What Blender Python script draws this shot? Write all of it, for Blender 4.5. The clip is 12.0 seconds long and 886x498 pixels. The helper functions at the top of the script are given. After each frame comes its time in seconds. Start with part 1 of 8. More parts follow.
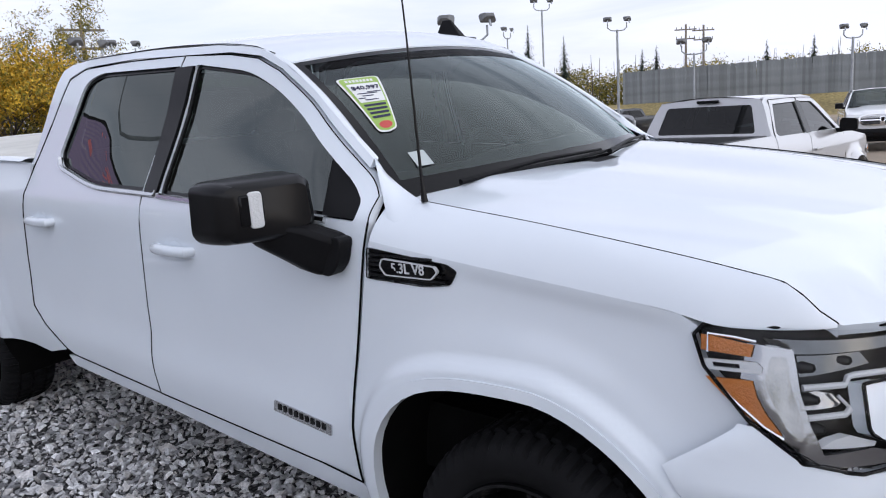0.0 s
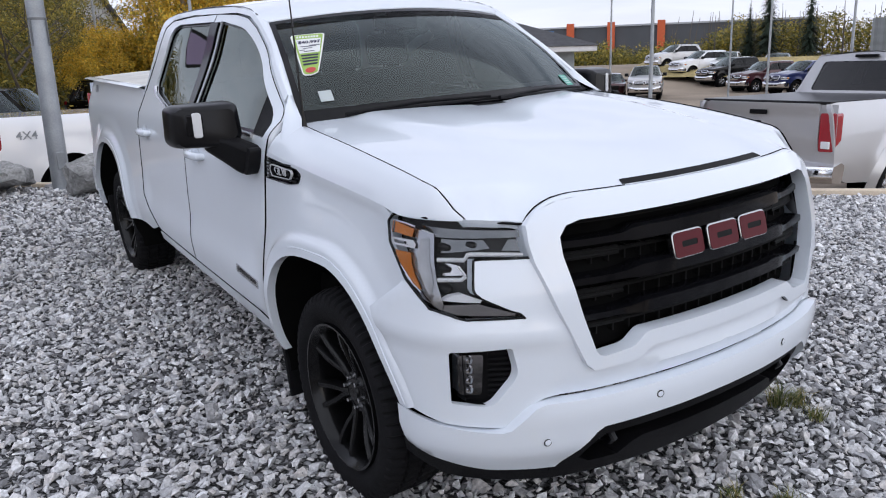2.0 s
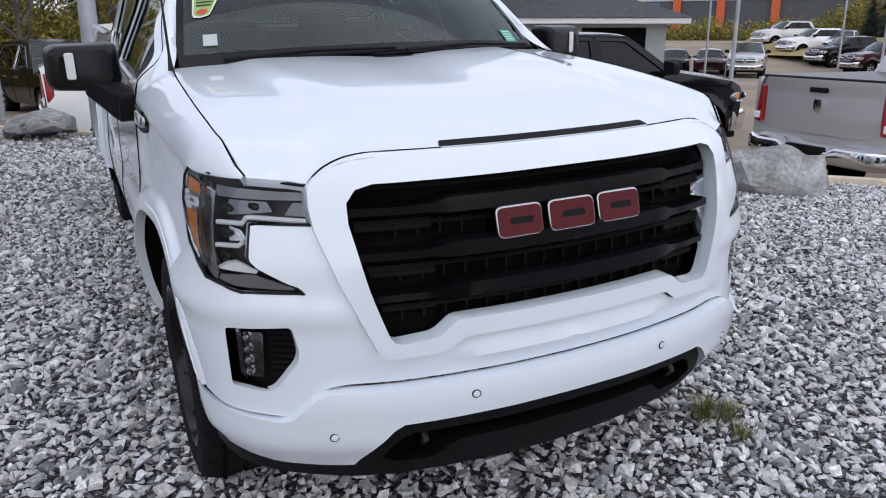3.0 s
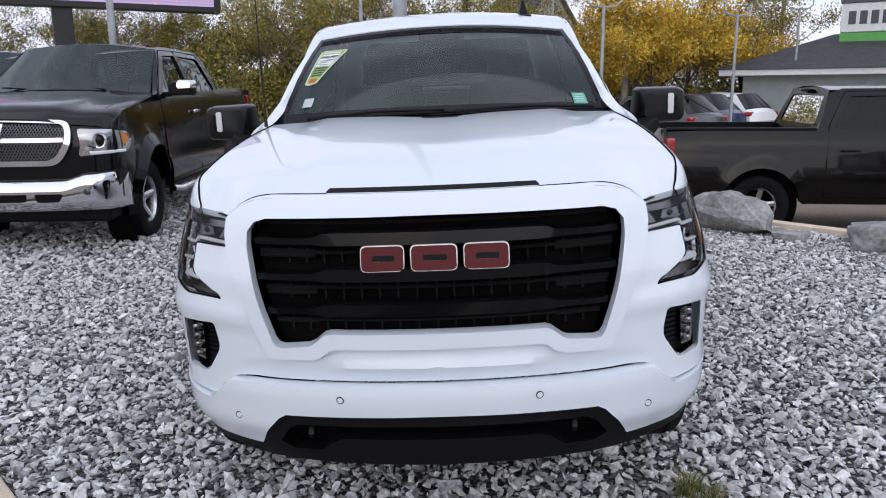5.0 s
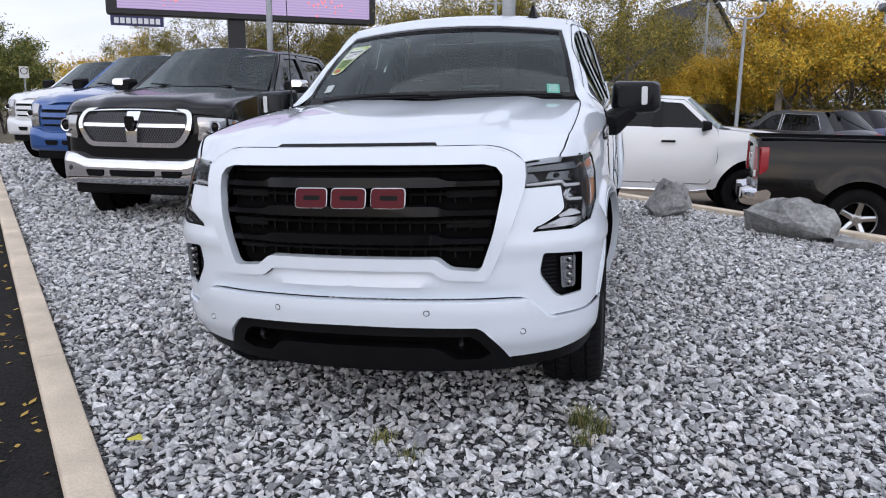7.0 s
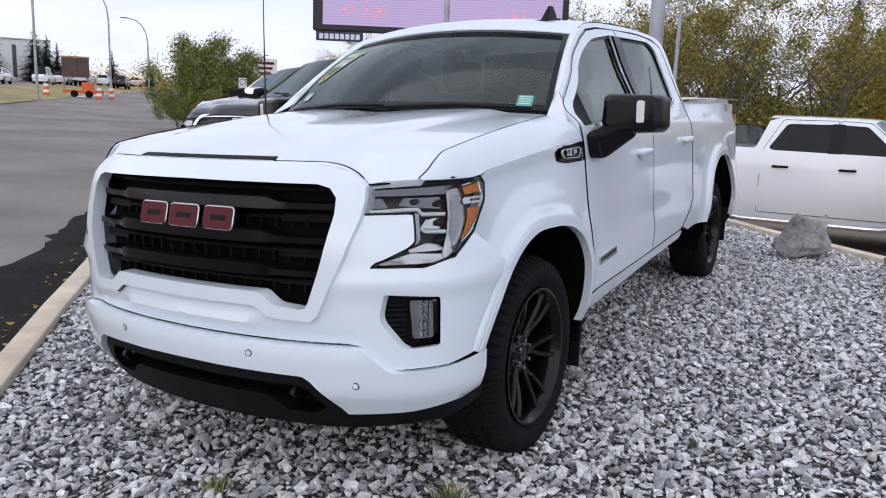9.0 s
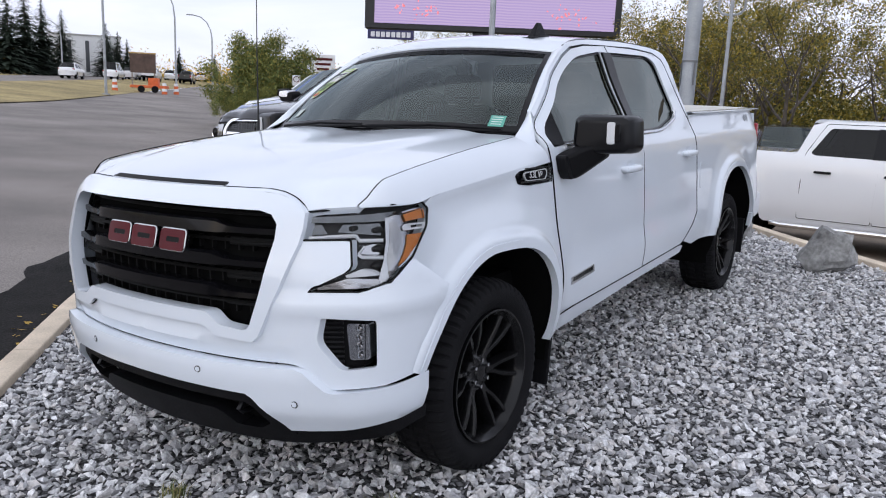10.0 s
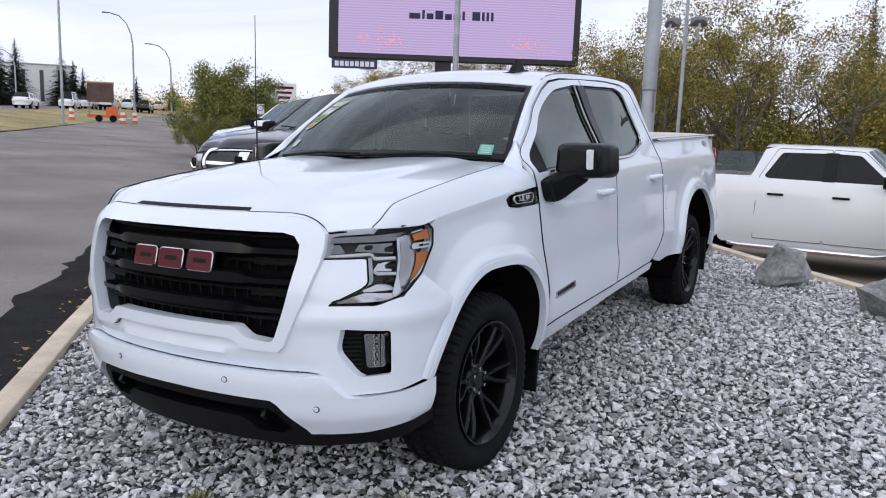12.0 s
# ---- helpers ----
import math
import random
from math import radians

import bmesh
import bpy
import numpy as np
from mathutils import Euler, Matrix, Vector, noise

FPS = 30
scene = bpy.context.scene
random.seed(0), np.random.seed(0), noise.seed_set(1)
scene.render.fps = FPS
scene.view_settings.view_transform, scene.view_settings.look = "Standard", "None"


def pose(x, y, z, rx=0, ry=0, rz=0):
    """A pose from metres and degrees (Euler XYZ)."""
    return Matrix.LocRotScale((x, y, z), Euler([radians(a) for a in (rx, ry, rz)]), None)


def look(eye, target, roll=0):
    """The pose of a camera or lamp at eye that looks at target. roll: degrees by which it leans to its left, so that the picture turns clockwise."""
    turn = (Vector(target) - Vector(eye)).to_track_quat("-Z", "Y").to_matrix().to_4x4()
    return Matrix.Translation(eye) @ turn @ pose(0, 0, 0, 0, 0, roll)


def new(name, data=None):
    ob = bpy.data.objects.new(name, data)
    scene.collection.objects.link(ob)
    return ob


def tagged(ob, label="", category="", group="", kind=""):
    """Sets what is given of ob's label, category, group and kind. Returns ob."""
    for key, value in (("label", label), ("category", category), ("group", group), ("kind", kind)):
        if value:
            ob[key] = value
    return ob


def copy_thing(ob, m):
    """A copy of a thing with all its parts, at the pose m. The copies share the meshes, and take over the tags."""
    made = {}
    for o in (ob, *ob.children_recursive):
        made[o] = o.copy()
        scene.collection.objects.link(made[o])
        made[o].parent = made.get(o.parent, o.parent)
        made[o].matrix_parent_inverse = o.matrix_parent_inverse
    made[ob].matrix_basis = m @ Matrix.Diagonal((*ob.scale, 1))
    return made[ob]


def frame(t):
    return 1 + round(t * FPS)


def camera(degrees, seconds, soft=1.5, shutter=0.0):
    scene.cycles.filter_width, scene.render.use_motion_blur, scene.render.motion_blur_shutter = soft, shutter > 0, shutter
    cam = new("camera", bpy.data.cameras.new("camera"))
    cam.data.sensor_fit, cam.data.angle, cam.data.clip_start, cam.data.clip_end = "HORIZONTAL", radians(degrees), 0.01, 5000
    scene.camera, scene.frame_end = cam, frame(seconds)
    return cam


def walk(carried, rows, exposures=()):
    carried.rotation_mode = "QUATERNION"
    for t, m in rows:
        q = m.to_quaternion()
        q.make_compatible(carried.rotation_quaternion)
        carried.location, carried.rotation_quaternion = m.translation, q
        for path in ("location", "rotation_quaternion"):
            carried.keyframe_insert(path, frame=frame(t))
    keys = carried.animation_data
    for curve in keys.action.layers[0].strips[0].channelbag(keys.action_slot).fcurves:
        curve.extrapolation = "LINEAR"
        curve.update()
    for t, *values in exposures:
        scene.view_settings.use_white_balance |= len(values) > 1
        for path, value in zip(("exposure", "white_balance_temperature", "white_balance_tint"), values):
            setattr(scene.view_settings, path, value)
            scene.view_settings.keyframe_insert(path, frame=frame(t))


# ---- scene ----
cam = camera(60.6, 12.0, soft=1.1)
# seconds, eye x, y, z, yaw, pitch, roll
ROWS = [
    (0, -2.409, -0.050, 1.571, -49.70, -10.22, -3.55),
    (0.5, -2.427, -0.413, 1.618, -43.67, -9.11, -1.43),
    (1, -2.287, -0.809, 1.602, -37.92, -10.43, -2.40),
    (1.5, -2.222, -1.179, 1.550, -34.64, -12.30, -2.84),
    (2, -2.048, -1.462, 1.550, -33.03, -13.68, -1.90),
    (2.5, -1.636, -1.627, 1.509, -30.62, -15.46, -1.31),
    (2.7, -1.462, -1.611, 1.458, -29.33, -15.52, -0.67),
    (4.3, -0.321, -1.890, 1.502, -4.53, -16.60, -0.50),
    (4.5, -0.228, -2.011, 1.549, -2.56, -15.53, -0.46),
    (5, 0.056, -2.235, 1.506, 1.60, -11.99, -0.40),
    (5.5, 0.337, -2.435, 1.468, 6.07, -10.87, -0.59),
    (6, 0.586, -2.663, 1.470, 8.86, -11.16, 0.70),
    (6.5, 0.839, -2.785, 1.447, 10.70, -11.03, 1.31),
    (7, 1.009, -2.758, 1.381, 13.43, -11.06, 0.81),
    (7.5, 1.320, -2.496, 1.350, 16.81, -10.52, 0.16),
    (7.7, 1.452, -2.410, 1.356, 18.23, -10.06, 0.07),
    (9.3, 2.188, -1.674, 1.422, 31.48, -10.72, 2.60),
    (9.5, 2.292, -1.607, 1.462, 32.55, -10.94, 2.65),
    (10, 2.404, -1.654, 1.525, 33.79, -10.86, 2.48),
    (10.5, 2.437, -1.874, 1.526, 33.43, -10.23, 2.42),
    (11, 2.453, -1.971, 1.531, 32.69, -9.39, 2.30),
    (11.5, 2.442, -1.995, 1.527, 31.84, -8.86, 2.27),
    (12, 2.425, -1.985, 1.536, 30.94, -8.78, 2.04),
]
walk(cam, [(t, pose(x, y, z, 90 + pitch, 0, yaw) @ pose(0, 0, 0, 0, 0, roll)) for t, x, y, z, yaw, pitch, roll in ROWS])
# == camera end ==
# == world and light ==
EXPOSURE = 0.29
SUN_AZ, SUN_EL = 178.0, 22.0
world = bpy.data.worlds.new("overcast_sky")
scene.world = world
world.use_nodes = True
wn, wl = world.node_tree.nodes, world.node_tree.links
wn.clear()
w_out, w_bg = wn.new("ShaderNodeOutputWorld"), wn.new("ShaderNodeBackground")
w_sky = wn.new("ShaderNodeTexSky")
w_sky.sky_type, w_sky.sun_disc = "NISHITA", False
w_sky.sun_elevation, w_sky.sun_rotation = radians(SUN_EL), radians(SUN_AZ)
w_sky.air_density, w_sky.dust_density, w_sky.ozone_density = 1.0, 2.0, 1.0
w_tc, w_map, w_noise = wn.new("ShaderNodeTexCoord"), wn.new("ShaderNodeMapping"), wn.new("ShaderNodeTexNoise")
w_map.inputs["Scale"].default_value = (1.2, 1.2, 7.0)
w_noise.inputs["Scale"].default_value, w_noise.inputs["Detail"].default_value = 1.7, 6.0
w_noise.inputs["Roughness"].default_value, w_noise.inputs["Distortion"].default_value = 0.55, 0.6
w_ramp, w_mix = wn.new("ShaderNodeValToRGB"), wn.new("ShaderNodeMix")
w_ramp.color_ramp.elements[0].position, w_ramp.color_ramp.elements[1].position = 0.28, 0.58
w_ramp.color_ramp.elements[0].color, w_ramp.color_ramp.elements[1].color = (0.55, 0.55, 0.55, 1), (1, 1, 1, 1)
w_mix.data_type = "RGBA"
w_mix.inputs["B"].default_value = (7.15, 7.45, 9.0, 1)
wl.new(w_tc.outputs["Generated"], w_map.inputs["Vector"])
wl.new(w_map.outputs["Vector"], w_noise.inputs["Vector"])
wl.new(w_noise.outputs["Fac"], w_ramp.inputs["Fac"])
w_sep, w_gain, w_lit = wn.new("ShaderNodeSeparateXYZ"), wn.new("ShaderNodeMapRange"), wn.new("ShaderNodeVectorMath")
w_gain.inputs["To Min"].default_value, w_gain.inputs["To Max"].default_value = 1.04, 0.72
w_lit.operation = "SCALE"
wl.new(w_tc.outputs["Generated"], w_sep.inputs[0])
wl.new(w_sep.outputs["Z"], w_gain.inputs["Value"])
wl.new(w_mix.outputs["Result"], w_lit.inputs[0])
wl.new(w_gain.outputs[0], w_lit.inputs["Scale"])
wl.new(w_ramp.outputs["Color"], w_mix.inputs["Factor"])
wl.new(w_sky.outputs["Color"], w_mix.inputs["A"])
wl.new(w_lit.outputs[0], w_bg.inputs["Color"])
wl.new(w_bg.outputs["Background"], w_out.inputs["Surface"])
w_bg.inputs["Strength"].default_value = 0.112

sun = new("sun", bpy.data.lights.new("sun", "SUN"))
sun.data.energy, sun.data.angle, sun.data.color = 1.35, radians(172), (0.93, 0.965, 1.0)
_az, _el = radians(SUN_AZ), radians(SUN_EL)
sun.matrix_world = look((0, 0, 30), (-math.sin(_az) * math.cos(_el) * 10, -math.cos(_az) * math.cos(_el) * 10, 30 - math.sin(_el) * 10))
scene.view_settings.exposure = EXPOSURE


# == materials ==
def shader(name, color, rough=0.5, metal=0.0, coat=0.0, spec=0.5, vary=0.0, vary_scale=6.0, bump=0.0, bump_scale=40.0, island=0.0, obj_random=0.0, fine=0.0, fine_scale=120.0, tint=None):
    """Principled surface with two scales of colour variation, relief and optional per-piece randomness."""
    m = bpy.data.materials.new(name)
    m.use_nodes = True
    n, l = m.node_tree.nodes, m.node_tree.links
    b = n["Principled BSDF"]
    b.inputs["Base Color"].default_value = (*color, 1)
    b.inputs["Roughness"].default_value, b.inputs["Metallic"].default_value = rough, metal
    b.inputs["Coat Weight"].default_value, b.inputs["Coat Roughness"].default_value = coat, 0.03
    b.inputs["Specular IOR Level"].default_value = spec
    tc = n.new("ShaderNodeTexCoord")
    if vary or fine or island or obj_random:
        value = n.new("ShaderNodeValue")
        value.outputs[0].default_value = 1.0
        out = value.outputs[0]

        def times(socket, amount):
            """out * (1 + amount * (socket - 0.5) * 2)"""
            mr = n.new("ShaderNodeMapRange")
            mr.inputs["To Min"].default_value, mr.inputs["To Max"].default_value = 1 - amount, 1 + amount
            l.new(socket, mr.inputs["Value"])
            mul = n.new("ShaderNodeMath")
            mul.operation = "MULTIPLY"
            l.new(out, mul.inputs[0])
            l.new(mr.outputs[0], mul.inputs[1])
            return mul.outputs[0]
        for amount, sc in ((vary, vary_scale), (fine, fine_scale)):
            if amount:
                t = n.new("ShaderNodeTexNoise")
                t.inputs["Scale"].default_value, t.inputs["Detail"].default_value = sc, 5
                l.new(tc.outputs["Object"], t.inputs["Vector"])
                wide = n.new("ShaderNodeMapRange")
                wide.inputs["From Min"].default_value, wide.inputs["From Max"].default_value = 0.3, 0.7
                l.new(t.outputs["Fac"], wide.inputs["Value"])
                out = times(wide.outputs[0], amount)
        if island:
            g = n.new("ShaderNodeNewGeometry")
            out = times(g.outputs["Random Per Island"], island)
        if obj_random:
            g = n.new("ShaderNodeObjectInfo")
            out = times(g.outputs["Random"], obj_random)
        base = n.new("ShaderNodeRGB")
        base.outputs[0].default_value = (*color, 1)
        src = base.outputs[0]
        if tint:
            g = n.new("ShaderNodeNewGeometry")
            ramp = n.new("ShaderNodeValToRGB")
            ramp.color_ramp.interpolation = "LINEAR"
            for i, c in enumerate(tint):
                pos = i / (len(tint) - 1)
                e = ramp.color_ramp.elements[i] if i < 2 else ramp.color_ramp.elements.new(pos)
                e.position, e.color = pos, (*c, 1)
            for i, c in enumerate(tint):
                ramp.color_ramp.elements[i].position = i / (len(tint) - 1)
                ramp.color_ramp.elements[i].color = (*c, 1)
            l.new(g.outputs["Random Per Island"], ramp.inputs["Fac"])
            src = ramp.outputs["Color"]
        vm = n.new("ShaderNodeVectorMath")
        vm.operation = "SCALE"
        l.new(src, vm.inputs[0])
        l.new(out, vm.inputs["Scale"])
        l.new(vm.outputs[0], b.inputs["Base Color"])
    if bump:
        t = n.new("ShaderNodeTexNoise")
        t.inputs["Scale"].default_value, t.inputs["Detail"].default_value = bump_scale, 4
        l.new(tc.outputs["Object"], t.inputs["Vector"])
        bp = n.new("ShaderNodeBump")
        bp.inputs["Strength"].default_value, bp.inputs["Distance"].default_value = bump, 0.01
        l.new(t.outputs["Fac"], bp.inputs["Height"])
        l.new(bp.outputs["Normal"], b.inputs["Normal"])
    return m


def glass(name, see, rough=0.0, gloss=1.0, ior=1.55):
    """A clear or tinted pane: tinted see-through with a Fresnel gloss over it."""
    m = bpy.data.materials.new(name)
    m.use_nodes = True
    n, l = m.node_tree.nodes, m.node_tree.links
    n.remove(n["Principled BSDF"])
    tr, gl, mx, fr = n.new("ShaderNodeBsdfTransparent"), n.new("ShaderNodeBsdfGlossy"), n.new("ShaderNodeMixShader"), n.new("ShaderNodeFresnel")
    tr.inputs["Color"].default_value = (*see, 1)
    gl.inputs["Roughness"].default_value = rough
    gl.inputs["Color"].default_value = (*(gloss if isinstance(gloss, tuple) else (gloss, gloss, gloss)), 1)
    fr.inputs["IOR"].default_value = ior
    l.new(fr.outputs[0], mx.inputs[0])
    l.new(tr.outputs[0], mx.inputs[1])
    l.new(gl.outputs[0], mx.inputs[2])
    l.new(mx.outputs[0], n["Material Output"].inputs["Surface"])
    return m


def glow(name, color, strength):
    m = bpy.data.materials.new(name)
    m.use_nodes = True
    b = m.node_tree.nodes["Principled BSDF"]
    b.inputs["Base Color"].default_value = (*color, 1)
    b.inputs["Emission Color"].default_value = (*color, 1)
    b.inputs["Emission Strength"].default_value = strength
    return m


WHITE = shader("white_car_paint", (0.69, 0.74, 0.80), 0.38, coat=1.0, vary=0.02, vary_scale=1.5)
BLACK_PLASTIC = shader("textured_black_plastic", (0.006, 0.006, 0.007), 0.5, spec=0.12, bump=0.15, bump_scale=400, vary=0.2)
GLOSS_BLACK = shader("gloss_black", (0.004, 0.004, 0.005), 0.15, spec=0.15, coat=0.15, vary=0.1)
LATTICE = shader("black_grille_lattice", (0.006, 0.006, 0.006), 0.6, spec=0.15, vary=0.2)
SATIN_BLACK = shader("satin_black_paint", (0.004, 0.004, 0.005), 0.28, spec=0.25, vary=0.15)
RIM_BLACK = shader("gloss_black_rim_paint", (0.0045, 0.0045, 0.005), 0.22, spec=0.22, coat=0.10, vary=0.1)
RUBBER = shader("tyre_rubber", (0.008, 0.008, 0.009), 0.8, spec=0.12, vary=0.25, vary_scale=9, bump=0.3, bump_scale=250)
CHROME = shader("chrome", (0.78, 0.78, 0.80), 0.08, metal=1.0)
BRIGHT = shader("brushed_bright_metal", (0.6, 0.61, 0.63), 0.25, metal=1.0)
# near-black for underbody parts, and for shade painted into gaps, intakes and openings
DARK_VOID = shader("underbody_and_gap_shade", (0.004, 0.004, 0.004), 0.95, spec=0.05, vary=0.3)
RED_ENAMEL = shader("red_enamel", (0.075, 0.002, 0.006), 0.45, spec=0.12, coat=0.15, vary=0.1)
AMBER = shader("amber_reflector", (0.62, 0.19, 0.02), 0.3, coat=0.3, bump=0.4, bump_scale=160)
RED_LENS = shader("red_lamp_lens", (0.30, 0.006, 0.014), 0.15, coat=1.0, bump=0.2, bump_scale=90)
LAMP_METAL = shader("lamp_reflector", (0.42, 0.42, 0.43), 0.16, metal=1.0, bump=0.25, bump_scale=14)
LAMP_GREY = shader("lamp_grey_lens", (0.12, 0.125, 0.13), 0.10, metal=0.9, coat=0.4, vary=0.15, vary_scale=30)
# darker copy of the reflector metal, for shading painted on the sweep
LAMP_SHADED = shader("lamp_shaded_chrome", (0.36, 0.355, 0.35), 0.12, metal=1.0, vary=0.08, vary_scale=25)
LAMP_DARK = shader("lamp_bezel", (0.010, 0.010, 0.011), 0.35, spec=0.3)
LAMP_WHITE = shader("lamp_light_pipe", (0.75, 0.76, 0.78), 0.25, coat=0.6)
LENS = glass("clear_lamp_cover", (0.90, 0.91, 0.92), gloss=0.6, ior=1.25)
WINDSCREEN = glass("windscreen_glass", (0.56, 0.63, 0.62), gloss=(0.90, 1.0, 0.98), ior=1.62)
SIDE_GLASS = glass("tinted_side_glass", (0.40, 0.45, 0.43), gloss=(0.93, 1.0, 0.95), ior=2.0)
DARK_GLASS = glass("privacy_glass", (0.05, 0.055, 0.057), gloss=(0.93, 1.0, 0.95), ior=1.75)
PARKED_GLASS = glass("parked_car_glass", (0.06, 0.065, 0.07), ior=1.38)
FABRIC = shader("dark_seat_fabric", (0.02, 0.02, 0.022), 0.9, spec=0.2, vary=0.3, vary_scale=20, bump=0.2)
HEADLINER = shader("grey_headliner", (0.30, 0.30, 0.30), 0.95, vary=0.1)
GALV = shader("galvanised_steel", (0.34, 0.36, 0.38), 0.5, metal=0.6, vary=0.2, vary_scale=3, fine=0.08, fine_scale=60)
POLE_WOOD = shader("weathered_pole_wood", (0.22, 0.19, 0.16), 0.9, vary=0.3, vary_scale=4, bump=0.4)
FENCE_GREY = shader("grey_fence_boards", (0.20, 0.215, 0.225), 0.7, obj_random=0.2, vary=0.2, vary_scale=2, fine=0.1)
CONCRETE = shader("kerb_concrete", (0.64, 0.54, 0.42), 0.9, vary=0.18, vary_scale=3, fine=0.12, fine_scale=90, bump=0.4, bump_scale=120, obj_random=0.06)
ASPHALT = shader("worn_asphalt", (0.20, 0.178, 0.162), 0.85, vary=0.3, vary_scale=0.35, fine=0.35, fine_scale=70, bump=0.5, bump_scale=90)
FRESH_ASPHALT = shader("dark_loose_asphalt", (0.017, 0.016, 0.016), 1.0, spec=0.15, vary=0.35, vary_scale=2.0, fine=0.5, fine_scale=60, bump=1.0, bump_scale=60)
LOT = shader("dusty_lot_surface", (0.25, 0.20, 0.15), 0.92, vary=0.25, vary_scale=0.25, fine=0.15, fine_scale=25, bump=0.4, bump_scale=40)
GRASS_GROUND = shader("dry_grass_ground", (0.30, 0.235, 0.10), 0.95, vary=0.35, vary_scale=0.3, fine=0.4, fine_scale=6, bump=0.8, bump_scale=12)
FIELD = shader("far_ground", (0.12, 0.10, 0.06), 0.95, vary=0.4, vary_scale=0.03, fine=0.3, fine_scale=1.0)
GRAVEL_BASE = shader("gravel_fines", (0.145, 0.144, 0.149), 0.9, vary=0.2, vary_scale=4, fine=0.5, fine_scale=60)


def packed(m, scale):
    """Packed stones pressed into the bed: each cell has its own tone, with shade between stones painted into the dark
    joints, and rounded relief.
    """
    n, l = m.node_tree.nodes, m.node_tree.links
    b = n["Principled BSDF"]
    tc, cell, joint = n.new("ShaderNodeTexCoord"), n.new("ShaderNodeTexVoronoi"), n.new("ShaderNodeTexVoronoi")
    joint.feature = "DISTANCE_TO_EDGE"
    cell.inputs["Scale"].default_value = joint.inputs["Scale"].default_value = scale
    cell.inputs["Randomness"].default_value = joint.inputs["Randomness"].default_value = 1.0
    tone, ramp, mul, bp = n.new("ShaderNodeSeparateColor"), n.new("ShaderNodeMapRange"), n.new("ShaderNodeMath"), n.new("ShaderNodeBump")
    shade, vm = n.new("ShaderNodeMapRange"), n.new("ShaderNodeVectorMath")
    vm.operation, mul.operation = "SCALE", "MULTIPLY"
    ramp.inputs["From Max"].default_value, ramp.inputs["To Min"].default_value, ramp.inputs["To Max"].default_value = 0.16, 0.15, 1.0
    shade.inputs["To Min"].default_value, shade.inputs["To Max"].default_value = 0.45, 2.1
    for t in (cell, joint):
        l.new(tc.outputs["Object"], t.inputs["Vector"])
    l.new(cell.outputs["Color"], tone.inputs[0])
    l.new(tone.outputs[0], shade.inputs["Value"])
    l.new(joint.outputs["Distance"], ramp.inputs["Value"])
    l.new(ramp.outputs[0], mul.inputs[0])
    l.new(shade.outputs[0], mul.inputs[1])
    l.new(b.inputs["Base Color"].links[0].from_socket, vm.inputs[0])
    l.new(mul.outputs[0], vm.inputs["Scale"])
    l.new(vm.outputs[0], b.inputs["Base Color"])
    bp.inputs["Strength"].default_value, bp.inputs["Distance"].default_value = 1.0, 0.02
    l.new(ramp.outputs[0], bp.inputs["Height"])
    l.new(bp.outputs["Normal"], b.inputs["Normal"])


packed(GRAVEL_BASE, 32.0)
STONE = shader("crushed_grey_stone", (0.27, 0.27, 0.285), 0.7, fine=0.3, fine_scale=70, bump=0.4, bump_scale=110, tint=((0.16, 0.16, 0.167), (0.39, 0.39, 0.40), (0.55, 0.55, 0.56), (0.68, 0.68, 0.69), (0.53, 0.505, 0.49), (0.84, 0.845, 0.86)))
ROCK = shader("grey_boulder", (0.27, 0.27, 0.265), 0.9, vary=0.35, vary_scale=5, fine=0.3, fine_scale=30, bump=0.9, bump_scale=18)


# == shape helpers ==
def smooth_step(a, b, x):
    t = min(1.0, max(0.0, (x - a) / (b - a)))
    return t * t * (3 - 2 * t)


class Curve:
    """A smooth monotone curve through (t, value) knots."""

    def __init__(self, *knots):
        self.t, self.v = [k[0] for k in knots], [k[1] for k in knots]
        d = [(self.v[i + 1] - self.v[i]) / (self.t[i + 1] - self.t[i]) for i in range(len(self.t) - 1)]
        self.m = [d[0]]
        for a, b in zip(d, d[1:]):
            self.m.append(0.0 if a * b <= 0 else 2 * a * b / (a + b))
        self.m.append(d[-1])

    def __call__(self, t):
        if t <= self.t[0]:
            return self.v[0]
        if t >= self.t[-1]:
            return self.v[-1]
        i = max(j for j in range(len(self.t) - 1) if self.t[j] <= t)
        h = self.t[i + 1] - self.t[i]
        s = (t - self.t[i]) / h
        return ((1 + 2 * s) * (1 - s) ** 2 * self.v[i] + s * (1 - s) ** 2 * h * self.m[i] + s * s * (3 - 2 * s) * self.v[i + 1] + s * s * (s - 1) * h * self.m[i + 1])


def rounded(poly, r, n=5):
    """The closed outline with its corners rounded. r: one radius, or one a corner."""
    out = []
    k = len(poly)
    for i in range(k):
        p0, p, p2 = (Vector(poly[(i + j) % k][:2]) for j in (-1, 0, 1))
        rr = r[i] if isinstance(r, (list, tuple)) else r
        a, b = p0 - p, p2 - p
        rr = min(rr, a.length * 0.48, b.length * 0.48)
        if rr < 1e-4:
            out.append(tuple(p))
            continue
        s, e = p + a.normalized() * rr, p + b.normalized() * rr
        for j in range(n + 1):
            t = j / n
            out.append(tuple(s * (1 - t) ** 2 + p * 2 * t * (1 - t) + e * t * t))
    return out


def dense(poly, step):
    out = []
    for a, b in zip(poly, [*poly[1:], poly[0]]):
        k = max(1, int(math.hypot(b[0] - a[0], b[1] - a[1]) / step + 0.5))
        out += [(a[0] + (b[0] - a[0]) * i / k, a[1] + (b[1] - a[1]) * i / k) for i in range(k)]
    return out


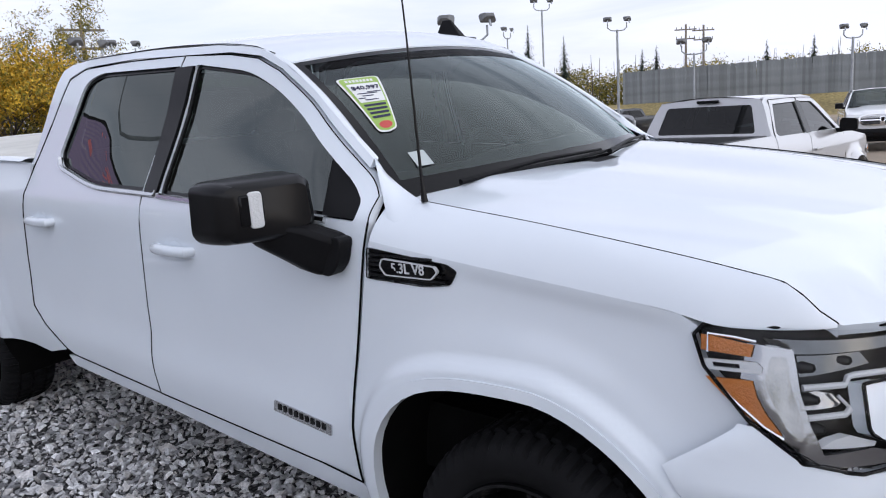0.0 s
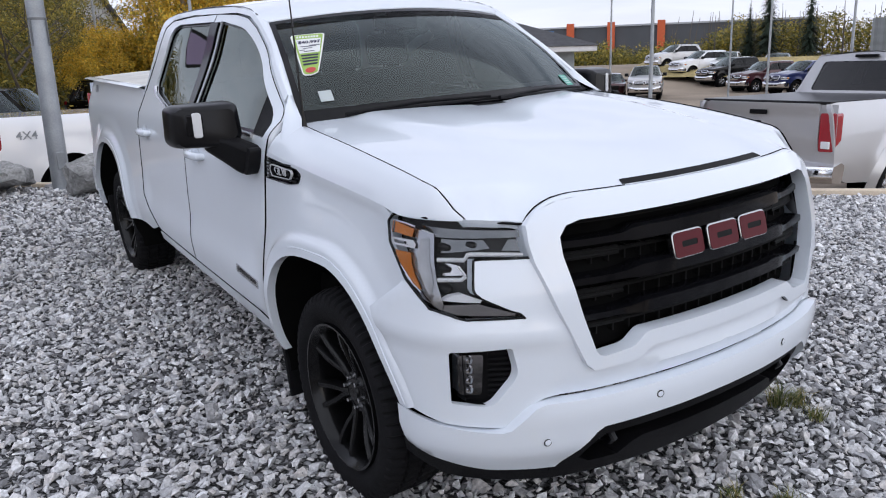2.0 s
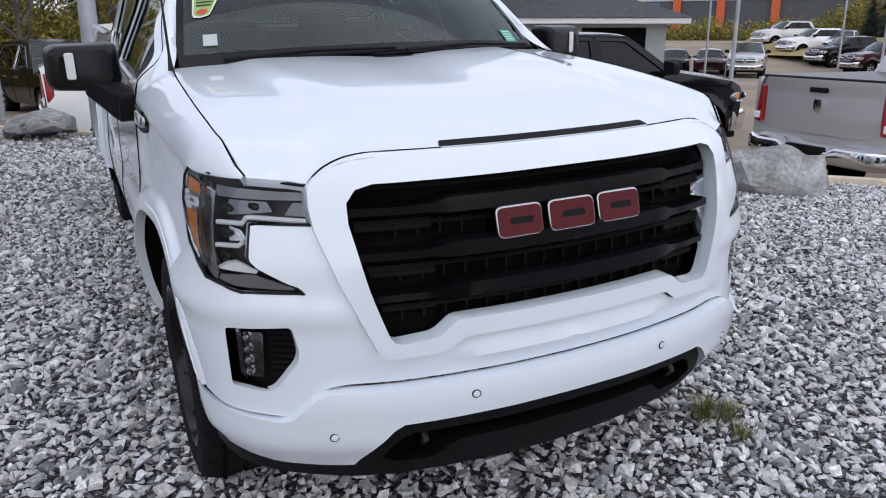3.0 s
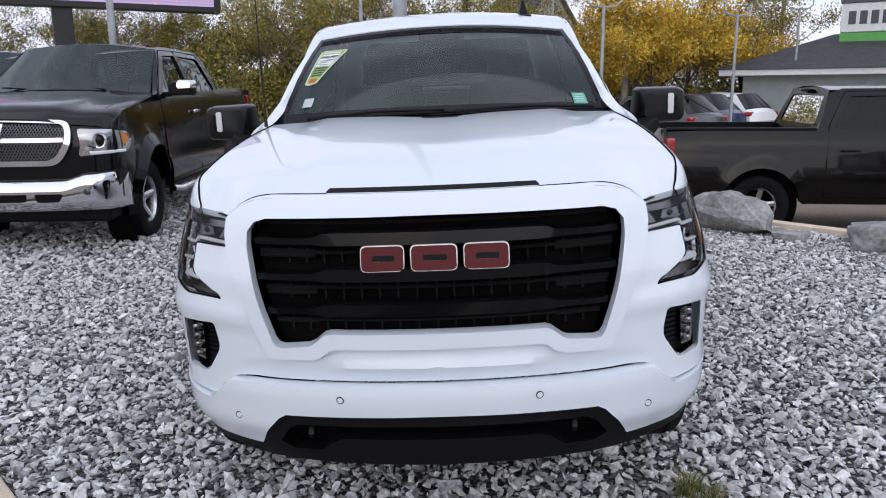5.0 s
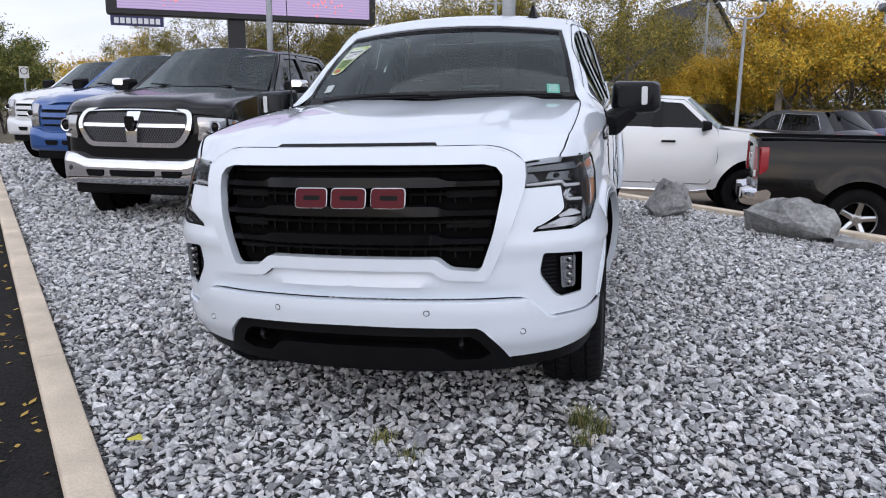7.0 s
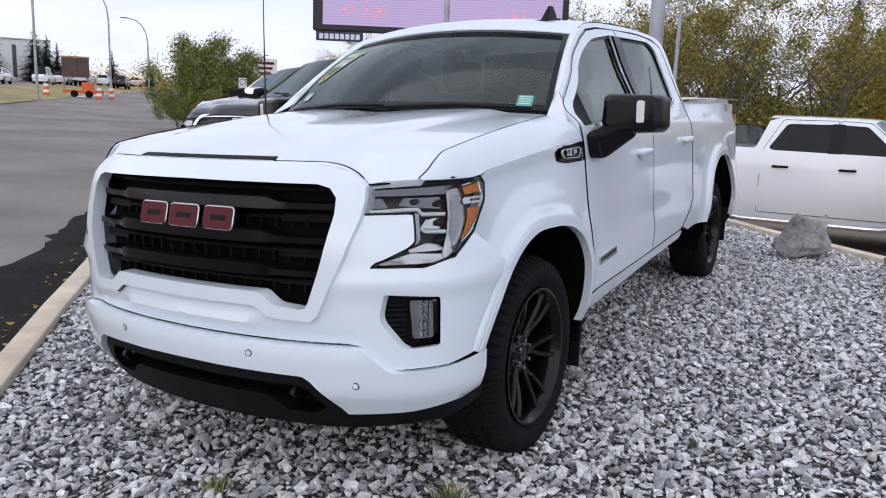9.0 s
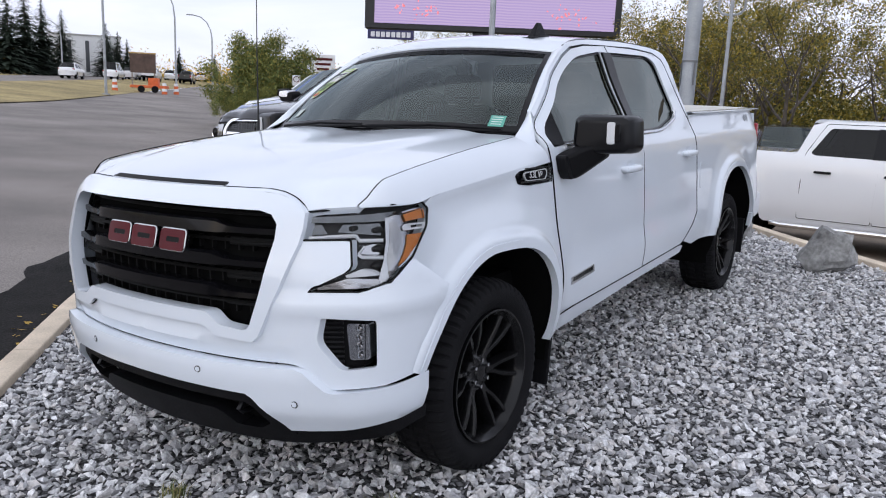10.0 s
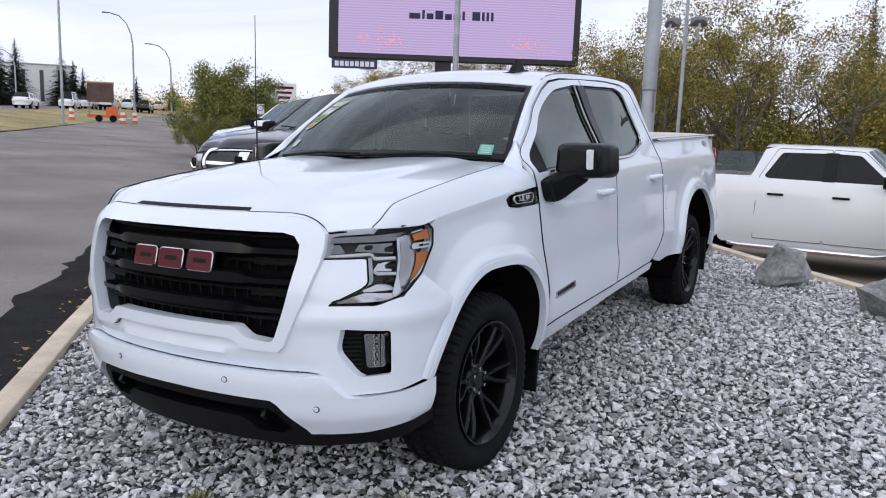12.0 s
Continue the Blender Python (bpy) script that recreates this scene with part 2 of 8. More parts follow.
def arc(cx, cy, r, a0, a1, n=18, ry=None):
    return [(cx + r * math.cos(radians(a0 + (a1 - a0) * i / n)), cy + (ry or r) * math.sin(radians(a0 + (a1 - a0) * i / n))) for i in range(n + 1)]


def inside(pts, loops):
    """Even-odd test of many points against closed outlines."""
    pts = np.asarray(pts, float)
    odd = np.zeros(len(pts), bool)
    for loop in loops:
        q = np.asarray(loop, float)
        for (x0, y0), (x1, y1) in zip(q, np.roll(q, -1, 0)):
            if y0 == y1:
                continue
            c = ((y0 > pts[:, 1]) != (y1 > pts[:, 1])) & (pts[:, 0] < (x1 - x0) * (pts[:, 1] - y0) / (y1 - y0) + x0)
            odd ^= c
    return odd


class Mesh:
    """Vertices and faces that grow piece by piece."""

    def __init__(self):
        self.v, self.f = [], []

    def add(self, v, f):
        o = len(self.v)
        self.v += [tuple(p) for p in v]
        self.f += [tuple(i + o for i in q) for q in f]
        return self

    def box(self, c, s, m=None):
        v = [Vector((x * s[0] / 2, y * s[1] / 2, z * s[2] / 2)) for x in (-1, 1) for y in (-1, 1) for z in (-1, 1)]
        v = [(m @ p if m else p) + Vector(c) for p in v]
        return self.add(v, [(0, 1, 3, 2), (4, 6, 7, 5), (0, 4, 5, 1), (2, 3, 7, 6), (0, 2, 6, 4), (1, 5, 7, 3)])

    def prism(self, poly, fn, d0, d1):
        """The outline (u, v) swept from depth d0 to d1, placed by fn(u, v, d)."""
        k = len(poly)
        area = sum(a[0] * b[1] - b[0] * a[1] for a, b in zip(poly, [*poly[1:], poly[0]]))
        if area < 0:
            poly = poly[::-1]
        self.add([fn(u, v, d) for d in (d0, d1) for u, v in poly], [tuple(range(k))[::-1], tuple(range(k, 2 * k)), *[(i, (i + 1) % k, k + (i + 1) % k, k + i) for i in range(k)]])
        return self

    def tube(self, pts, r, seg=8, cap=True):
        pts = [Vector(p) for p in pts]
        rs = r if isinstance(r, (list, tuple)) else [r] * len(pts)
        v, f = [], []
        side = None
        for i, p in enumerate(pts):
            d = (pts[min(i + 1, len(pts) - 1)] - pts[max(i - 1, 0)]).normalized()
            side = (side - d * side.dot(d)) if side else d.orthogonal()
            side = side.normalized() if side.length > 1e-6 else d.orthogonal().normalized()
            up = d.cross(side)
            v += [p + (side * math.cos(2 * math.pi * j / seg) + up * math.sin(2 * math.pi * j / seg)) * rs[i] for j in range(seg)]
        for i in range(len(pts) - 1):
            f += [(i * seg + j, i * seg + (j + 1) % seg, (i + 1) * seg + (j + 1) % seg, (i + 1) * seg + j) for j in range(seg)]
        if cap:
            f += [tuple(range(seg))[::-1], tuple(range((len(pts) - 1) * seg, len(pts) * seg))]
        return self.add(v, f)

    def lathe(self, prof, seg=48, fn=lambda a, r, h: (h, r * math.cos(a), r * math.sin(a)), closed=False):
        """The outline (r, h) turned about the x axis."""
        k = len(prof)
        v = [fn(2 * math.pi * i / seg, r, h) for i in range(seg) for r, h in prof]
        f = [(i * k + j, i * k + (j + 1) % k, (i + 1) % seg * k + (j + 1) % k, (i + 1) % seg * k + j) for i in range(seg) for j in range(k if closed else k - 1)]
        return self.add(v, f)

    def grid(self, fn, us, vs):
        k = len(vs)
        return self.add([fn(u, v) for u in us for v in vs], [(i * k + j, (i + 1) * k + j, (i + 1) * k + j + 1, i * k + j + 1) for i in range(len(us) - 1) for j in range(k - 1)])

    def sheet(self, outline, fn, step=0.05, holes=(), lip=None):
        """A filled outline (u, v) with holes, laid on the surface fn(u, v); lip: the vector by which its rims turn in."""
        loops = [dense(outline, step), *[dense(h, step) for h in holes]]
        pts, edges = [], []
        for loop in loops:
            o = len(pts)
            pts += loop
            edges += [(o + i, o + (i + 1) % len(loop)) for i in range(len(loop))]
        q = np.array(pts)
        lo, hi = q.min(0), q.max(0)
        g = np.array([(x + (0.5 * step if j % 2 else 0), y) for j, y in enumerate(np.arange(lo[1] + step / 2, hi[1], step * 0.87)) for x in np.arange(lo[0] + step / 2, hi[0], step)])
        if len(g):
            g = g[inside(g, loops)]
        if len(g):
            far = np.array([np.min(((q - p) ** 2).sum(1)) for p in g]) > (0.55 * step) ** 2
            g = g[far]
        allp = [Vector(p) for p in pts] + [Vector(p) for p in g]
        from mathutils import geometry
        ov, _, of, _, _, _ = geometry.delaunay_2d_cdt(allp, edges, [], 0, 1e-6)
        mid = np.array([[sum(ov[i][a] for i in t) / 3 for a in (0, 1)] for t in of])
        keep = inside(mid, loops)
        tri = [t for t, k in zip(of, keep) if k]
        v3 = [Vector(fn(p[0], p[1])) for p in ov]
        rim = {}
        for t in tri:
            for a, b in zip(t, (*t[1:], t[0])):
                if (b, a) in rim:
                    del rim[(b, a)]
                else:
                    rim[(a, b)] = 1
        o = len(self.v)
        self.add(v3, tri)
        if lip:
            turned = {}
            for a, b in rim:
                for i in (a, b):
                    if i not in turned:
                        turned[i] = len(self.v)
                        self.v.append(tuple(v3[i] + Vector(lip)))
            self.f += [(o + b, o + a, turned[a], turned[b]) for a, b in rim]
        return self

    def mirrored(self):
        m = Mesh()
        m.v, m.f = [(-x, y, z) for x, y, z in self.v], [q[::-1] for q in self.f]
        return m

    def both(self):
        m = self.mirrored()
        return self.add(m.v, m.f)

    def moved(self, mat):
        m = Mesh()
        m.v, m.f = [tuple(mat @ Vector(p)) for p in self.v], list(self.f)
        return m

    def data(self, name, sharp=38):
        me = bpy.data.meshes.new(name)
        me.from_pydata(self.v, [], self.f)
        me.polygons.foreach_set("use_smooth", [True] * len(self.f))
        me.update()
        if sharp is not None:
            me.set_sharp_from_angle(angle=radians(sharp))
        return me


def part(name, mesh, material, parent=None, label="", bevel=0.0, sharp=38, at=None):
    """One mesh object, under a thing or a part."""
    ob = new(name, mesh.data(name, sharp) if isinstance(mesh, Mesh) else mesh)
    if material and not ob.data.materials:
        ob.data.materials.append(material)
    ob.parent = parent
    if at:
        ob.matrix_basis = at
    if label:
        ob["label"] = label
    if bevel:
        b = ob.modifiers.new("edge", "BEVEL")
        b.width, b.segments, b.limit_method, b.angle_limit = bevel, 2, "ANGLE", radians(35)
    return ob


def thing(name, label, category, m=None, group="", kind=""):
    ob = new(name)
    ob.empty_display_size = 0.1
    if m:
        ob.matrix_basis = m
    return tagged(ob, label, category, group, kind)


def lettering(text, size, depth, material, parent, m, name="lettering", bold=0.0, label=""):
    """Raised letters of the built-in font, as a mesh."""
    cu = bpy.data.curves.new(name, "FONT")
    cu.body, cu.size, cu.extrude, cu.align_x, cu.align_y, cu.offset = text, size, depth, "CENTER", "CENTER", bold
    cu.resolution_u = 3
    tmp = new("tmp_text", cu)
    me = bpy.data.meshes.new_from_object(tmp)
    bpy.data.objects.remove(tmp)
    bpy.data.curves.remove(cu)
    ob = new(name, me)
    me.materials.clear()
    me.materials.append(material)
    ob.parent = parent
    ob.matrix_basis = m
    if label:
        ob["label"] = label
    return ob


# == ground ==
R2 = math.sqrt(0.5)
FRONT_KERB, BACK_KERB = -0.93, 5.95


def across(x, y):
    return (x + y) * R2


def along(x, y):
    return (y - x) * R2


def spot(s, a):
    """x, y from the distance across the gravel strip and along its kerbs."""
    return (s - a) * R2, (s + a) * R2


def bed_height(x, y):
    return 0.004 + 0.010 * x + 0.020 * y + 0.014 * math.sin(1.7 * x + 0.6 * y) * math.sin(1.3 * y - 0.4 * x)


def road_height(s, a):
    t = FRONT_KERB - s
    return -0.05 + 0.040 * min(t, 12) + 0.06 * min(max(0.0, t - 12), 12) + 0.006 * max(0.0, a - 12) + 0.019 * max(0.0, a - 46)


def lot_height(x, y):
    s = across(x, y)
    return -0.02 - 0.40 * smooth_step(BACK_KERB, BACK_KERB + 2.4, s) - 0.42 * smooth_step(18, 40, s) + 1.7 * smooth_step(50, 66, s)


def strip(name, s0, s1, a0, a1, height, material, ns, na, label, skirt=0.0):
    m = Mesh()
    m.grid(lambda s, a: (*spot(s, a), height(s, a)), np.linspace(s0, s1, ns), np.linspace(a0, a1, na))
    ob = part(name, m, material)
    return tagged(ob, label, "ground", kind="structure")


ground = Mesh()
_r = [0, 40, 80, 140, 220, 400, 800, 1600, 3000]
ground.grid(lambda r, t: (r * math.cos(t), r * math.sin(t), -1.0 + (0.012 * max(0, -across(math.cos(t), math.sin(t)) * r) if r < 300 else 0.5)), _r, np.linspace(0, 2 * math.pi, 49))
tagged(part("ground", ground, FIELD), "brown and green open ground to the horizon", "ground", kind="structure")
strip("lot", BACK_KERB + 0.14, 90, -90, 60, lambda s, a: lot_height(*spot(s, a)), LOT, 60, 40, "dusty brown paved dealership lot")
strip("road", FRONT_KERB - 0.10, -13.5, -40, 230, road_height, ASPHALT, 14, 90, "grey asphalt frontage road")
edge_at = lambda k, a: FRONT_KERB - 0.10 - k * (0.62 + 0.16 * noise.noise((a * 1.1, 2, 0)) + 0.10 * noise.noise((a * 4.3, 7, 0)))
edge_mesh = Mesh().grid(lambda k, a: (*spot(edge_at(k, a), a), road_height(edge_at(k, a), a) + 0.003 + (0.018 + 0.014 * noise.noise((k * 3, a * 2, 0))) * (1 - k) ** 0.5), np.linspace(0, 1, 12), np.linspace(-40, 60, 500))
tagged(part("loose_asphalt_edge", edge_mesh, FRESH_ASPHALT), "black crumbled asphalt shoulder with leaves", "ground", kind="structure")
strip("verge", -13.5, -23, -60, 230, lambda s, a: road_height(s, a) + 0.05, GRASS_GROUND, 10, 80, "dry yellow-green grass verge")
strip("highway", -23, -33, -80, 300, lambda s, a: road_height(s, a), ASPHALT, 8, 40, "grey highway beyond the grass verge")
strip("gravel_bed", FRONT_KERB, BACK_KERB, -16, 20, lambda s, a: bed_height(*spot(s, a)) - 0.014, GRAVEL_BASE, 60, 200, "bed of grey gravel fines under loose stones")
strip("far_verge", -33, -130, -80, 320, lambda s, a: road_height(s, a) + 0.03, GRASS_GROUND, 8, 40, "dry grass beyond the highway")
# == wheels and pickups ==
def tyre_mesh(radius, rim, width, blocks=56, knob=0.006):
    """A tyre skin; blocks 0 gives a plain tread."""
    m = Mesh()
    w = width / 2
    prof = [(rim - 0.012, -w * 0.72), (rim + 0.006, -w * 0.86), (rim + 0.035, -w * 0.97), ((radius + rim) / 2, -w * 1.02), (radius - 0.045, -w * 0.97), (radius - 0.016, -w * 0.86), (radius - 0.008, -w * 0.70), (radius - 0.004, 0)]
    prof += [(r, -h) for r, h in prof[-2::-1]]
    if not blocks:
        return m.lathe(prof, 40)
    # shoulders and two rows of blocks, cut into one connected skin
    hs = [-0.97, -0.90, -0.88, -0.56, -0.53, -0.47, -0.44, -0.06, -0.03, 0.03, 0.06, 0.44, 0.47, 0.53, 0.56, 0.88, 0.90, 0.97]
    side = [(rim - 0.012, -w * 0.72), (rim + 0.006, -w * 0.86), (rim + 0.035, -w * 0.97), ((radius + rim) / 2, -w * 1.02), (radius - 0.05, -w * 0.99)]
    seg = blocks * 6

    def ring(i):
        a = 2 * math.pi * i / seg
        out = [(r, h) for r, h in side]
        for h in hs:
            rr = radius - 0.030 * max(0.0, (abs(h) - 0.72) / 0.25) ** 1.6
            lane = 0 if abs(h) >= 0.5 else 1
            off = (i + (3 if lane else 0) + (1 if h > 0 else 0)) % 6
            groove = off < 2 or (0.45 < abs(h) < 0.55) or abs(h) < 0.04
            out.append((rr - (knob + 0.005 if groove else 0.0), h * w))
        return out + [(r, -h) for r, h in side[::-1]]
    rows = [ring(i) for i in range(seg)]
    k = len(rows[0])
    v = [(h, r * math.cos(2 * math.pi * i / seg), r * math.sin(2 * math.pi * i / seg)) for i in range(seg) for r, h in rows[i]]
    m.add(v, [(i * k + j, i * k + j + 1, (i + 1) % seg * k + j + 1, (i + 1) % seg * k + j) for i in range(seg) for j in range(k - 1)])
    return m


def rim_mesh(rim, width, spokes=6, split=True, dish=0.05, out=0.62):
    """Barrel, lip, hub and paired spokes, facing +x."""
    m = Mesh()
    w = width / 2
    face = w * out
    m.lathe([(rim - 0.004, -w * 0.8), (rim - 0.02, -w * 0.5), (rim - 0.03, face - 0.02), (rim - 0.022, face), (rim - 0.004, face + 0.022), (rim + 0.004, face + 0.022), (rim + 0.006, face)], 60)
    m.lathe([(0.0, face - dish + 0.012), (0.032, face - dish + 0.012), (0.036, face - dish + 0.004), (0.075, face - dish), (0.088, face - dish - 0.02), (0.088, face - dish - 0.06)], 36)
    for i in range(spokes):
        a = 2 * math.pi * (i + 0.5) / spokes
        for sgn in ((-1, 1) if split else (0,)):
            def at(r, side, h):
                spread = sgn * (0.10 + 0.17 * smooth_step(0.08, rim, r)) / max(r / rim, 0.45) * (0.55 if r < 0.12 else 1)
                half = (0.0145 if split else 0.035) / r * (1.15 - 0.25 * r / rim)
                t = a + spread * 0.62 + side * half
                return (h, r * math.cos(t), r * math.sin(t))
            rs = [0.06, 0.10, 0.15, 0.20, rim - 0.024]
            hs = [face - dish, face - dish * 0.9, face - dish * 0.55, face - dish * 0.25, face - 0.004]
            v, f = [], []
            for r, h in zip(rs, hs):
                v += [at(r, -1, h - 0.008), at(r, -0.55, h + 0.004), at(r, 0.55, h + 0.004), at(r, 1, h - 0.008), at(r, 0.8, h - 0.05), at(r, -0.8, h - 0.05)]
            for j in range(len(rs) - 1):
                f += [(6 * j + q, 6 * j + (q + 1) % 6, 6 * j + 6 + (q + 1) % 6, 6 * j + 6 + q) for q in range(6)]
            m.add(v, f)
    return m


WIRE = shader("dark_wire_mesh", (0.16, 0.16, 0.17), 0.35, metal=1.0)
WHEELS = {}


def wheel(parent, x, y, z, radius=0.41, rim=0.262, width=0.275, spokes=6, split=True, rim_mat=SATIN_BLACK, turn=0.0, nuts=True, blocks=56, out=0.62):
    """A wheel with tyre, rim and nuts, facing outwards."""
    key = (radius, rim, width, spokes, split, blocks, out)
    if key not in WHEELS:
        h = width / 2 * out - 0.05
        nut = Mesh().lathe([(0.0, h + 0.022), (0.008, h + 0.02), (0.010, h - 0.01)], 8, fn=lambda t, r, q: (q, r * math.cos(t), r * math.sin(t)))
        drum = Mesh().lathe([(0.0, -0.02), (rim - 0.05, -0.02), (rim - 0.05, -0.06), (0, -0.06)], 24)
        WHEELS[key] = (tyre_mesh(radius, rim, width, blocks).data("tyre"), rim_mesh(rim, width, spokes, split, out=out).data("rim"), nut.data("nuts"), drum.data("brake"))
    tyre, rm, nut, drum = WHEELS[key]
    side = 1 if x > 0 else -1
    w = part("wheel", tyre, RUBBER, parent, "black rubber tyre with a chunky tread", at=pose(x, y, z, random.uniform(0, 60), 0, (0 if side > 0 else 180) + turn))
    r_ = part("rim", rm.copy() if rm.materials and rm.materials[0] != rim_mat else rm, None, w)
    r_.data.materials.clear()
    r_.data.materials.append(rim_mat)
    if nuts:
        for i in range(6):
            part("wheel_nut", nut, BRIGHT, w, at=Matrix.Translation((0, 0.057 * math.cos(math.pi * i / 3), 0.057 * math.sin(math.pi * i / 3))))
    part("brake_disc", drum, DARK_VOID, w)
    return w


def mirror_shell(sx=0.30, sy=0.13, sz=0.22):
    m = Mesh()
    prof = rounded([(0, 0), (sx, 0.01), (sx, sz * 0.93), (sx * 0.12, sz), (-0.0, sz * 0.8)], 0.04, 4)
    k = len(prof)
    v, f = [], []
    for d, sc in ((0.0, 1.0), (0.035, 1.0), (sy * 0.75, 0.90), (sy, 0.72)):
        v += [((u - sx / 2) * sc + sx / 2, -d, (w - sz / 2) * sc + sz / 2) for u, w in prof]
    for j in range(3):
        f += [(j * k + i, j * k + (i + 1) % k, (j + 1) * k + (i + 1) % k, (j + 1) * k + i) for i in range(k)]
    f += [tuple(range(k))[::-1], tuple(range(3 * k, 4 * k))]
    return m.add(v, f)


def pickup(name, label, nose, yaw, z, paint, L=5.95, W=1.0, yf=1.0, wb=3.7, yc=4.1, tail=True, front="mesh", bed="cover", rim_mat=BRIGHT, bumper=CHROME, mirrors=BLACK_PLASTIC, handles=None, flare=None, flare_h=0.0, rear_glass=PARKED_GLASS, group="parked pickups", board=False, spokes=5, hub=0.40, tyre_r=0.40, lift=False, yb=2.86):
    th = thing(name, label, "pickup truck", Matrix.Translation((nose[0], nose[1], z)) @ pose(0, 0, 0, 0, 0, yaw), group)
    yr, sh_ = yf + wb, yb - 2.86
    y_roof = 2.25 + 0.6 * sh_  # front edge of the roof
    prof = Curve((0.42, 0.94), (0.55, 0.975), (0.75, 1.0), (1.05, 0.985), (1.28, 0.955), (1.37, 0.92), (1.5, 0.868), (1.8, 0.745), (1.92, 0.66))
    R = tyre_r + 0.095

    def F(y, zz):
        w = prof(zz) * W * (1 - 0.02 * (1 - smooth_step(0.2, 0.9, y)) - 0.16 * (max(0.0, 0.5 - y) / 0.5) ** 2.2) * (1 - 0.03 * smooth_step(L - 0.5, L, y))
        for yw in (yf, yr):
            d = math.hypot(y - yw, zz - hub)
            w += (0.028 + flare_h) * (1 - smooth_step(R + 0.03, R + 0.12, d)) * (1 if zz < 1.1 else 0)
        return w
    top = Curve((0.0, 1.08), (0.15, 1.15), (0.8, 1.25), (1.5, 1.33))
    arch_f = arc(yf, hub, R, 172, 8, 16)
    arch_r = arc(yr, hub, R, 172, 8, 16)
    side = [(0.25, 0.62), (0.32, 0.55), *arch_f, (yf + R + 0.05, 0.43), (yr - R - 0.05, 0.43), *arch_r, (L - 0.30, 0.50), (L - 0.06, 0.62), (L - 0.01, 1.34), (L - 0.04, 1.39), (yc + 0.04, 1.39), (yc + 0.02, 1.42), (yc - 0.13, 1.83), (yc - 0.30, 1.885), (y_roof + 0.3, 1.89), (y_roof, 1.855), (1.52, 1.345), (0.9, top(0.9) - 0.01), (0.45, top(0.45) - 0.012), (0.27, 1.10), (0.23, 1.04), (0.23, 0.9)]
    w1 = rounded([(1.72 + 0.2 * sh_, 1.36), (y_roof + 0.07, 1.785), (yb - 0.08, 1.80), (yb - 0.06, 1.365)], 0.04)
    w2 = rounded([(yb + 0.06, 1.365), (yb + 0.04, 1.80), (yc - 0.38, 1.79), (yc - 0.16, 1.42), (yc - 0.22, 1.375)], 0.05)
    skin = Mesh().sheet(side, lambda y, q: (F(y, q), y, q), 0.09, [w1, w2], lip=(-0.05, 0, 0))
    body = part("body_side", skin, paint, th)
    part("body_side", skin.mirrored(), paint, th)
    doors = (rounded([(1.60, 0.55), (1.50, 0.9), (1.52, 1.33), (y_roof + 0.03, 1.84), (yb - 0.03, 1.855), (yb - 0.01, 0.52), (1.66, 0.52)], 0.03), rounded([(yb + 0.01, 0.52), (yb - 0.01, 1.855), (yc - 0.32, 1.85), (yc - 0.10, 1.42), (yc - 0.08, 0.95), (min(yr - R, yc) - 0.08, 0.52)], 0.03))
    for i, (dr, wn_) in enumerate(zip(doors, (w1, w2))):
        m = Mesh().sheet(dr, lambda y, q: (F(y, q) + 0.005, y, q), 0.09, [wn_], lip=(-0.012, 0, 0))
        pane = Mesh().sheet(wn_, lambda y, q: (F(y, q) - 0.014, y, q), 0.12)
        yh = yb - 0.20 if i == 0 else yc - 0.36
        hm = Mesh().box((F(yh, 1.10) + 0.03, yh, 1.12), (0.03, 0.23, 0.035))
        # dark tube round the door, drawn for the shade in its gap
        gapline = Mesh().tube([(F(y, q) + 0.004, y, q) for y, q in dr + dr[:1]], 0.0055, 4)
        for mm, pp, hh, gg in ((m, pane, hm, gapline), (m.mirrored(), pane.mirrored(), hm.mirrored(), gapline.mirrored())):
            d = part("door", mm, paint, th)
            part("door_gap", gg, DARK_VOID, d)
            part("window", pp, rear_glass, d)
            part("handle", hh, handles or paint, d, bevel=0.01)
    cover = Mesh().sheet([(yb - 0.09, 1.36), (yb + 0.09, 1.36), (yb + 0.07, 1.81), (yb - 0.10, 1.81)], lambda y, q: (F(y, q) + 0.010, y, q), 0.1)
    part("pillar_cover", cover, GLOSS_BLACK, th)
    part("pillar_cover", cover.mirrored(), GLOSS_BLACK, th)
    # bonnet, roof, glass
    def nose_y(x):
        return 0.02 + 0.14 * (abs(x) / W) ** 2 + 0.16 * smooth_step(0.72 * W, 1.0 * W, abs(x)) ** 2

    def bonnet_pt(y, v):
        yy = y + (nose_y(v * 0.88 * W) - 0.03) * (1 - smooth_step(0.05, 0.9, y)) - 0.05 * (1 - v * v) * smooth_step(0.9, 1.5, y)
        drop = 0.05 * (1 - smooth_step(0.05, 0.22, y))
        return (v * (F(yy, top(yy) - 0.02) - 0.010), yy, top(y) - drop + 0.045 * (1 - v * v) + 0.028 * smooth_step(0.34, 0.56, 1 - abs(v)) - 0.02 * smooth_step(0.93, 1.0, abs(v)))
    part("bonnet", Mesh().grid(bonnet_pt, np.linspace(0.05, 1.52, 22), np.linspace(-1, 1, 37)), paint, th)
    part("roof", Mesh().grid(lambda y, v: (v * (F(y, 1.875)), y - 0.10 * (1 - v * v) * (1 - smooth_step(y_roof, y_roof + 0.65, y)), 1.868 + 0.055 * (1 - v * v) - 0.02 * (1 - smooth_step(y_roof, y_roof + 0.25, y))), np.linspace(y_roof - 0.01, yc - 0.13, 10), np.linspace(-1, 1, 13)), paint, th)
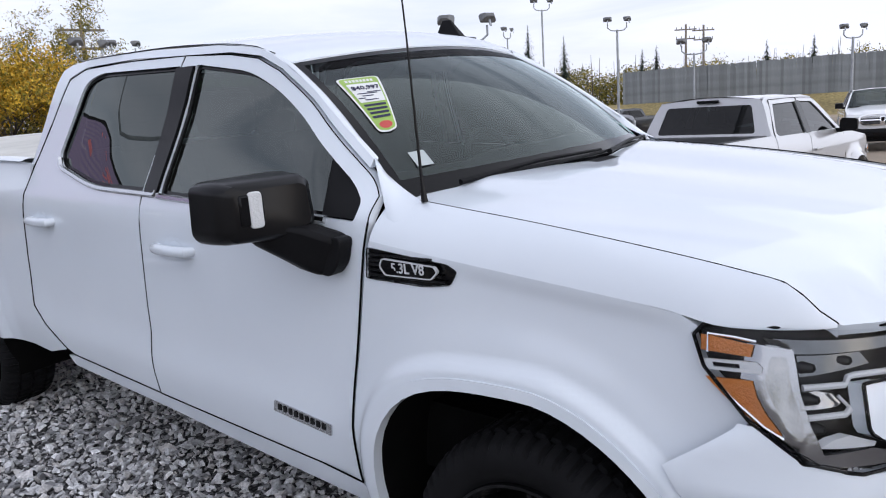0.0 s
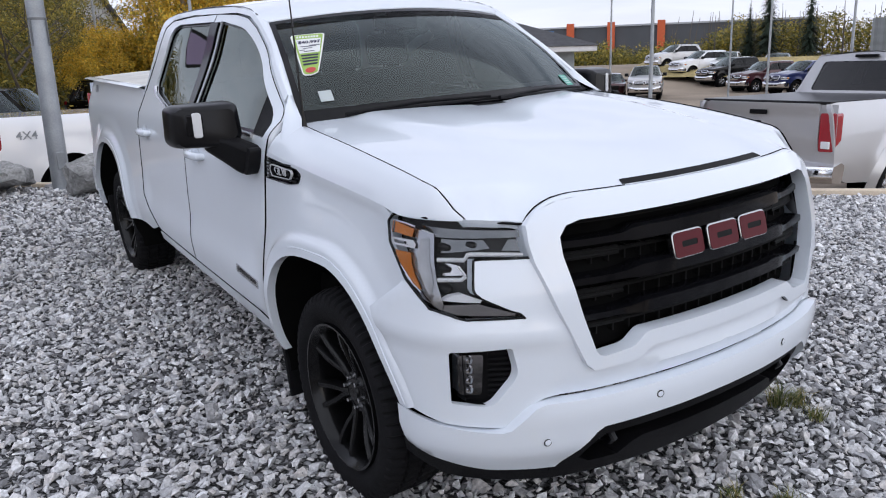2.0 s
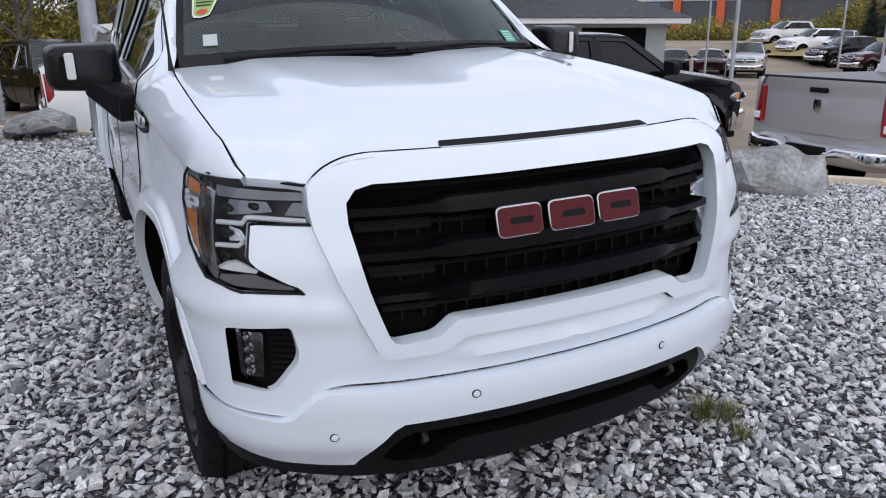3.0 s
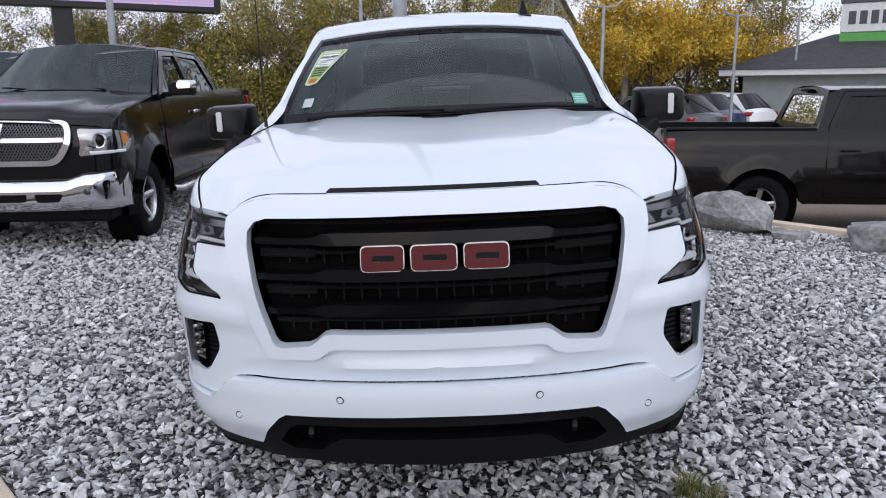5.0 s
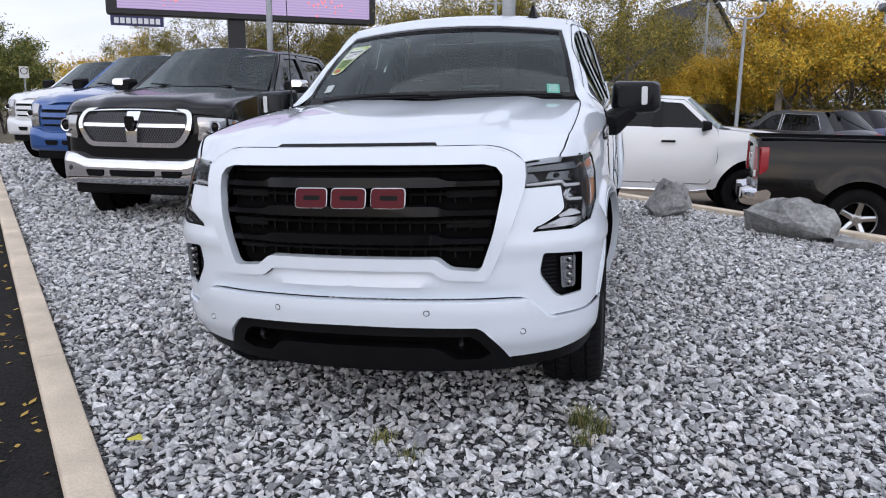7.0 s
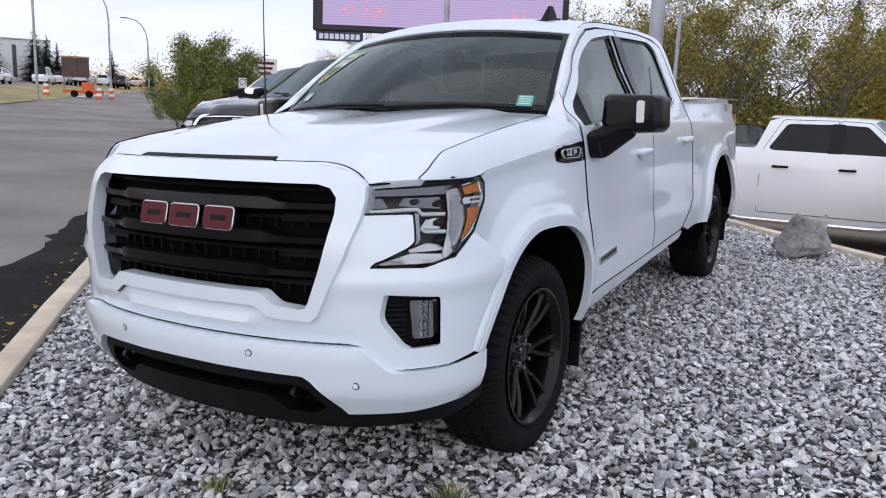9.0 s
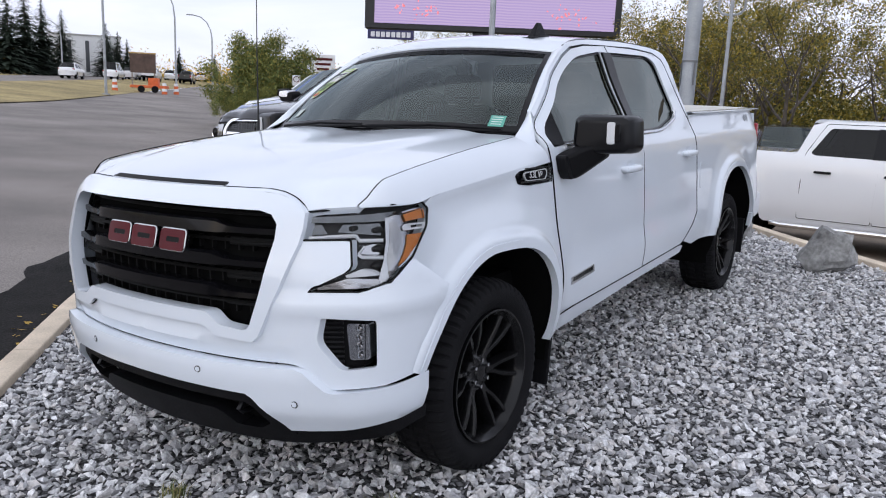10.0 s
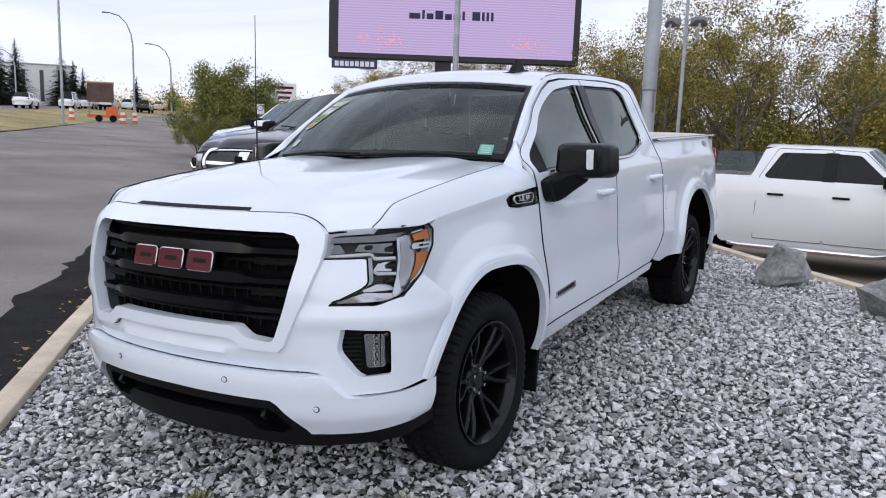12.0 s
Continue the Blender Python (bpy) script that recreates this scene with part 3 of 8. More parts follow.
    ws = Mesh().grid(lambda t, v: (v * (0.86 + (0.70 - 0.86) * t) * W, 1.50 + (y_roof - 1.51) * t - (0.16 - 0.06 * t) * (1 - v * v), 1.345 + 0.505 * t + 0.055 * (1 - v * v)), np.linspace(0, 1, 7), np.linspace(1, -1, 13))
    part("windscreen", ws, WINDSCREEN, th)
    part("cowl", Mesh().grid(lambda t, v: (v * (0.90 - 0.02 * t) * W, 1.36 + 0.16 * t - 0.14 * (1 - v * v), 1.315 + 0.03 * t + 0.05 * (1 - v * v)), (0, 1), np.linspace(-1, 1, 9)), BLACK_PLASTIC, th)
    for s in (-1, 1):
        wp = Mesh().tube([(s * 0.35 * W + 0.1, 1.40, 1.405), (s * 0.35 * W - 0.25, 1.42, 1.425)], 0.01, 6)
        part("wiper", wp, BLACK_PLASTIC, th)
    rw = rounded([(-0.70 * W, 1.43), (0.70 * W, 1.43), (0.60 * W, 1.80), (-0.60 * W, 1.80)], 0.05)
    rear_y = lambda q: yc + 0.02 - 0.15 * (q - 1.40) / 0.45
    part("cab_back", Mesh().sheet([(-0.93 * W, 0.9), (0.93 * W, 0.9), (0.915 * W, 1.40), (0.70 * W, 1.87), (0, 1.92), (-0.70 * W, 1.87), (-0.915 * W, 1.40)], lambda x, q: (x, rear_y(q), q), 0.12, [rw]), paint, th)
    part("rear_window", Mesh().sheet(rw, lambda x, q: (x, rear_y(q) - 0.012, q), 0.2), rear_glass, th)
    part("brake_light", Mesh().box((0, yc - 0.10, 1.865), (0.30, 0.05, 0.035)), BLACK_PLASTIC, th, bevel=0.008)
    # cab interior
    for x in (-0.42, 0.42):
        part("front_seat", Mesh().box((x, yb - 0.01, 1.15), (0.5, 0.16, 0.75)).box((x, yb - 0.03, 1.60), (0.26, 0.1, 0.24)), FABRIC, th, bevel=0.04)
    part("rear_seat", Mesh().box((0, yc - 0.35, 1.15), (1.4, 0.16, 0.7)), FABRIC, th, bevel=0.04)
    part("dashboard", Mesh().box((0, 1.72, 1.22), (1.6, 0.4, 0.24)), BLACK_PLASTIC, th, bevel=0.06)
    part("floor_pan", Mesh().box((0, (0.5 + L - 0.2) / 2, 0.60), (1.5, L - 0.8, 0.24)).box((0, (1.6 + yc) / 2, 0.8), (1.7, yc - 1.7, 0.2)), DARK_VOID, th)
    # bed
    if bed == "open":
        inner = Mesh()
        for s in (-1, 1):
            inner.box((s * 0.82 * W, (yc + L) / 2, 1.09), (0.04, L - yc - 0.15, 0.56))
        inner.box((0, (yc + L) / 2, 0.84), (1.66 * W, L - yc - 0.1, 0.05))
        part("bed_liner", inner, BLACK_PLASTIC, th)
        for s in (-1, 1):
            part("bed_rail", Mesh().box((s * 0.87 * W, (yc + L) / 2, 1.385), (0.13, L - yc - 0.1, 0.03)), BLACK_PLASTIC, th, bevel=0.01)
    else:
        part("bed_cover", Mesh().box((0, (yc + 0.06 + L) / 2, 1.385), (1.78 * W, L - yc - 0.12, 0.035)), paint if bed == "paint" else SATIN_BLACK, th, bevel=0.012)
    tg = rounded([(-0.77 * W, 0.80), (0.77 * W, 0.80), (0.77 * W, 1.38), (-0.77 * W, 1.38)], 0.03)
    gate = part("tailgate", Mesh().sheet(tg, lambda x, q: (x, L + 0.005 + 0.025 * smooth_step(1.28, 1.33, q) - 0.02 * smooth_step(0.95, 0.85, q) - 0.05 * (x / W) ** 2, q), 0.07, lip=(0, -0.06, 0)), paint, th)
    part("gate_handle", Mesh().box((0, L + 0.02, 1.27), (0.24, 0.03, 0.055)), BLACK_PLASTIC, gate, bevel=0.01)
    part("badge", Mesh().prism(rounded([(-0.055, 0.07), (0.055, 0.07), (0.05, -0.03), (0, -0.075), (-0.05, -0.03)], 0.02, 3), lambda u, v, d: (u, L + d, 1.10 + v), 0, 0.022), CHROME, gate)
    back = Mesh().sheet([(-0.97 * W, 0.62), (0.97 * W, 0.62), (0.97 * W, 1.37), (-0.97 * W, 1.37)], lambda x, q: (x, L - 0.035 - 0.02 * (x / W) ** 4, q), 0.15)
    part("rear_panel", back, paint, th)
    for s in (-1, 1):
        o = rounded([(0.80, 0.86), (0.965, 0.86), (0.97, 1.28), (0.80, 1.28)], 0.03)
        lens = Mesh().prism([(u * W, v) for u, v in o], lambda u, v, d: (s * u, L - 0.10 + d - 0.06 * smooth_step(0.86 * W, 0.97 * W, u), v) if s > 0 else (-u, L - 0.10 + d - 0.06 * smooth_step(0.86 * W, 0.97 * W, u), v), 0, 0.11)
        lamp = part("tail_lamp", lens if s > 0 else Mesh().add(lens.v, [q[::-1] for q in lens.f]), RED_LENS, th, "red tail lamp", bevel=0.01)
        part("lamp_window", Mesh().box((s * 0.88 * W, L - 0.005, 0.935), (0.10, 0.03, 0.08)), LAMP_WHITE, lamp, bevel=0.008)
    if tail:
        bp = Mesh()
        o = rounded([(-0.02, 0.50), (0.13, 0.52), (0.15, 0.58), (0.14, 0.70), (0.0, 0.74), (-0.06, 0.70)], 0.02, 3)
        k = len(o)
        xs = np.linspace(-0.99, 0.99, 21)
        v = [(x * W, L + u - 0.16 * smooth_step(0.75, 1.0, abs(x)) , q - (0.05 if abs(x) < 0.3 else 0) * (1 if q > 0.6 else 0)) for x in xs for u, q in o]
        bp.add(v, [(i * k + (j + 1) % k, i * k + j, (i + 1) * k + j, (i + 1) * k + (j + 1) % k) for i in range(20) for j in range(k)] + [tuple(range(k)), tuple(range(20 * k, 21 * k))[::-1]])
        b = part("rear_bumper", bp, bumper, th)
        part("plate_recess", Mesh().box((0, L + 0.12, 0.62), (0.5, 0.07, 0.14)), BLACK_PLASTIC, b, bevel=0.01)
    # front
    part("front_panel", Mesh().grid(lambda x, q: (x * 1.0, nose_y(x) + 0.015 + 0.06 * smooth_step(0.98, 1.15, q), q), np.linspace(-0.955 * W, 0.955 * W, 33), np.linspace(0.52, 1.13, 9)), paint, th)
    if front == "mesh":
        o = rounded([(-0.53, 0.81), (0.53, 0.81), (0.655, 0.97), (0.60, 1.115), (0, 1.14), (-0.60, 1.115), (-0.655, 0.97)], 0.09)
        i_ = rounded([(-0.49, 0.845), (0.49, 0.845), (0.60, 0.97), (0.565, 1.085), (0, 1.108), (-0.565, 1.085), (-0.60, 0.97)], 0.07)
        on = lambda dy: (lambda x, q: (x, nose_y(x) - dy + 0.10 * smooth_step(0.95, 1.15, q), q))
        gr = part("grille", Mesh().sheet(o, on(0.055), 0.06, [i_], lip=(0, 0.07, 0)), CHROME, th, "bright chrome grille surround with a cross bar")
        part("grille_mesh", Mesh().sheet(i_, on(0.004), 0.1), shader("grille_mesh_dark", (0.03, 0.03, 0.032), 0.4, metal=0.6, bump=1.0, bump_scale=140), gr)
        part("grille_bar", Mesh().sheet(rounded([(-0.575, 0.957), (0.575, 0.957), (0.575, 0.985), (-0.575, 0.985)], 0.01), on(0.05), 0.06, lip=(0, 0.04, 0)), CHROME, gr)
        part("grille_bar", Mesh().sheet(rounded([(-0.055, 0.84), (0.055, 0.84), (0.075, 1.09), (-0.075, 1.09)], 0.01), on(0.056), 0.04, lip=(0, 0.04, 0)), CHROME, gr)
        wire = Mesh()
        fine = 2 if lift else 1
        for k in range(-22 * fine, 22 * fine + 1):
            for sl in (-1, 1):
                pts = [(k * 0.055 / fine + sl * (q - 0.97) * 0.8, q) for q in np.linspace(0.85, 1.09, 7)]
                keep = inside(pts, [i_])
                run = [Vector(on(0.018)(*p)) for p, ok in zip(pts, keep) if ok]
                if len(run) > 1:
                    wire.tube(run, 0.006 / fine, 4)
        part("grille_lattice", wire, WIRE, gr)
        part("emblem", Mesh().prism(rounded([(-0.05, 0.06), (0.05, 0.06), (0.045, -0.03), (0, -0.065), (-0.045, -0.03)], 0.02, 3), lambda u, v, d: (u, -0.052 - d, 0.985 + v), 0.0, 0.025), GLOSS_BLACK, gr)
        lamp_o = [(0.68, 0.865), (1.06, 0.885), (1.14, 0.955), (1.06, 1.005), (0.90, 1.035), (0.675, 1.045), (0.70, 0.95)]
    else:
        bars = Mesh()
        for q in (0.84, 0.94, 1.05):
            bars.sheet(rounded([(-0.62, q - 0.03), (0.62, q - 0.03), (0.64, q + 0.035), (-0.64, q + 0.035)], 0.02), lambda x, u: (x, nose_y(x) - 0.05 + 0.10 * smooth_step(0.95, 1.15, u), u), 0.07, lip=(0, 0.06, 0))
        gr = part("grille", bars, paint, th)
        part("grille_mesh", Mesh().sheet([(-0.63, 0.78), (0.63, 0.78), (0.66, 1.1), (-0.66, 1.1)], lambda x, q: (x, nose_y(x) - 0.004 + 0.10 * smooth_step(0.95, 1.15, q), q), 0.1), BLACK_PLASTIC, gr)
        part("emblem", Mesh().prism([(0.11 * math.cos(t), 0.045 * math.sin(t)) for t in np.linspace(0, 2 * math.pi, 20)[:-1]], lambda u, v, d: (u, -0.04 - d, 0.99 + v), 0.0, 0.025), CHROME, gr)
        lamp_o = [(0.69, 0.78), (0.93, 0.78), (0.95, 1.0), (0.92, 1.1), (0.69, 1.1)]
    lo = rounded([(a * W, q) for a, q in lamp_o], 0.025)
    wrap_y = nose_y(0.92 * W)

    def corner(u, q, out):
        """Round the nose corner and back along the side."""
        if u <= 0.92 * W:
            return (u, nose_y(u) - out + 0.06 * smooth_step(0.98, 1.15, q), q)
        yy = wrap_y + (u - 0.92 * W) * 0.98
        k_ = smooth_step(0.92 * W, 0.98 * W, u)
        return (0.92 * W + (F(yy, q) + 0.012 - 0.92 * W) * k_, yy - out * (1 - k_), q)
    for s in (-1, 1):
        bowl = Mesh().sheet(lo, lambda x, q: (s * corner(x, q, 0.02)[0], *corner(x, q, 0.02)[1:]), 0.03, lip=(0, 0.05, 0))
        if s < 0:
            bowl.f = [q[::-1] for q in bowl.f]
        lamp = part("headlamp", bowl, LAMP_METAL, th, "clear headlamp with chrome bowl")
        cx = 0.845 * W
        ring = Mesh()
        ring.lathe([(0.062, -0.015), (0.058, -0.040), (0.048, -0.036), (0.042, -0.005)], 24, fn=lambda a, r, h: (s * cx + r * math.cos(a), nose_y(cx) + h - 0.005, 0.962 + r * math.sin(a) * 0.85))
        part("lamp_ring", ring, CHROME, lamp)
        part("projector", Mesh().lathe([(0.0, -0.040), (0.028, -0.036), (0.044, -0.012)], 20, fn=lambda a, r, h: (s * cx + r * math.cos(a), nose_y(cx) + h - 0.005, 0.962 + r * math.sin(a))), GLOSS_BLACK, lamp)
        am = Mesh().sheet([(1.00 * W, 0.92), (1.125 * W, 0.955), (1.06 * W, 0.995), (0.985 * W, 1.005)], lambda x, q: (s * (corner(x, q, 0.02)[0] + 0.004), corner(x, q, 0.028)[1], q), 0.03)
        if s < 0:
            am.f = [q[::-1] for q in am.f]
        base_strip = Mesh().tube([(s * corner(u, 0.885, 0.028)[0], corner(u, 0.885, 0.028)[1], 0.885 + 0.012 * (u - 0.75)) for u in np.linspace(0.77, 1.03, 9)], 0.011, 6)
        part("light_strip", base_strip, LAMP_WHITE, lamp)
        divider = Mesh().tube([(s * corner(u, q, 0.024)[0], corner(u, q, 0.024)[1], q) for u, q in ((0.765, 0.93), (0.80, 0.92), (0.93, 0.915), (1.04, 0.925))], 0.006, 6)
        part("lamp_bezel", divider, LAMP_DARK, lamp)
        part("marker", am, AMBER, lamp)
    fb = Mesh()
    o = rounded([(0.16, 0.44), (0.02, 0.46), (-0.02, 0.52), (-0.03, 0.66), (0.02, 0.73), (0.16, 0.74)], 0.03, 3)
    k = len(o)
    xs = np.linspace(-1.0, 1.0, 41)
    v = [(x * W * 0.975, u * (1 - 0.5 * smooth_step(0.8, 1, abs(x))) + nose_y(x * W * 0.95) - 0.07 + 0.17 * smooth_step(0.84, 1.0, abs(x)) ** 2, q - 0.03 + (0.05 * smooth_step(0.55, 0.75, abs(x)) if q > 0.6 else 0.0)) for x in xs for u, q in o]
    fb.add(v, [(i * k + j, i * k + (j + 1) % k, (i + 1) * k + (j + 1) % k, (i + 1) * k + j) for i in range(40) for j in range(k)] + [tuple(range(k))[::-1], tuple(range(40 * k, 41 * k))])
    bump = part("front_bumper", fb, bumper, th)
    part("bumper_slot", Mesh().sheet(rounded([(-0.24, 0.52), (0.24, 0.52), (0.26, 0.585), (-0.26, 0.585)], 0.02), lambda x, q: (x, nose_y(x) - 0.104, q), 0.06), GLOSS_BLACK, bump)
    for s in (-1, 1):
        hook = rounded([(0.34, 0.515), (0.52, 0.515), (0.55, 0.585), (0.32, 0.585)], 0.02)
        hm = Mesh().sheet(hook if s > 0 else [(-a, b) for a, b in hook[::-1]], lambda x, q: (x, nose_y(x) - 0.105, q), 0.05)
        part("tow_hook_slot", hm, GLOSS_BLACK, bump)
        if front == "mesh":
            g_ = Vector((s * 0.75 * W, nose_y(0.75 * W) - 0.098, 0.60))
            part("fog_lamp", Mesh().lathe([(0.0, -0.004), (0.03, -0.002), (0.045, 0.012)], 18, fn=lambda a, r, h: (g_.x + r * math.cos(a), g_.y + h + 0.25 * r * math.cos(a) * s, g_.z + r * math.sin(a))), LAMP_GREY, bump)
    part("air_dam", Mesh().box((0, 0.35, 0.38), (1.7 * W, 0.3, 0.16)), BLACK_PLASTIC, th, bevel=0.03)
    for s in (-1, 1):
        capped = mirrors is CHROME
        sh = mirror_shell(0.28, 0.15, 0.19) if capped else mirror_shell(0.24, 0.14, 0.20)
        mm = sh.moved(pose(0.99 * W, 1.78, 1.31))
        arm = Mesh().box((0.95 * W, 1.74, 1.33), (0.14, 0.08, 0.06))
        pr = part("mirror", mm if s > 0 else mm.mirrored(), BLACK_PLASTIC if capped else mirrors, th)
        if capped:
            cap = mirror_shell(0.20, 0.15, 0.125).moved(pose(0.99 * W + 0.085, 1.775, 1.385))
            part("mirror_cap", cap if s > 0 else cap.mirrored(), mirrors, pr)
        part("mirror_arm", arm if s > 0 else arm.mirrored(), BLACK_PLASTIC, pr, bevel=0.01)
        for yy in (yf, yr):
            well = Mesh().lathe([(R + 0.005, -0.16), (R + 0.005, 0.13), (0.1, -0.16)], 30, fn=lambda a, r, h: (s * (0.80 * W + h * 0.75), yy + r * math.cos(a), hub + r * math.sin(a)))
            part("wheel_well", well, DARK_VOID, th)
            wheel(th, s * (W - 0.165), yy, hub - 0.005, tyre_r, 0.24, 0.27, spokes, False, rim_mat, nuts=False, blocks=0)
        if flare:
            for yy in (yf, yr):
                fl = Mesh()
                a_ = np.linspace(-8, 188, 22)
                fl.grid(lambda a, t: (s * (F(yy + (R + 0.09) * math.cos(radians(a)), hub + (R + 0.09) * math.sin(radians(a))) * (1 - t) + t * (F(yy + R * math.cos(radians(a)), hub + R * math.sin(radians(a))) + 0.035) + 0.004), yy + (R + 0.09 * (1 - t)) * math.cos(radians(a)), hub + (R + 0.09 * (1 - t)) * math.sin(radians(a))), a_ if s > 0 else a_[::-1], np.linspace(0, 1, 4))
                part("wheel_flare", fl, flare, th)
        if board:
            part("side_step", Mesh().tube([(s * 0.98 * W, yf + R + 0.15, 0.42), (s * 1.02 * W, yf + R + 0.3, 0.40), (s * 1.02 * W, yr - R - 0.3, 0.40), (s * 0.98 * W, yr - R - 0.15, 0.42)], 0.038, 10), CHROME, th)
    if lift:
        # a taller nose and cab above the bumper
        for ob in th.children_recursive:
            if ob.type == "MESH" and ob.data.users == 1:
                for v in ob.data.vertices:
                    q = v.co.z
                    v.co.z = q + 0.10 * smooth_step(0.72, 1.08, q) - 0.035 * smooth_step(1.25, 1.5, q)
    return th




def car(label, nose, yaw, z, paint, L=4.65, W=0.93, H=1.68, shape="suv", rim_mat=BRIGHT, group="parked cars", category="car"):
    """A small wagon, hatchback or sedan: nose at the origin, facing -y."""
    th = thing("car", label, category, Matrix.Translation((nose[0], nose[1], z)) @ pose(0, 0, 0, 0, 0, yaw), group)
    yf, yr, hub, R = 0.92, L - 1.0, 0.34, 0.40
    belt = 1.02 if shape == "suv" else 0.93
    top = [(0.0, 0.72), (0.10, 0.84), (1.25, belt + 0.02), (2.02, H - 0.07), (2.5, H - 0.01)]
    top += [(L - 0.75, H - 0.05), (L - 0.22, belt + 0.10), (L - 0.05, belt - 0.02), (L, 0.70)] if shape == "suv" else [(L - 1.6, H - 0.04), (L - 0.75, belt + 0.06), (L - 0.08, belt + 0.02), (L, 0.68)]
    prof = Curve((0.25, 0.90), (0.45, 0.97), (0.7, 1.0), (belt, 0.965), (belt + 0.12, 0.90), (H, 0.66))

    def F(y, q):
        return prof(q) * W * (1 - 0.16 * (1 - smooth_step(-0.1, 0.7, y)) ** 2 - 0.10 * smooth_step(L - 0.6, L + 0.1, y) ** 2)
    side = [(0.02, 0.30), *arc(yf, hub, R, 170, 10, 12), (yf + R + 0.05, 0.27), (yr - R - 0.05, 0.27), *arc(yr, hub, R, 170, 10, 12), (L - 0.02, 0.36), *top[::-1]]
    zw = H - 0.13
    ye = L - 0.95 if shape == "suv" else L - 1.75
    w1 = rounded([(1.62, belt + 0.06), (2.14, zw - 0.02), (2.52, zw + 0.02), (2.56, belt + 0.06)], 0.04)
    w2 = rounded([(2.64, belt + 0.06), (2.60, zw + 0.02), (ye, zw), (ye + 0.28, belt + 0.14), (ye + 0.10, belt + 0.07)], 0.05)
    skin = Mesh().sheet(side, lambda y, q: (F(y, q), y, q), 0.11, [w1, w2], lip=(-0.04, 0, 0))
    for mm, sg in ((skin, 1), (skin.mirrored(), -1)):
        b = part("body_side", mm, paint, th)
        for w in (w1, w2):
            pane = Mesh().sheet(w, lambda y, q: (F(y, q) - 0.012, y, q), 0.15)
            part("window", pane if sg > 0 else pane.mirrored(), PARKED_GLASS, b)
        line = Mesh().tube([(sg * (F(y, q) + 0.003), y, q) for y, q in w1 + w1[:1]], 0.008, 4).tube([(sg * (F(y, q) + 0.003), y, q) for y, q in w2 + w2[:1]], 0.008, 4)
        part("window_trim", line, BRIGHT if shape == "suv" else GLOSS_BLACK, b)
        part("door_handle", Mesh().box((sg * (F(2.4, belt - 0.12) + 0.015), 2.40, belt - 0.12), (0.03, 0.2, 0.03)).box((sg * (F(3.2, belt - 0.12) + 0.015), 3.25, belt - 0.12), (0.03, 0.2, 0.03)), BRIGHT, b)
        # dark tubes on the skin stand in for shaded door seams
        part("door_seam", Mesh().tube([(sg * (F(2.58, q) + 0.001), 2.60, q) for q in np.linspace(0.35, belt, 6)], 0.006, 4).tube([(sg * (F(1.5, q) + 0.001), 1.50, q) for q in np.linspace(0.45, belt - 0.03, 6)], 0.006, 4), DARK_VOID, b)
        part("mirror", mirror_shell(0.20, 0.10, 0.14).moved(pose(0.88 * W, 1.78, belt + 0.02)) if sg > 0 else mirror_shell(0.20, 0.10, 0.14).moved(pose(0.88 * W, 1.78, belt + 0.02)).mirrored(), paint, th)
        for yy in (yf, yr):
            wheel(th, sg * (W - 0.13), yy, hub, 0.345, 0.225, 0.22, 5, False, rim_mat, nuts=False, blocks=0)
            part("wheel_well", Mesh().lathe([(R + 0.005, -0.14), (R + 0.005, 0.10), (0.1, -0.14)], 24, fn=lambda a, r, h: (sg * (0.78 * W + h * 0.75), yy + r * math.cos(a), hub + r * math.sin(a))), DARK_VOID, th)
        yl = 0.16
        part("headlamp", Mesh().box((sg * 0.70 * W, yl, 0.76), (0.34, 0.16, 0.12), Matrix.Rotation(radians(14 * sg), 3, "Z")), LAMP_METAL, th, "clear headlamp", bevel=0.03)
        part("tail_lamp", Mesh().box((sg * 0.78 * W, L - 0.12, belt - 0.04), (0.30, 0.20, 0.17)), RED_LENS, th, "red tail lamp", bevel=0.04)

    def sheet_between(name, i0, i1, mat, bow=0.05):
        pts = top[i0:i1 + 1]
        ys = np.concatenate([np.linspace(pts[i][0], pts[i + 1][0], 5)[:-1] for i in range(len(pts) - 1)] + [[pts[-1][0]]])
        zs = np.interp(ys, [q[0] for q in pts], [q[1] for q in pts])
        mid_ = (0.5 * (pts[0][0] + pts[-1][0]))
        m = Mesh().grid(lambda t, v: (v * F(ys[int(t)], zs[int(t)]), ys[int(t)] + (0.10 if ys[int(t)] > L / 2 else -0.10) * (1 - v * v), zs[int(t)] + bow * (1 - v * v)), range(len(ys)), np.linspace(1, -1, 11))
        return part(name, m, mat, th)
    sheet_between("bonnet", 0, 2, paint)
    sheet_between("windscreen", 2, 3, WINDSCREEN)
    sheet_between("roof", 3, 5, paint)
    sheet_between("rear_window", 5, 6, PARKED_GLASS)
    sheet_between("tailgate", 6, 8, paint)
    for yy, s2, nm in ((0.03, 0.86, "front_bumper"), (L - 0.04, 0.90, "rear_bumper")):
        part(nm, Mesh().grid(lambda v, q: (v * W * s2, yy + (0.16 if yy < 1 else -0.16) * v * v + (-0.08 if yy < 1 else 0.08) * (1 - v * v), q), np.linspace(-1, 1, 13) if yy < 1 else np.linspace(1, -1, 13), np.linspace(0.28, 0.74, 4)), paint, th)
    part("grille", Mesh().box((0, -0.06, 0.60), (0.9, 0.06, 0.26)), GLOSS_BLACK, th, bevel=0.03)
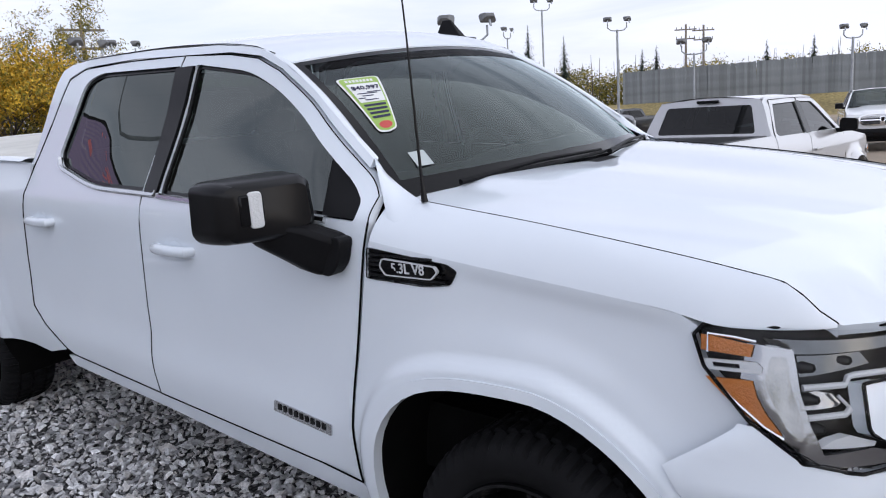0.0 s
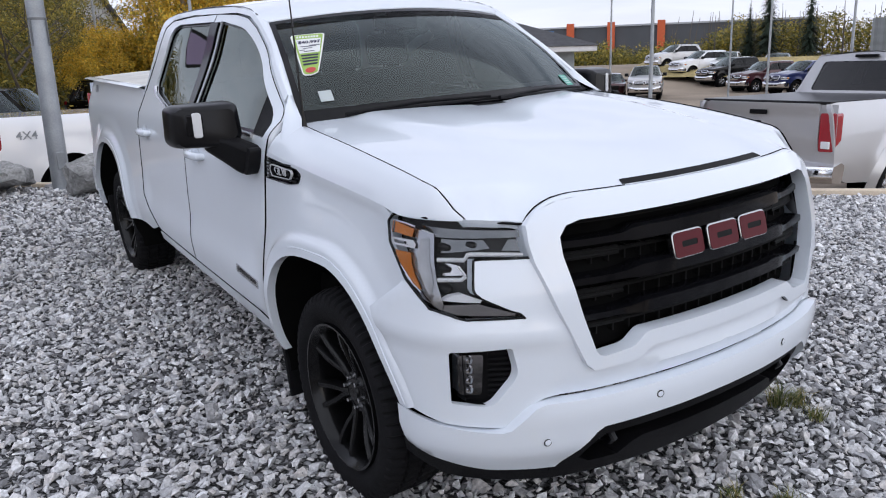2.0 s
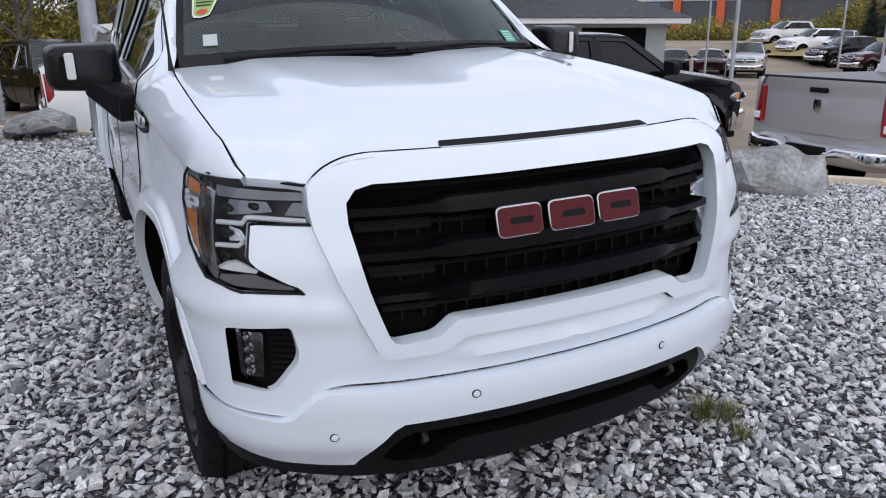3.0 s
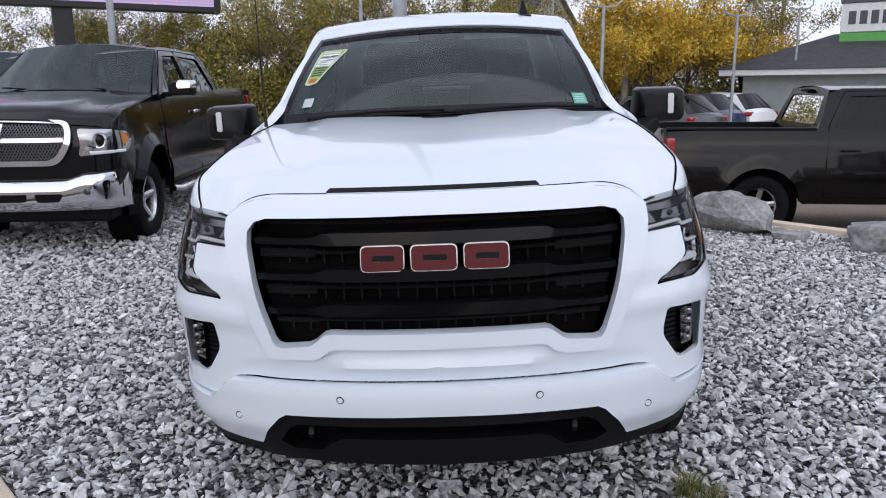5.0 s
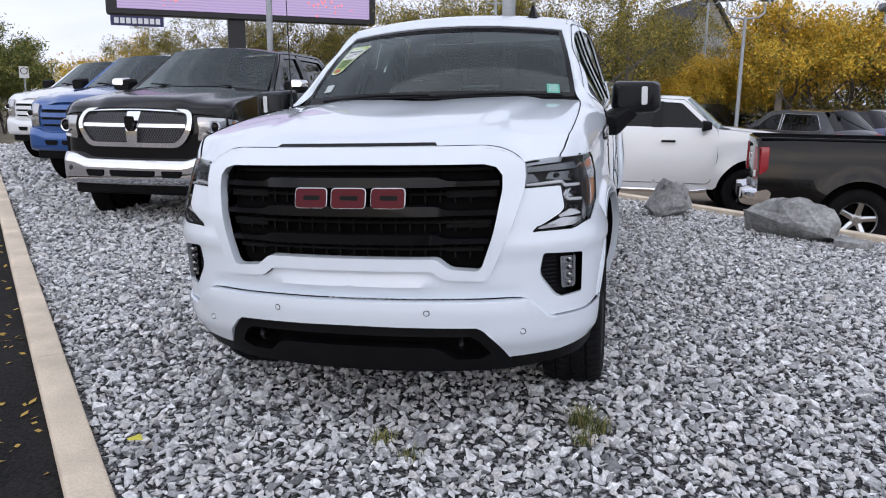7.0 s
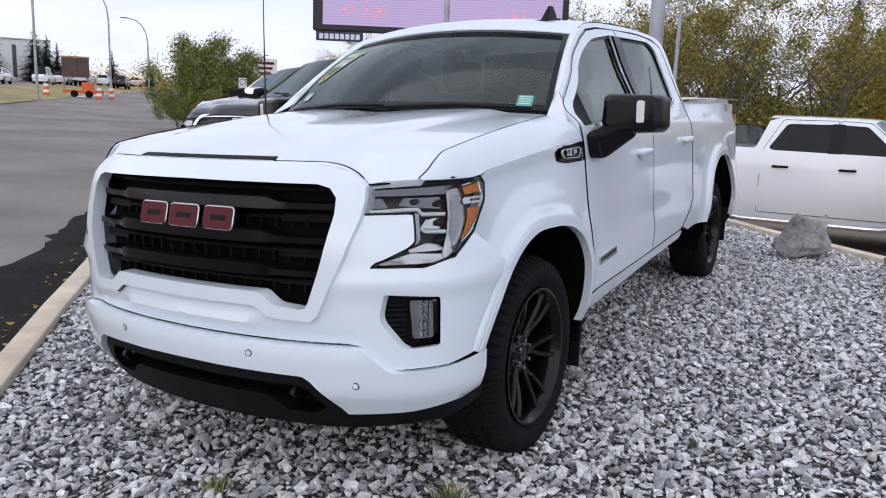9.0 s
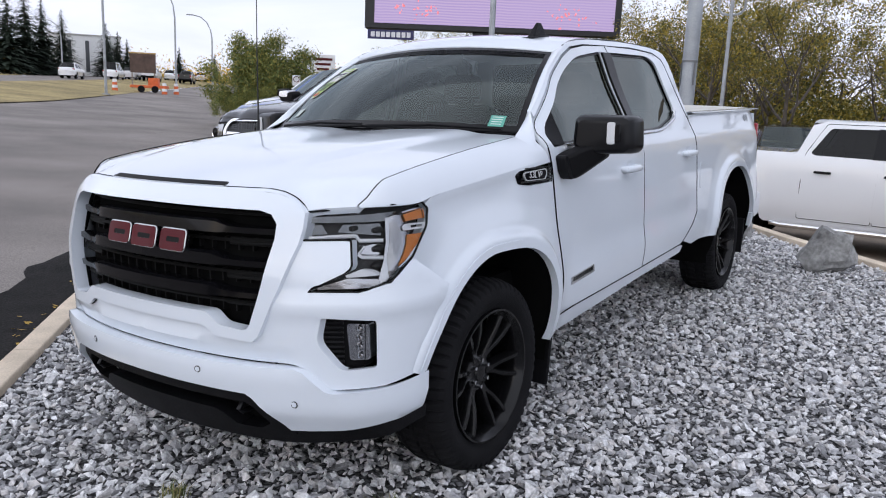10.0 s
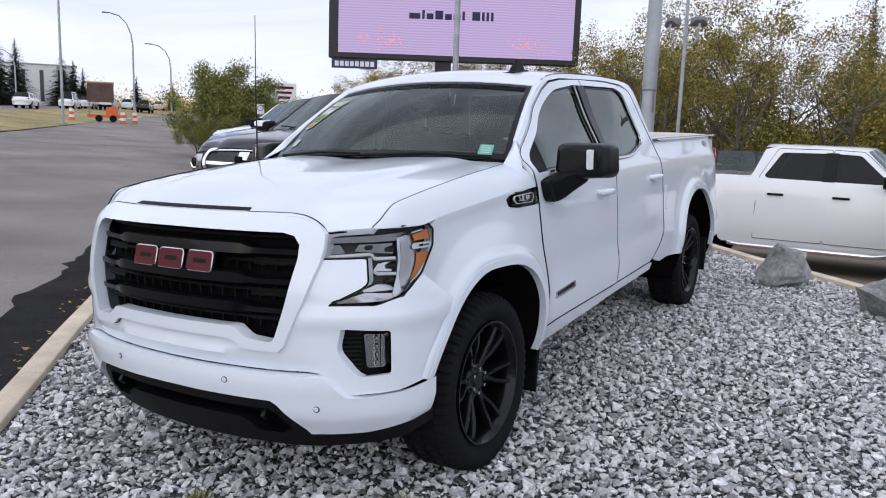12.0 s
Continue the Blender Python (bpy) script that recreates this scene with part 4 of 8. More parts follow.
    part("cabin_trim", Mesh().box((0, 1.65, belt - 0.05), (1.4, 0.5, 0.12)).box((0, 2.5, belt), (1.3, 0.15, 0.6)).box((0, 3.3, belt), (1.3, 0.15, 0.5)), FABRIC, th, bevel=0.03)
    part("floor_pan", Mesh().box((0, L / 2, 0.36), (1.45, L - 0.6, 0.2)), DARK_VOID, th)
    return th
# == the white pickup ==
TRUCK_UP = Matrix(((0.99937, -0.00025, -0.0356, 0), (-0.00025, 0.9999, -0.0140, 0), (0.0356, 0.0140, 0.99927, 0), (0, 0, 0, 1)))
hero = thing("pickup_truck", "white crew-cab pickup with black grille and black wheels", "pickup truck", TRUCK_UP)
YF, YR, HUB = 0.96, 4.705, 0.40
ARCHES = ((YF - 0.015, HUB, 0.495, 0.505), (YR, HUB + 0.035, 0.575, 0.600))  # centre, half width and height of the openings
hull = Curve((0.40, 0.915), (0.48, 0.948), (0.58, 0.968), (0.70, 0.978), (0.80, 0.972), (0.95, 0.958), (1.10, 0.950), (1.21, 0.944), (1.29, 0.930), (1.36, 0.902), (1.45, 0.868), (1.60, 0.820), (1.78, 0.762), (1.84, 0.728), (1.88, 0.690))


def flare_gain(y, z):
    """How far the wheel-arch flare stands out: a flat band with a soft outer step."""
    g = 0.0
    for yw, zc, aw, ah in ARCHES:
        p = (1.75 if y < yw else 3.3) if yw < 2 else 2.3
        d = (abs((y - yw) / aw) ** p + abs(max(z - zc, -0.05) / ah) ** p) ** (1 / p)
        g = max(g, 0.024 * (1 - smooth_step(1.09, 1.17, d)) + 0.012 * (1 - smooth_step(1.13, 1.38, d)))
    return g if z < 1.22 else 0.0


def flank(y, z):
    """Half width of the body at a place of its side."""
    w = hull(z) - 0.052 * (1 - smooth_step(0.35, 1.5, y)) - 0.085 * smooth_step(1.30, 1.42, z) * (1 - smooth_step(1.38, 1.80, y))
    w += -0.011 * math.exp(-((z - 0.80) / 0.09) ** 2) * smooth_step(1.5, 1.7, y) * (1 - smooth_step(3.5, 3.7, y))
    w -= 0.05 * smooth_step(5.35, 5.85, y) ** 2
    w -= 0.073 * min(max(3.0 - y, 0.0), 1.15) * smooth_step(1.34, 1.68, z)
    # a shallow scoop under the crease that runs from the fender vent to the lamp
    under = 1.092 + 0.110 * y - z
    w -= 0.010 * smooth_step(0.0, 0.05, under) * (1 - smooth_step(0.05, 0.22, under)) * smooth_step(0.50, 0.66, y) * (1 - smooth_step(1.05, 1.25, y))
    return w + flare_gain(y, z)


side_at = lambda off=0.0: (lambda y, z: (flank(y, z) + off, y, z))
# plan curve of the nose, as (length along it, half width, depth)
_px = [(0.0, 0.000), (0.16, 0.006), (0.31, 0.022), (0.50, 0.058), (0.66, 0.118), (0.74, 0.162), (0.82, 0.218), (0.885, 0.285), (0.925, 0.365), (0.948, 0.46), (0.962, 0.57), (0.972, 0.70)]
_t = [0.0]
for _a, _b in zip(_px, _px[1:]):
    _t.append(_t[-1] + math.hypot(_b[0] - _a[0], _b[1] - _a[1]))
nose_x, nose_d = Curve(*zip(_t, [p[0] for p in _px])), Curve(*zip(_t, [p[1] for p in _px]))
t_of_x, t_of_y = Curve(*zip([p[0] for p in _px], _t)), Curve(*zip([p[1] for p in _px], _t))
wide = Curve((0.28, 0.965), (0.40, 0.99), (0.6, 1.0), (0.84, 1.012), (1.0, 0.985), (1.15, 0.945))
rake = Curve((0.25, 0.09), (0.38, 0.028), (0.47, 0.0), (0.70, 0.002), (0.90, 0.008), (1.03, 0.032), (1.12, 0.055), (1.20, 0.105))


def fx(x, z):
    """Front outline point from its half width."""
    s = 1 if x >= 0 else -1
    return s * t_of_x(abs(x) / wide(z)), z


def fy(y, z):
    """Front outline point on the corner, from its depth."""
    return t_of_y(y - rake(z)), z


def front_at(off=0.0, slope=None):
    def fn(t, z):
        a = abs(t)
        e = 1e-3
        x, y = nose_x(a), nose_d(a)
        tx, ty = nose_x(a + e) - nose_x(a - e if a > e else 0), nose_d(a + e) - nose_d(a - e if a > e else 0)
        n = math.hypot(tx, ty) or 1.0
        o = off + (slope(a, z) if slope else 0.0)
        s = 1 if t >= 0 else -1
        return (s * (x * wide(z) + o * ty / n), y + rake(z) - o * tx / n, z)
    return fn


def halves(name, outline, fn, material, step, holes=(), lip=None, label="", parent=None, flip=False):
    """One panel made of its outline's left half and the mirror image, welded in the middle."""
    m = Mesh().sheet(outline, fn, step, holes, lip)
    m.both()
    ob = part(name, m, material, parent or hero, label)
    bm = bmesh.new()
    bm.from_mesh(ob.data)
    for v in bm.verts:
        if abs(v.co.x) < 2e-3:
            v.co.x = 0.0
    bmesh.ops.remove_doubles(bm, verts=[v for v in bm.verts if abs(v.co.x) < 2e-3], dist=2e-4)
    bmesh.ops.delete(bm, geom=[f for f in bm.faces if all(abs(v.co.x) < 2e-3 for v in f.verts)], context="FACES")
    for e in bm.edges:
        if all(abs(v.co.x) < 2e-3 for v in e.verts):
            e.smooth = True
    bmesh.ops.recalc_face_normals(bm, faces=bm.faces)
    bm.to_mesh(ob.data)
    bm.free()
    return ob


def pair(name, mesh, material, parent=None, label="", bevel=0.0, parents=None):
    """The part of the left side and its mirror image."""
    ps = parents or (parent or hero, parent or hero)
    return part(name, mesh, material, ps[0], label, bevel), part(name, mesh.mirrored(), material, ps[1], label, bevel)


# -- front: fascia, bumper, grille, lamps
sur_out = [(0, 1.186), (0.50, 1.186), (0.56, 1.180), (0.61, 1.164), (0.645, 1.142), (0.664, 1.122), (0.669, 1.075), (0.664, 1.02), (0.600, 0.830), (0.548, 0.705), (0.525, 0.682), (0.385, 0.686), (0.365, 0.694), (0.335, 0.717), (0.315, 0.722), (0, 0.722)]
sur_in = [(0, 1.131), (0.52, 1.127), (0.562, 1.115), (0.586, 1.085), (0.588, 1.035), (0.520, 0.745), (0.508, 0.727), (0.490, 0.722), (0.405, 0.730), (0.388, 0.737), (0.352, 0.766), (0.335, 0.771), (0, 0.771)]
gap_line = [(0, 0.606), (0.665, 0.606), (0.690, 0.596), (0.752, 0.530), (0.775, 0.522), (0.90, 0.528)]
head = [fx(0.668, 1.123), fx(0.669, 1.031), (0.868, 1.031), (0.870, 0.950), (0.862, 0.936), (0.735, 0.877), (0.718, 0.862), fx(0.845, 0.862), fx(0.868, 0.870), fy(0.330, 0.890), fy(0.430, 0.965), fy(0.522, 1.060), fy(0.548, 1.118), fy(0.532, 1.140), fy(0.40, 1.142)]
fascia = [fx(0, 0.722), fx(0.315, 0.722), fx(0.335, 0.717), fx(0.365, 0.694), fx(0.385, 0.686), fx(0.525, 0.682), fx(0.548, 0.705), fx(0.600, 0.830), fx(0.664, 1.02), fx(0.667, 1.028), *head[2:10], fy(0.420, 0.955), fy(0.425, 0.945), fy(0.560, 0.845), fy(0.492, 0.74), fy(0.440, 0.64), fy(0.410, 0.545), *[fx(*p) for p in gap_line[::-1]]]
fog = rounded([fx(0.745, 0.777), fx(0.888, 0.764), fx(0.885, 0.598), fx(0.795, 0.590), fx(0.728, 0.690)], [0.012, 0.012, 0.015, 0.03, 0.03])


def fascia_form(a, z):
    shelf = smooth_step(0.755, 0.80, z) * (1 - smooth_step(0.80, 0.87, z)) * smooth_step(0.50, 0.66, a)
    return 0.012 * shelf - 0.018 * (1 - smooth_step(0.606, 0.66, z)) * (1 - smooth_step(0.62, 0.70, a)) + 0.012 * math.exp(-((z - 0.665) / 0.02) ** 2) * (1 - smooth_step(0.30, 0.36, a))


halves("front_fascia", fascia, front_at(0, fascia_form), WHITE, 0.028, [fog], lip=(0, 0.03, 0))
low = [*[fx(x, z - 0.006) for x, z in gap_line], fy(0.448, 0.541), fy(0.452, 0.47), fy(0.440, 0.400), fx(0.915, 0.384), fx(0.80, 0.362), fx(0.612, 0.352), fx(0.600, 0.375), fx(0.565, 0.43), fx(0.520, 0.482), fx(0.495, 0.497), fx(0, 0.503)]


def bumper_form(a, z):
    return (0.022 + 0.010 * math.exp(-((z - 0.56) / 0.05) ** 2)) * (1 - 0.7 * smooth_step(0.80, 1.0, a)) - 0.02 * (1 - smooth_step(0.36, 0.44, z))


bumper_low = halves("front_bumper", low, front_at(0, bumper_form), WHITE, 0.03, lip=(0, 0.05, 0))
for x, z in ((0.308, 0.561), (0.663, 0.474)):
    p = Vector(front_at(0, bumper_form)(*fx(x, z)))
    for s in (-1, 1):
        ring = Mesh().lathe([(0.0, -0.001), (0.0085, -0.001), (0.0095, 0.001)], 16, fn=lambda a, r, h: (s * (p.x + r * math.cos(a)), p.y + 0.25 * r * math.cos(a) - 0.002 + h, p.z + r * math.sin(a)))
        b = part("parking_sensor", ring, WHITE, bumper_low, "small round parking sensor")
        part("sensor_ring", Mesh().lathe([(0.0095, 0.0), (0.0115, -0.0005), (0.0125, 0.0015)], 16, fn=lambda a, r, h: (s * (p.x + r * math.cos(a)), p.y + 0.25 * r * math.cos(a) - 0.002 + h, p.z + r * math.sin(a))), BLACK_PLASTIC, b)
# lower intake and valance
intake = [fx(0, 0.512), fx(0.505, 0.506), fx(0.54, 0.485), fx(0.585, 0.43), fx(0.615, 0.378), fx(0.62, 0.330), fx(0.48, 0.305), fx(0, 0.300)]
mouth = [fx(0, 0.455), fx(0.47, 0.452), fx(0.50, 0.435), fx(0.545, 0.372), fx(0.50, 0.345), fx(0.40, 0.345), fx(0.355, 0.385), fx(0.32, 0.40), fx(0, 0.402)]
valance = halves("lower_grille", intake, front_at(-0.005), BLACK_PLASTIC, 0.04, [mouth], lip=(0, 0.08, 0), label="textured black lower intake")
# near-black backing sheet: the intake's deep shade is put into its colour
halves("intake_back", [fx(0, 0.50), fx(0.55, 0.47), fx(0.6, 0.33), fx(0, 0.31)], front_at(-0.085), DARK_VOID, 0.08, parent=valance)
slat = Mesh()
for k in range(-10, 11):
    slat.box((k * 0.03, 0.075 + 0.18 * (k * 0.03) ** 2 * 2, 0.350), (0.010, 0.02, 0.065))
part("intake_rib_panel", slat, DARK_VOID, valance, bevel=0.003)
for s in (-1, 1):
    hook = Mesh().tube([(s * 0.43, 0.16, 0.40), (s * 0.43, 0.085, 0.40), (s * 0.43, 0.07, 0.415), (s * 0.43, 0.085, 0.435), (s * 0.43, 0.16, 0.435)], 0.012, 8)
    part("tow_hook", hook, SATIN_BLACK, valance)
dam = [fx(0, 0.302), fx(0.50, 0.306), fx(0.66, 0.345), fx(0.80, 0.358), fx(0.90, 0.382), fy(0.46, 0.40), fy(0.47, 0.345), fx(0.88, 0.315), fx(0.60, 0.285), fx(0, 0.278)]
halves("air_dam", dam, front_at(-0.012), BLACK_PLASTIC, 0.06, lip=(0, 0.06, 0), label="black plastic air dam")

# grille
sur_poly = [fx(*p) for p in sur_out] + [fx(*p) for p in sur_in[::-1]]
surround = halves("grille_surround", sur_poly, front_at(0.018), WHITE, 0.026, lip=(0, 0.055, 0), label="thick white grille surround")
top_edge = Curve((0, 1.186), (0.50, 1.186), (0.56, 1.180), (0.61, 1.164), (0.645, 1.142), (0.664, 1.122))
# near-black tube along the surround's edge, painted shade of the joint
part("shut_line", Mesh().tube([front_at(0.0035)(*fx(x, z)) for x, z in sur_out[6:]], 0.0022, 5).both(), DARK_VOID, hero)
# the sheet behind the bars is near-black, as painted shade
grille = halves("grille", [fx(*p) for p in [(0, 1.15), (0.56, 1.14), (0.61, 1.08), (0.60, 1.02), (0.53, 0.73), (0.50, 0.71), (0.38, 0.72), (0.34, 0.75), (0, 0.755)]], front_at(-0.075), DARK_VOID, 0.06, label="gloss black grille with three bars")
edge = Curve((0.72, 0.51), (0.745, 0.519), (1.035, 0.587), (1.085, 0.585), (1.13, 0.54))
for zc in (1.062, 0.952, 0.843):
    bar = Mesh()
    for s in (-1, 1):
        xs = [0, 0.10, 0.20, 0.30, 0.345, 0.385, 0.43, 0.50, 0.585]
        sec = []
        for x in xs:
            k = smooth_step(0.335, 0.40, x)
            x2 = min(x, edge(zc) - 0.002) * 1.0
            h, o, dz = 0.025 * (1 - k) + 0.013 * k, 0.004 * (1 - k) - 0.018 * k, -0.010 * k
            t, _ = fx(x2, zc)
            row = []
            for dy_, oo in ((h, o - 0.016), (h * 0.75, o), (-h * 0.8, o - 0.004), (-h, o - 0.018), (-h * 0.9, o - 0.06), (h * 0.9, o - 0.06)):
                q = front_at(oo)(t, zc + dz + dy_)
                row.append((s * q[0], q[1], q[2]))
            sec.append(row)
        v = [p for r in sec for p in r]
        f = [(6 * i + j, 6 * i + (j + 1) % 6, 6 * i + 6 + (j + 1) % 6, 6 * i + 6 + j) for i in range(len(xs) - 1) for j in range(6)]
        bar.add(v, [q[::-1] for q in f] if s > 0 else f)
    part("grille_bar", bar, GLOSS_BLACK, grille)
fins = Mesh()
for zc, x0 in ((1.105, 0.0), (1.018, 0.385), (1.003, 0.385), (0.900, 0.385), (0.887, 0.385), (0.795, 0.385), (0.80, 0.0), (0.905, 0.0), (1.012, 0.0)):
    for s in (-1, 1):
        pts = [front_at(-0.05)(*fx(x, zc)) for x in np.linspace(x0, edge(zc) - 0.004, 7)]
        fins.tube([(s * p[0], p[1], p[2]) for p in pts], 0.007, 6)
for x in np.arange(-0.48, 0.5, 0.06):
    for z0 in (0.99, 0.88, 0.775):
        p = Vector(front_at(-0.065)(*fx(abs(x), z0)))
        fins.box((math.copysign(p.x, x), p.y, z0 + 0.01), (0.006, 0.02, 0.045))
part("grille_lattice", fins, LATTICE, grille)
EMBLEM_EDGE = shader("emblem_edge", (0.45, 0.45, 0.46), 0.2, metal=1.0)
# emblem: three red plates in bright frames, no letters
for i, (x0, x1) in enumerate(((-0.226, -0.088), (-0.072, 0.074), (0.090, 0.232))):
    c, hw, hh = (x0 + x1) / 2, (x1 - x0) / 2, 0.041
    o = rounded([(-hw, -hh), (hw, -hh), (hw, hh), (-hw, hh)], 0.02, 4)
    inn = rounded([(-hw + 0.004, -hh + 0.004), (hw - 0.004, -hh + 0.004), (hw - 0.004, hh - 0.004), (-hw + 0.004, hh - 0.004)], 0.017, 4)
    base_y = front_at(0.0)(*fx(abs(c), 1.0))[1]
    put = lambda u, v, d: (c + u, base_y + 0.018 + 0.25 * (c + u) * u * 0.3 - d + 0.25 * v, 1.003 + v)
    pl = part("emblem_plate", Mesh().prism(o, put, 0.0, 0.022), EMBLEM_EDGE, grille, "bright framed red emblem plate", bevel=0.003)
    hole = rounded([(-hw * 0.45, -0.008), (hw * 0.55, -0.008), (hw * 0.55, 0.010), (-hw * 0.45, 0.010)], 0.006, 3)
    part("red_inlay", Mesh().sheet(inn, lambda u, v: put(u, v, 0.0235), 0.02, [hole]), RED_ENAMEL, pl)
    part("dark_slot", Mesh().sheet(hole, lambda u, v: put(u, v, 0.0228), 0.03), LATTICE, pl)

# headlamps
for s in (-1, 1):
    def hl(off):
        g = front_at(off)
        return lambda t, z: (s * g(t, z)[0], g(t, z)[1], g(t, z)[2])

    def side_sheet(o, off, step, lip=None, holes=()):
        m = Mesh().sheet(o, hl(off), step, holes, lip)
        if s < 0:
            m.f = [q[::-1] for q in m.f]
        return m
    lamp = part("headlamp", side_sheet(head, -0.055, 0.04, lip=(0, -0.05, 0)), LAMP_DARK, hero, "large headlamp with C-shaped light and amber corner")
    part("lamp_edge", Mesh().tube([hl(-0.003)(*p) for p in rounded(head, 0.004, 2) + head[:1]], 0.0045, 6), GLOSS_BLACK, lamp)
    # bright bowl, stepped light pipes, amber corner: outlines as (length along the nose, height)
    lens_strip = [(1.03, 1.118), (0.715, 1.104), (0.715, 1.086), (1.00, 1.090)]
    part("upper_lens", side_sheet(rounded(lens_strip, 0.004, 2), -0.014, 0.03, lip=(0, 0.02, 0)), LAMP_GREY, lamp)
    sweep = [(1.050, 1.106), (1.072, 1.040), (1.064, 1.0), (1.050, 0.965), (1.012, 0.912), (0.965, 0.886), (0.960, 0.904), (0.982, 0.960), (0.992, 1.020), (0.994, 1.098)]
    swept = part("bright_sweep", side_sheet(sweep, -0.010, 0.02, lip=(0, 0.03, 0)), LAMP_METAL, lamp)
    # darker overlay in the sweep's middle: shading and dark reflection put into colour
    shadow_outline = [(1.038, 1.086), (1.056, 1.040), (1.048, 1.004), (1.034, 0.970), (1.000, 0.926), (0.994, 0.962), (1.006, 1.020), (1.008, 1.086)]
    part("sweep_inlay", side_sheet(rounded(shadow_outline, 0.006, 2), -0.0085, 0.02), LAMP_SHADED, swept, "darker inner face, shading painted on the sweep")
    foot_strip = [(1.000, 0.900), (0.960, 0.876), (0.750, 0.869), (0.745, 0.874), (0.854, 0.907)]
    part("lower_lens", side_sheet(foot_strip, -0.014, 0.02, lip=(0, 0.02, 0)), LAMP_METAL, lamp)
    for pts, r in (([(0.722, 1.036), (0.876, 1.044), (0.888, 1.042), (0.898, 1.028), (0.985, 1.026)], 0.0068), ([(0.984, 0.970), (0.906, 0.974), (0.893, 0.984)], 0.0068), ([(0.893, 0.984), (0.915, 1.010)], 0.0036), ([(1.045, 1.100), (0.996, 1.094)], 0.006)):
        part("light_pipe", Mesh().tube([hl(-0.018)(*p) for p in pts], r, 8), LAMP_WHITE, lamp)
    wedge = [(0.966, 0.914), (0.850, 0.909), (0.845, 0.917), (0.868, 0.924), (0.902, 0.936), (0.935, 0.930)]
    part("light_pipe", side_sheet(wedge, -0.016, 0.02, lip=(0, 0.02, 0)), LAMP_WHITE, lamp)
    cell = [(0.980, 0.976), (0.908, 0.980), (0.898, 0.986), (0.916, 1.006), (0.95, 1.012), (0.982, 1.010)]
    part("reflector_cell", side_sheet(cell, -0.040, 0.02), LAMP_METAL, lamp)
    part("reflector_cell", side_sheet([(0.722, 1.044), (0.785, 1.048), (0.765, 1.078), (0.720, 1.076)], -0.030, 0.02), LAMP_GREY, lamp)
    part("reflector_cell", side_sheet([(0.82, 1.054), (0.985, 1.040), (0.985, 1.080), (0.84, 1.078)], -0.036, 0.02), LAMP_GREY, lamp)
    for a_, z_ in ((0.955, 0.996), (0.950, 0.940), (0.955, 1.056), (0.87, 1.064)):
        g = Vector(hl(-0.036)(a_, z_))
        part("projector", Mesh().lathe([(0.0, -0.020), (0.010, -0.016), (0.017, 0.0), (0.020, 0.004), (0.019, 0.02)], 18, fn=lambda a, r, h: (g.x + r * math.cos(a) * 0.9, g.y + h + 0.012, g.z + r * math.sin(a) * 0.75)), LAMP_DARK, lamp)
    part("amber_marker", side_sheet([(1.146, 1.118), (1.152, 1.088), (1.076, 1.083), (1.066, 1.106)], -0.008, 0.02, lip=(0, 0.02, 0)), AMBER, lamp, "amber corner marker")
    part("amber_marker", side_sheet([(1.150, 1.038), (1.078, 1.038), (1.074, 1.008), (1.062, 0.978), (1.036, 0.940), (1.066, 0.958), (1.118, 1.004)], -0.008, 0.02, lip=(0, 0.02, 0)), AMBER, lamp)
    bright = [(1.160, 1.074), (1.066, 1.075), (1.056, 1.066), (1.060, 1.054), (1.156, 1.054)]
    slot_ = [(1.150, 1.069), (1.080, 1.069), (1.080, 1.060), (1.150, 1.060)]
    part("bright_strip", side_sheet(bright, -0.004, 0.02, lip=(0, 0.02, 0), holes=[slot_]), LAMP_WHITE, lamp)
    for edge_ in ([(1.158, 1.086), (1.150, 1.122), (1.10, 1.119), (1.06, 1.113)], [(1.158, 1.046), (1.122, 1.002), (1.068, 0.954), (1.034, 0.934)]):
        part("bright_edge", Mesh().tube([hl(-0.006)(*p) for p in edge_], 0.0035, 6), CHROME, lamp)
    part("lamp_cover", side_sheet(head, 0.002, 0.035), LENS, lamp, "clear plastic lamp cover")
    # fog lamp
    fl = part("fog_lamp_recess", side_sheet(fog, -0.045, 0.03, lip=(0, -0.045, 0)), BLACK_PLASTIC, hero, "black fog lamp recess with ribs")
    ribs = Mesh()
    for k in range(9):
        zz = 0.615 + 0.017 * k
        ribs.tube([hl(-0.030)(*fx(0.742, zz)), hl(-0.030)(*fx(0.805, zz))], 0.005, 5)
    part("recess_rib_panel", ribs, BLACK_PLASTIC, fl)
    unit = rounded([fx(0.815, 0.752), fx(0.874, 0.748), fx(0.874, 0.622), fx(0.822, 0.622)], 0.012, 3)
    part("fog_lamp", side_sheet(unit, -0.018, 0.02, lip=(0, 0.03, 0)), LAMP_METAL, fl, "upright clear fog lamp")
    for k in range(4):
        g = Vector(hl(-0.010)(*fx(0.846, 0.640 + 0.032 * k)))
        part("fog_led", Mesh().lathe([(0.0, -0.002), (0.010, 0.0), (0.013, 0.008)], 12, fn=lambda a, r, h: (g.x + r * math.cos(a), g.y + h, g.z + r * math.sin(a))), LAMP_METAL, fl)
    part("fog_cover", side_sheet(unit, -0.006, 0.03), LENS, fl)

# -- bonnet
crown = Curve((0.05, 1.175), (0.10, 1.196), (0.16, 1.218), (0.30, 1.250), (0.60, 1.298), (1.0, 1.340), (1.45, 1.372))
droop = Curve((0.10, 0.066), (0.30, 0.046), (0.60, 0.036), (1.0, 0.028), (1.45, 0.022))
seam = Curve((0.296, 0.788), (0.33, 0.806), (0.38, 0.820), (0.46, 0.829), (0.70, 0.832), (1.10, 0.822), (1.42, 0.800))


